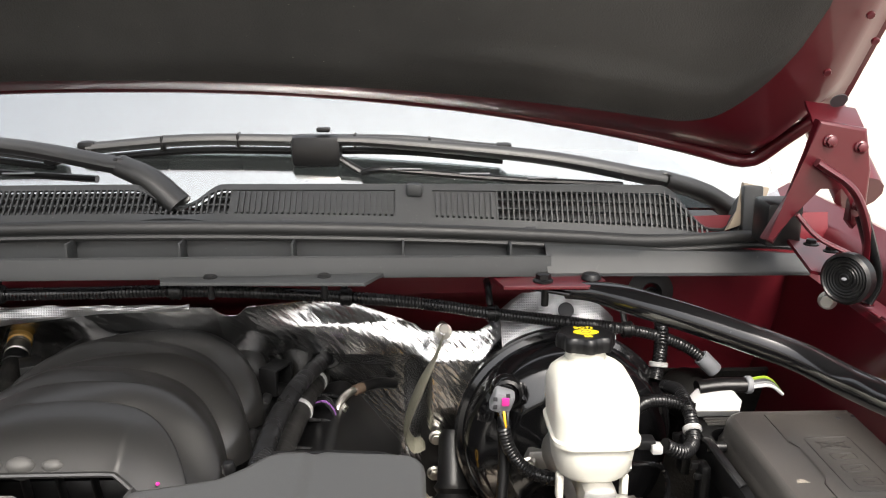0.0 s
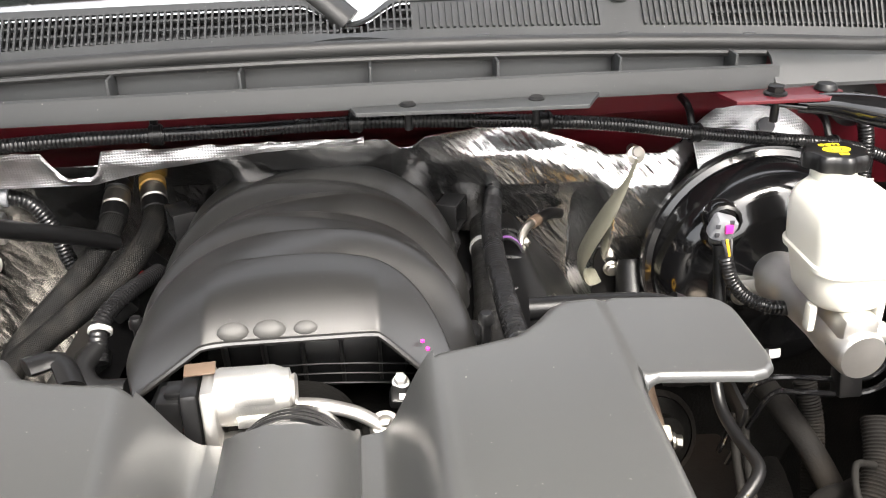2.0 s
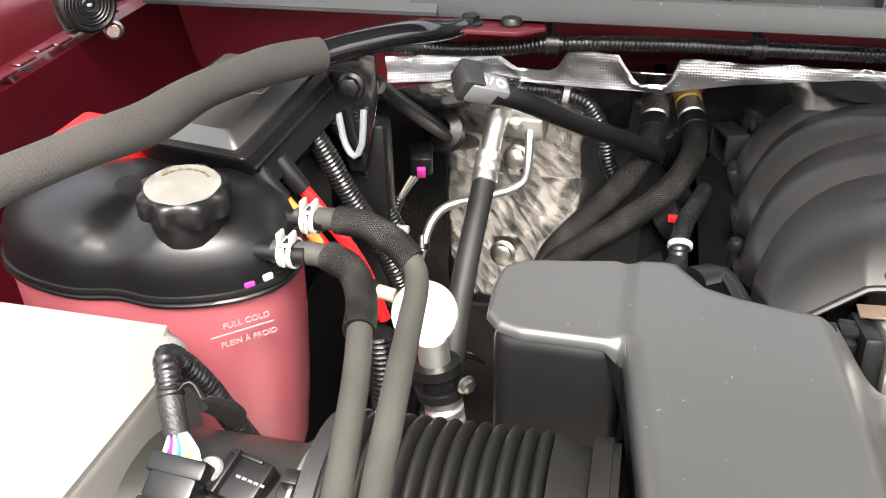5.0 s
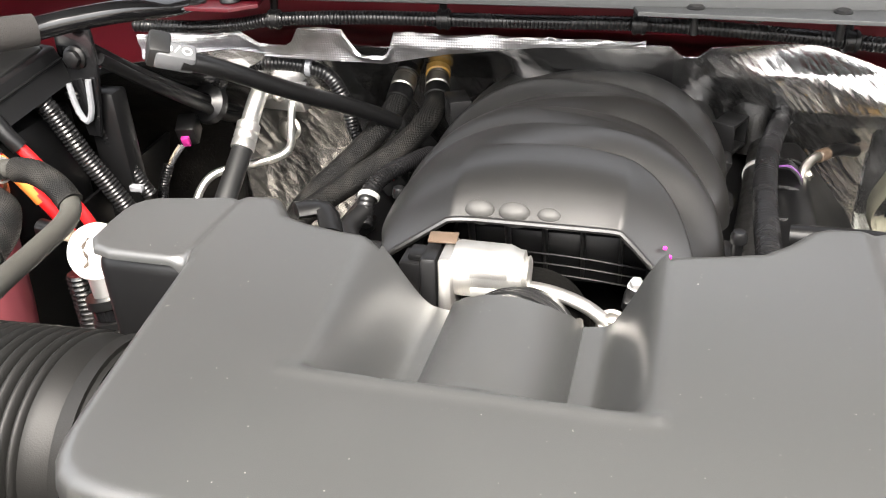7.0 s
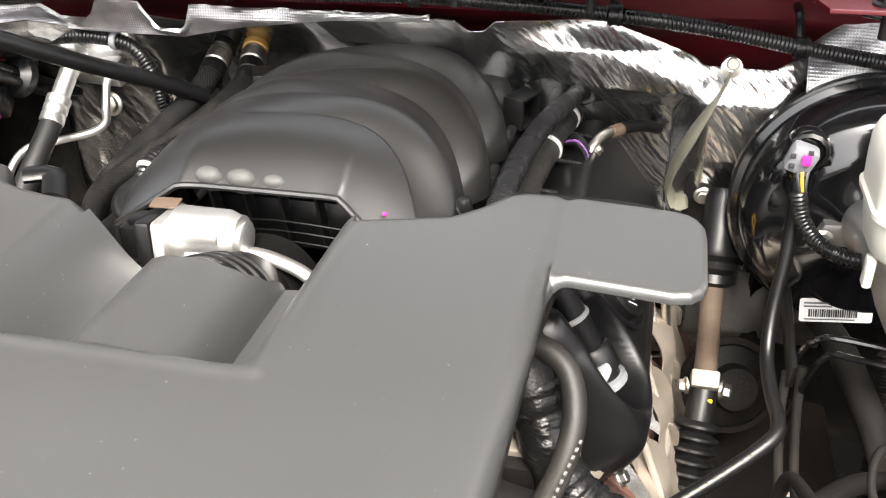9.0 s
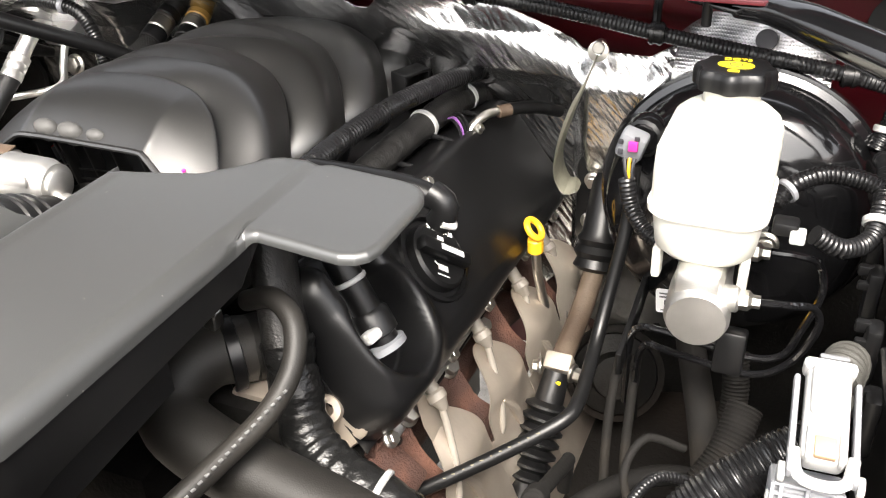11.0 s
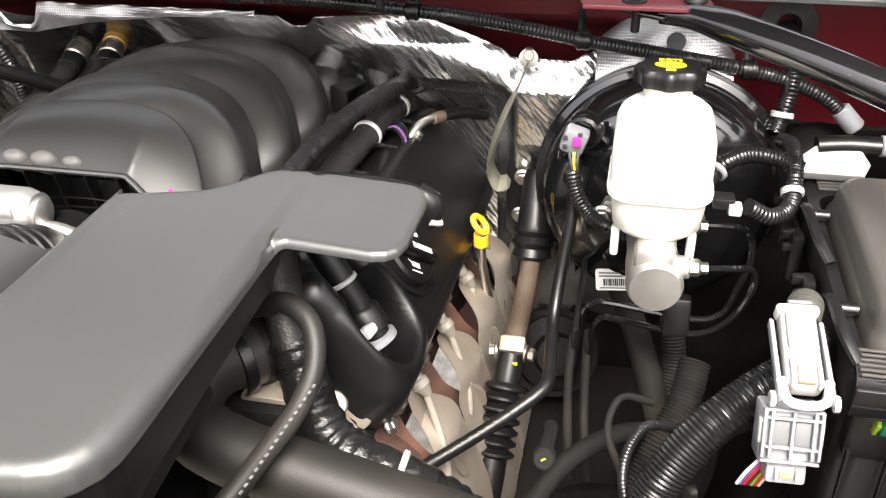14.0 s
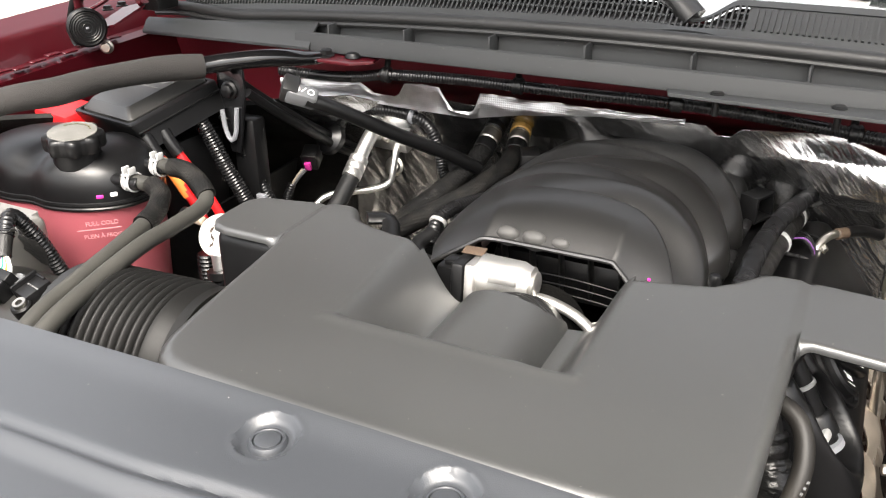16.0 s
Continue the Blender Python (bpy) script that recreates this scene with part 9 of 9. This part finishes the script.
for k in range(8):
    r = random.Random(50 + k)
    q = [(-0.40 - 0.02 * k, 0.72 + 0.04 * k, 0.95 + 0.06 * r.random())]
    for j in range(3):
        q.append((q[-1][0] + 0.05 * (r.random() - 0.5), q[-1][1] + 0.08 * (r.random() - 0.3), q[-1][2] + 0.08 * (r.random() - 0.55)))
    solo("lower_cable", tube(q, 0.005 + 0.006 * r.random(), 10, 0.01), (CONDUIT, SATIN, TAPE)[k % 3], "dusty black cable low in the engine bay", "cable", "lower cables")
solo("inner_wing_panel", thicken(grid(10, 10, lambda u, v: (-0.56 - 0.03 * math.sin(4 * v) - 0.02 * u, 0.70 + 0.36 * u, 0.70 + 0.45 * v)), 0.004), SATIN, "black painted inner wing panel beside the battery", "panel")


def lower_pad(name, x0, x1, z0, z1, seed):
    """Dark sheet hung on the lower firewall: quilted insulation to the right, added elsewhere."""
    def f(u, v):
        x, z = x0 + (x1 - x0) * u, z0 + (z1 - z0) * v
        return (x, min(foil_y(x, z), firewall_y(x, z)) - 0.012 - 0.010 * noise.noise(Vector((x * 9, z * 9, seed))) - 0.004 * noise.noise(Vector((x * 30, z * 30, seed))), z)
    return solo(name, thicken(grid(40, 40, f), 0.008), INSUL, "dark dusty mat that covers the red firewall low down", "insulation mat")


# Added sheet that blocks the view of the bright gravel below.
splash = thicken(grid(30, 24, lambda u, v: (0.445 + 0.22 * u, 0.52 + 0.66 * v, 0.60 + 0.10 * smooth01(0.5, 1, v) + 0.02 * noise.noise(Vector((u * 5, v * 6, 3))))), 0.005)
solo("floor_blocker", splash, INSUL, "dark dusty sheet added to hide the pale ground", "splash shield")
lower_pad("dark_mat", 0.44, 0.88, 0.30, 1.165, 3)
lower_pad("dark_mat", -0.88, -0.20, 0.25, 0.90, 7)
# Added sheet: darkens the firewall beside the battery where red would show.
lower_pad("dark_mat", -0.88, -0.50, 0.88, 1.285, 9)
# Dark sheets added over the red inner wings.
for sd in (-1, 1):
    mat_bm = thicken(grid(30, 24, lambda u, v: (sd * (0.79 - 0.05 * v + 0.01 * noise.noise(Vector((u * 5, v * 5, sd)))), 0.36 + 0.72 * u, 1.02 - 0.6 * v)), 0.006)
    solo("wing_liner", mat_bm, INSUL, "dark dusty sheet added on the inner wing", "wing liner")
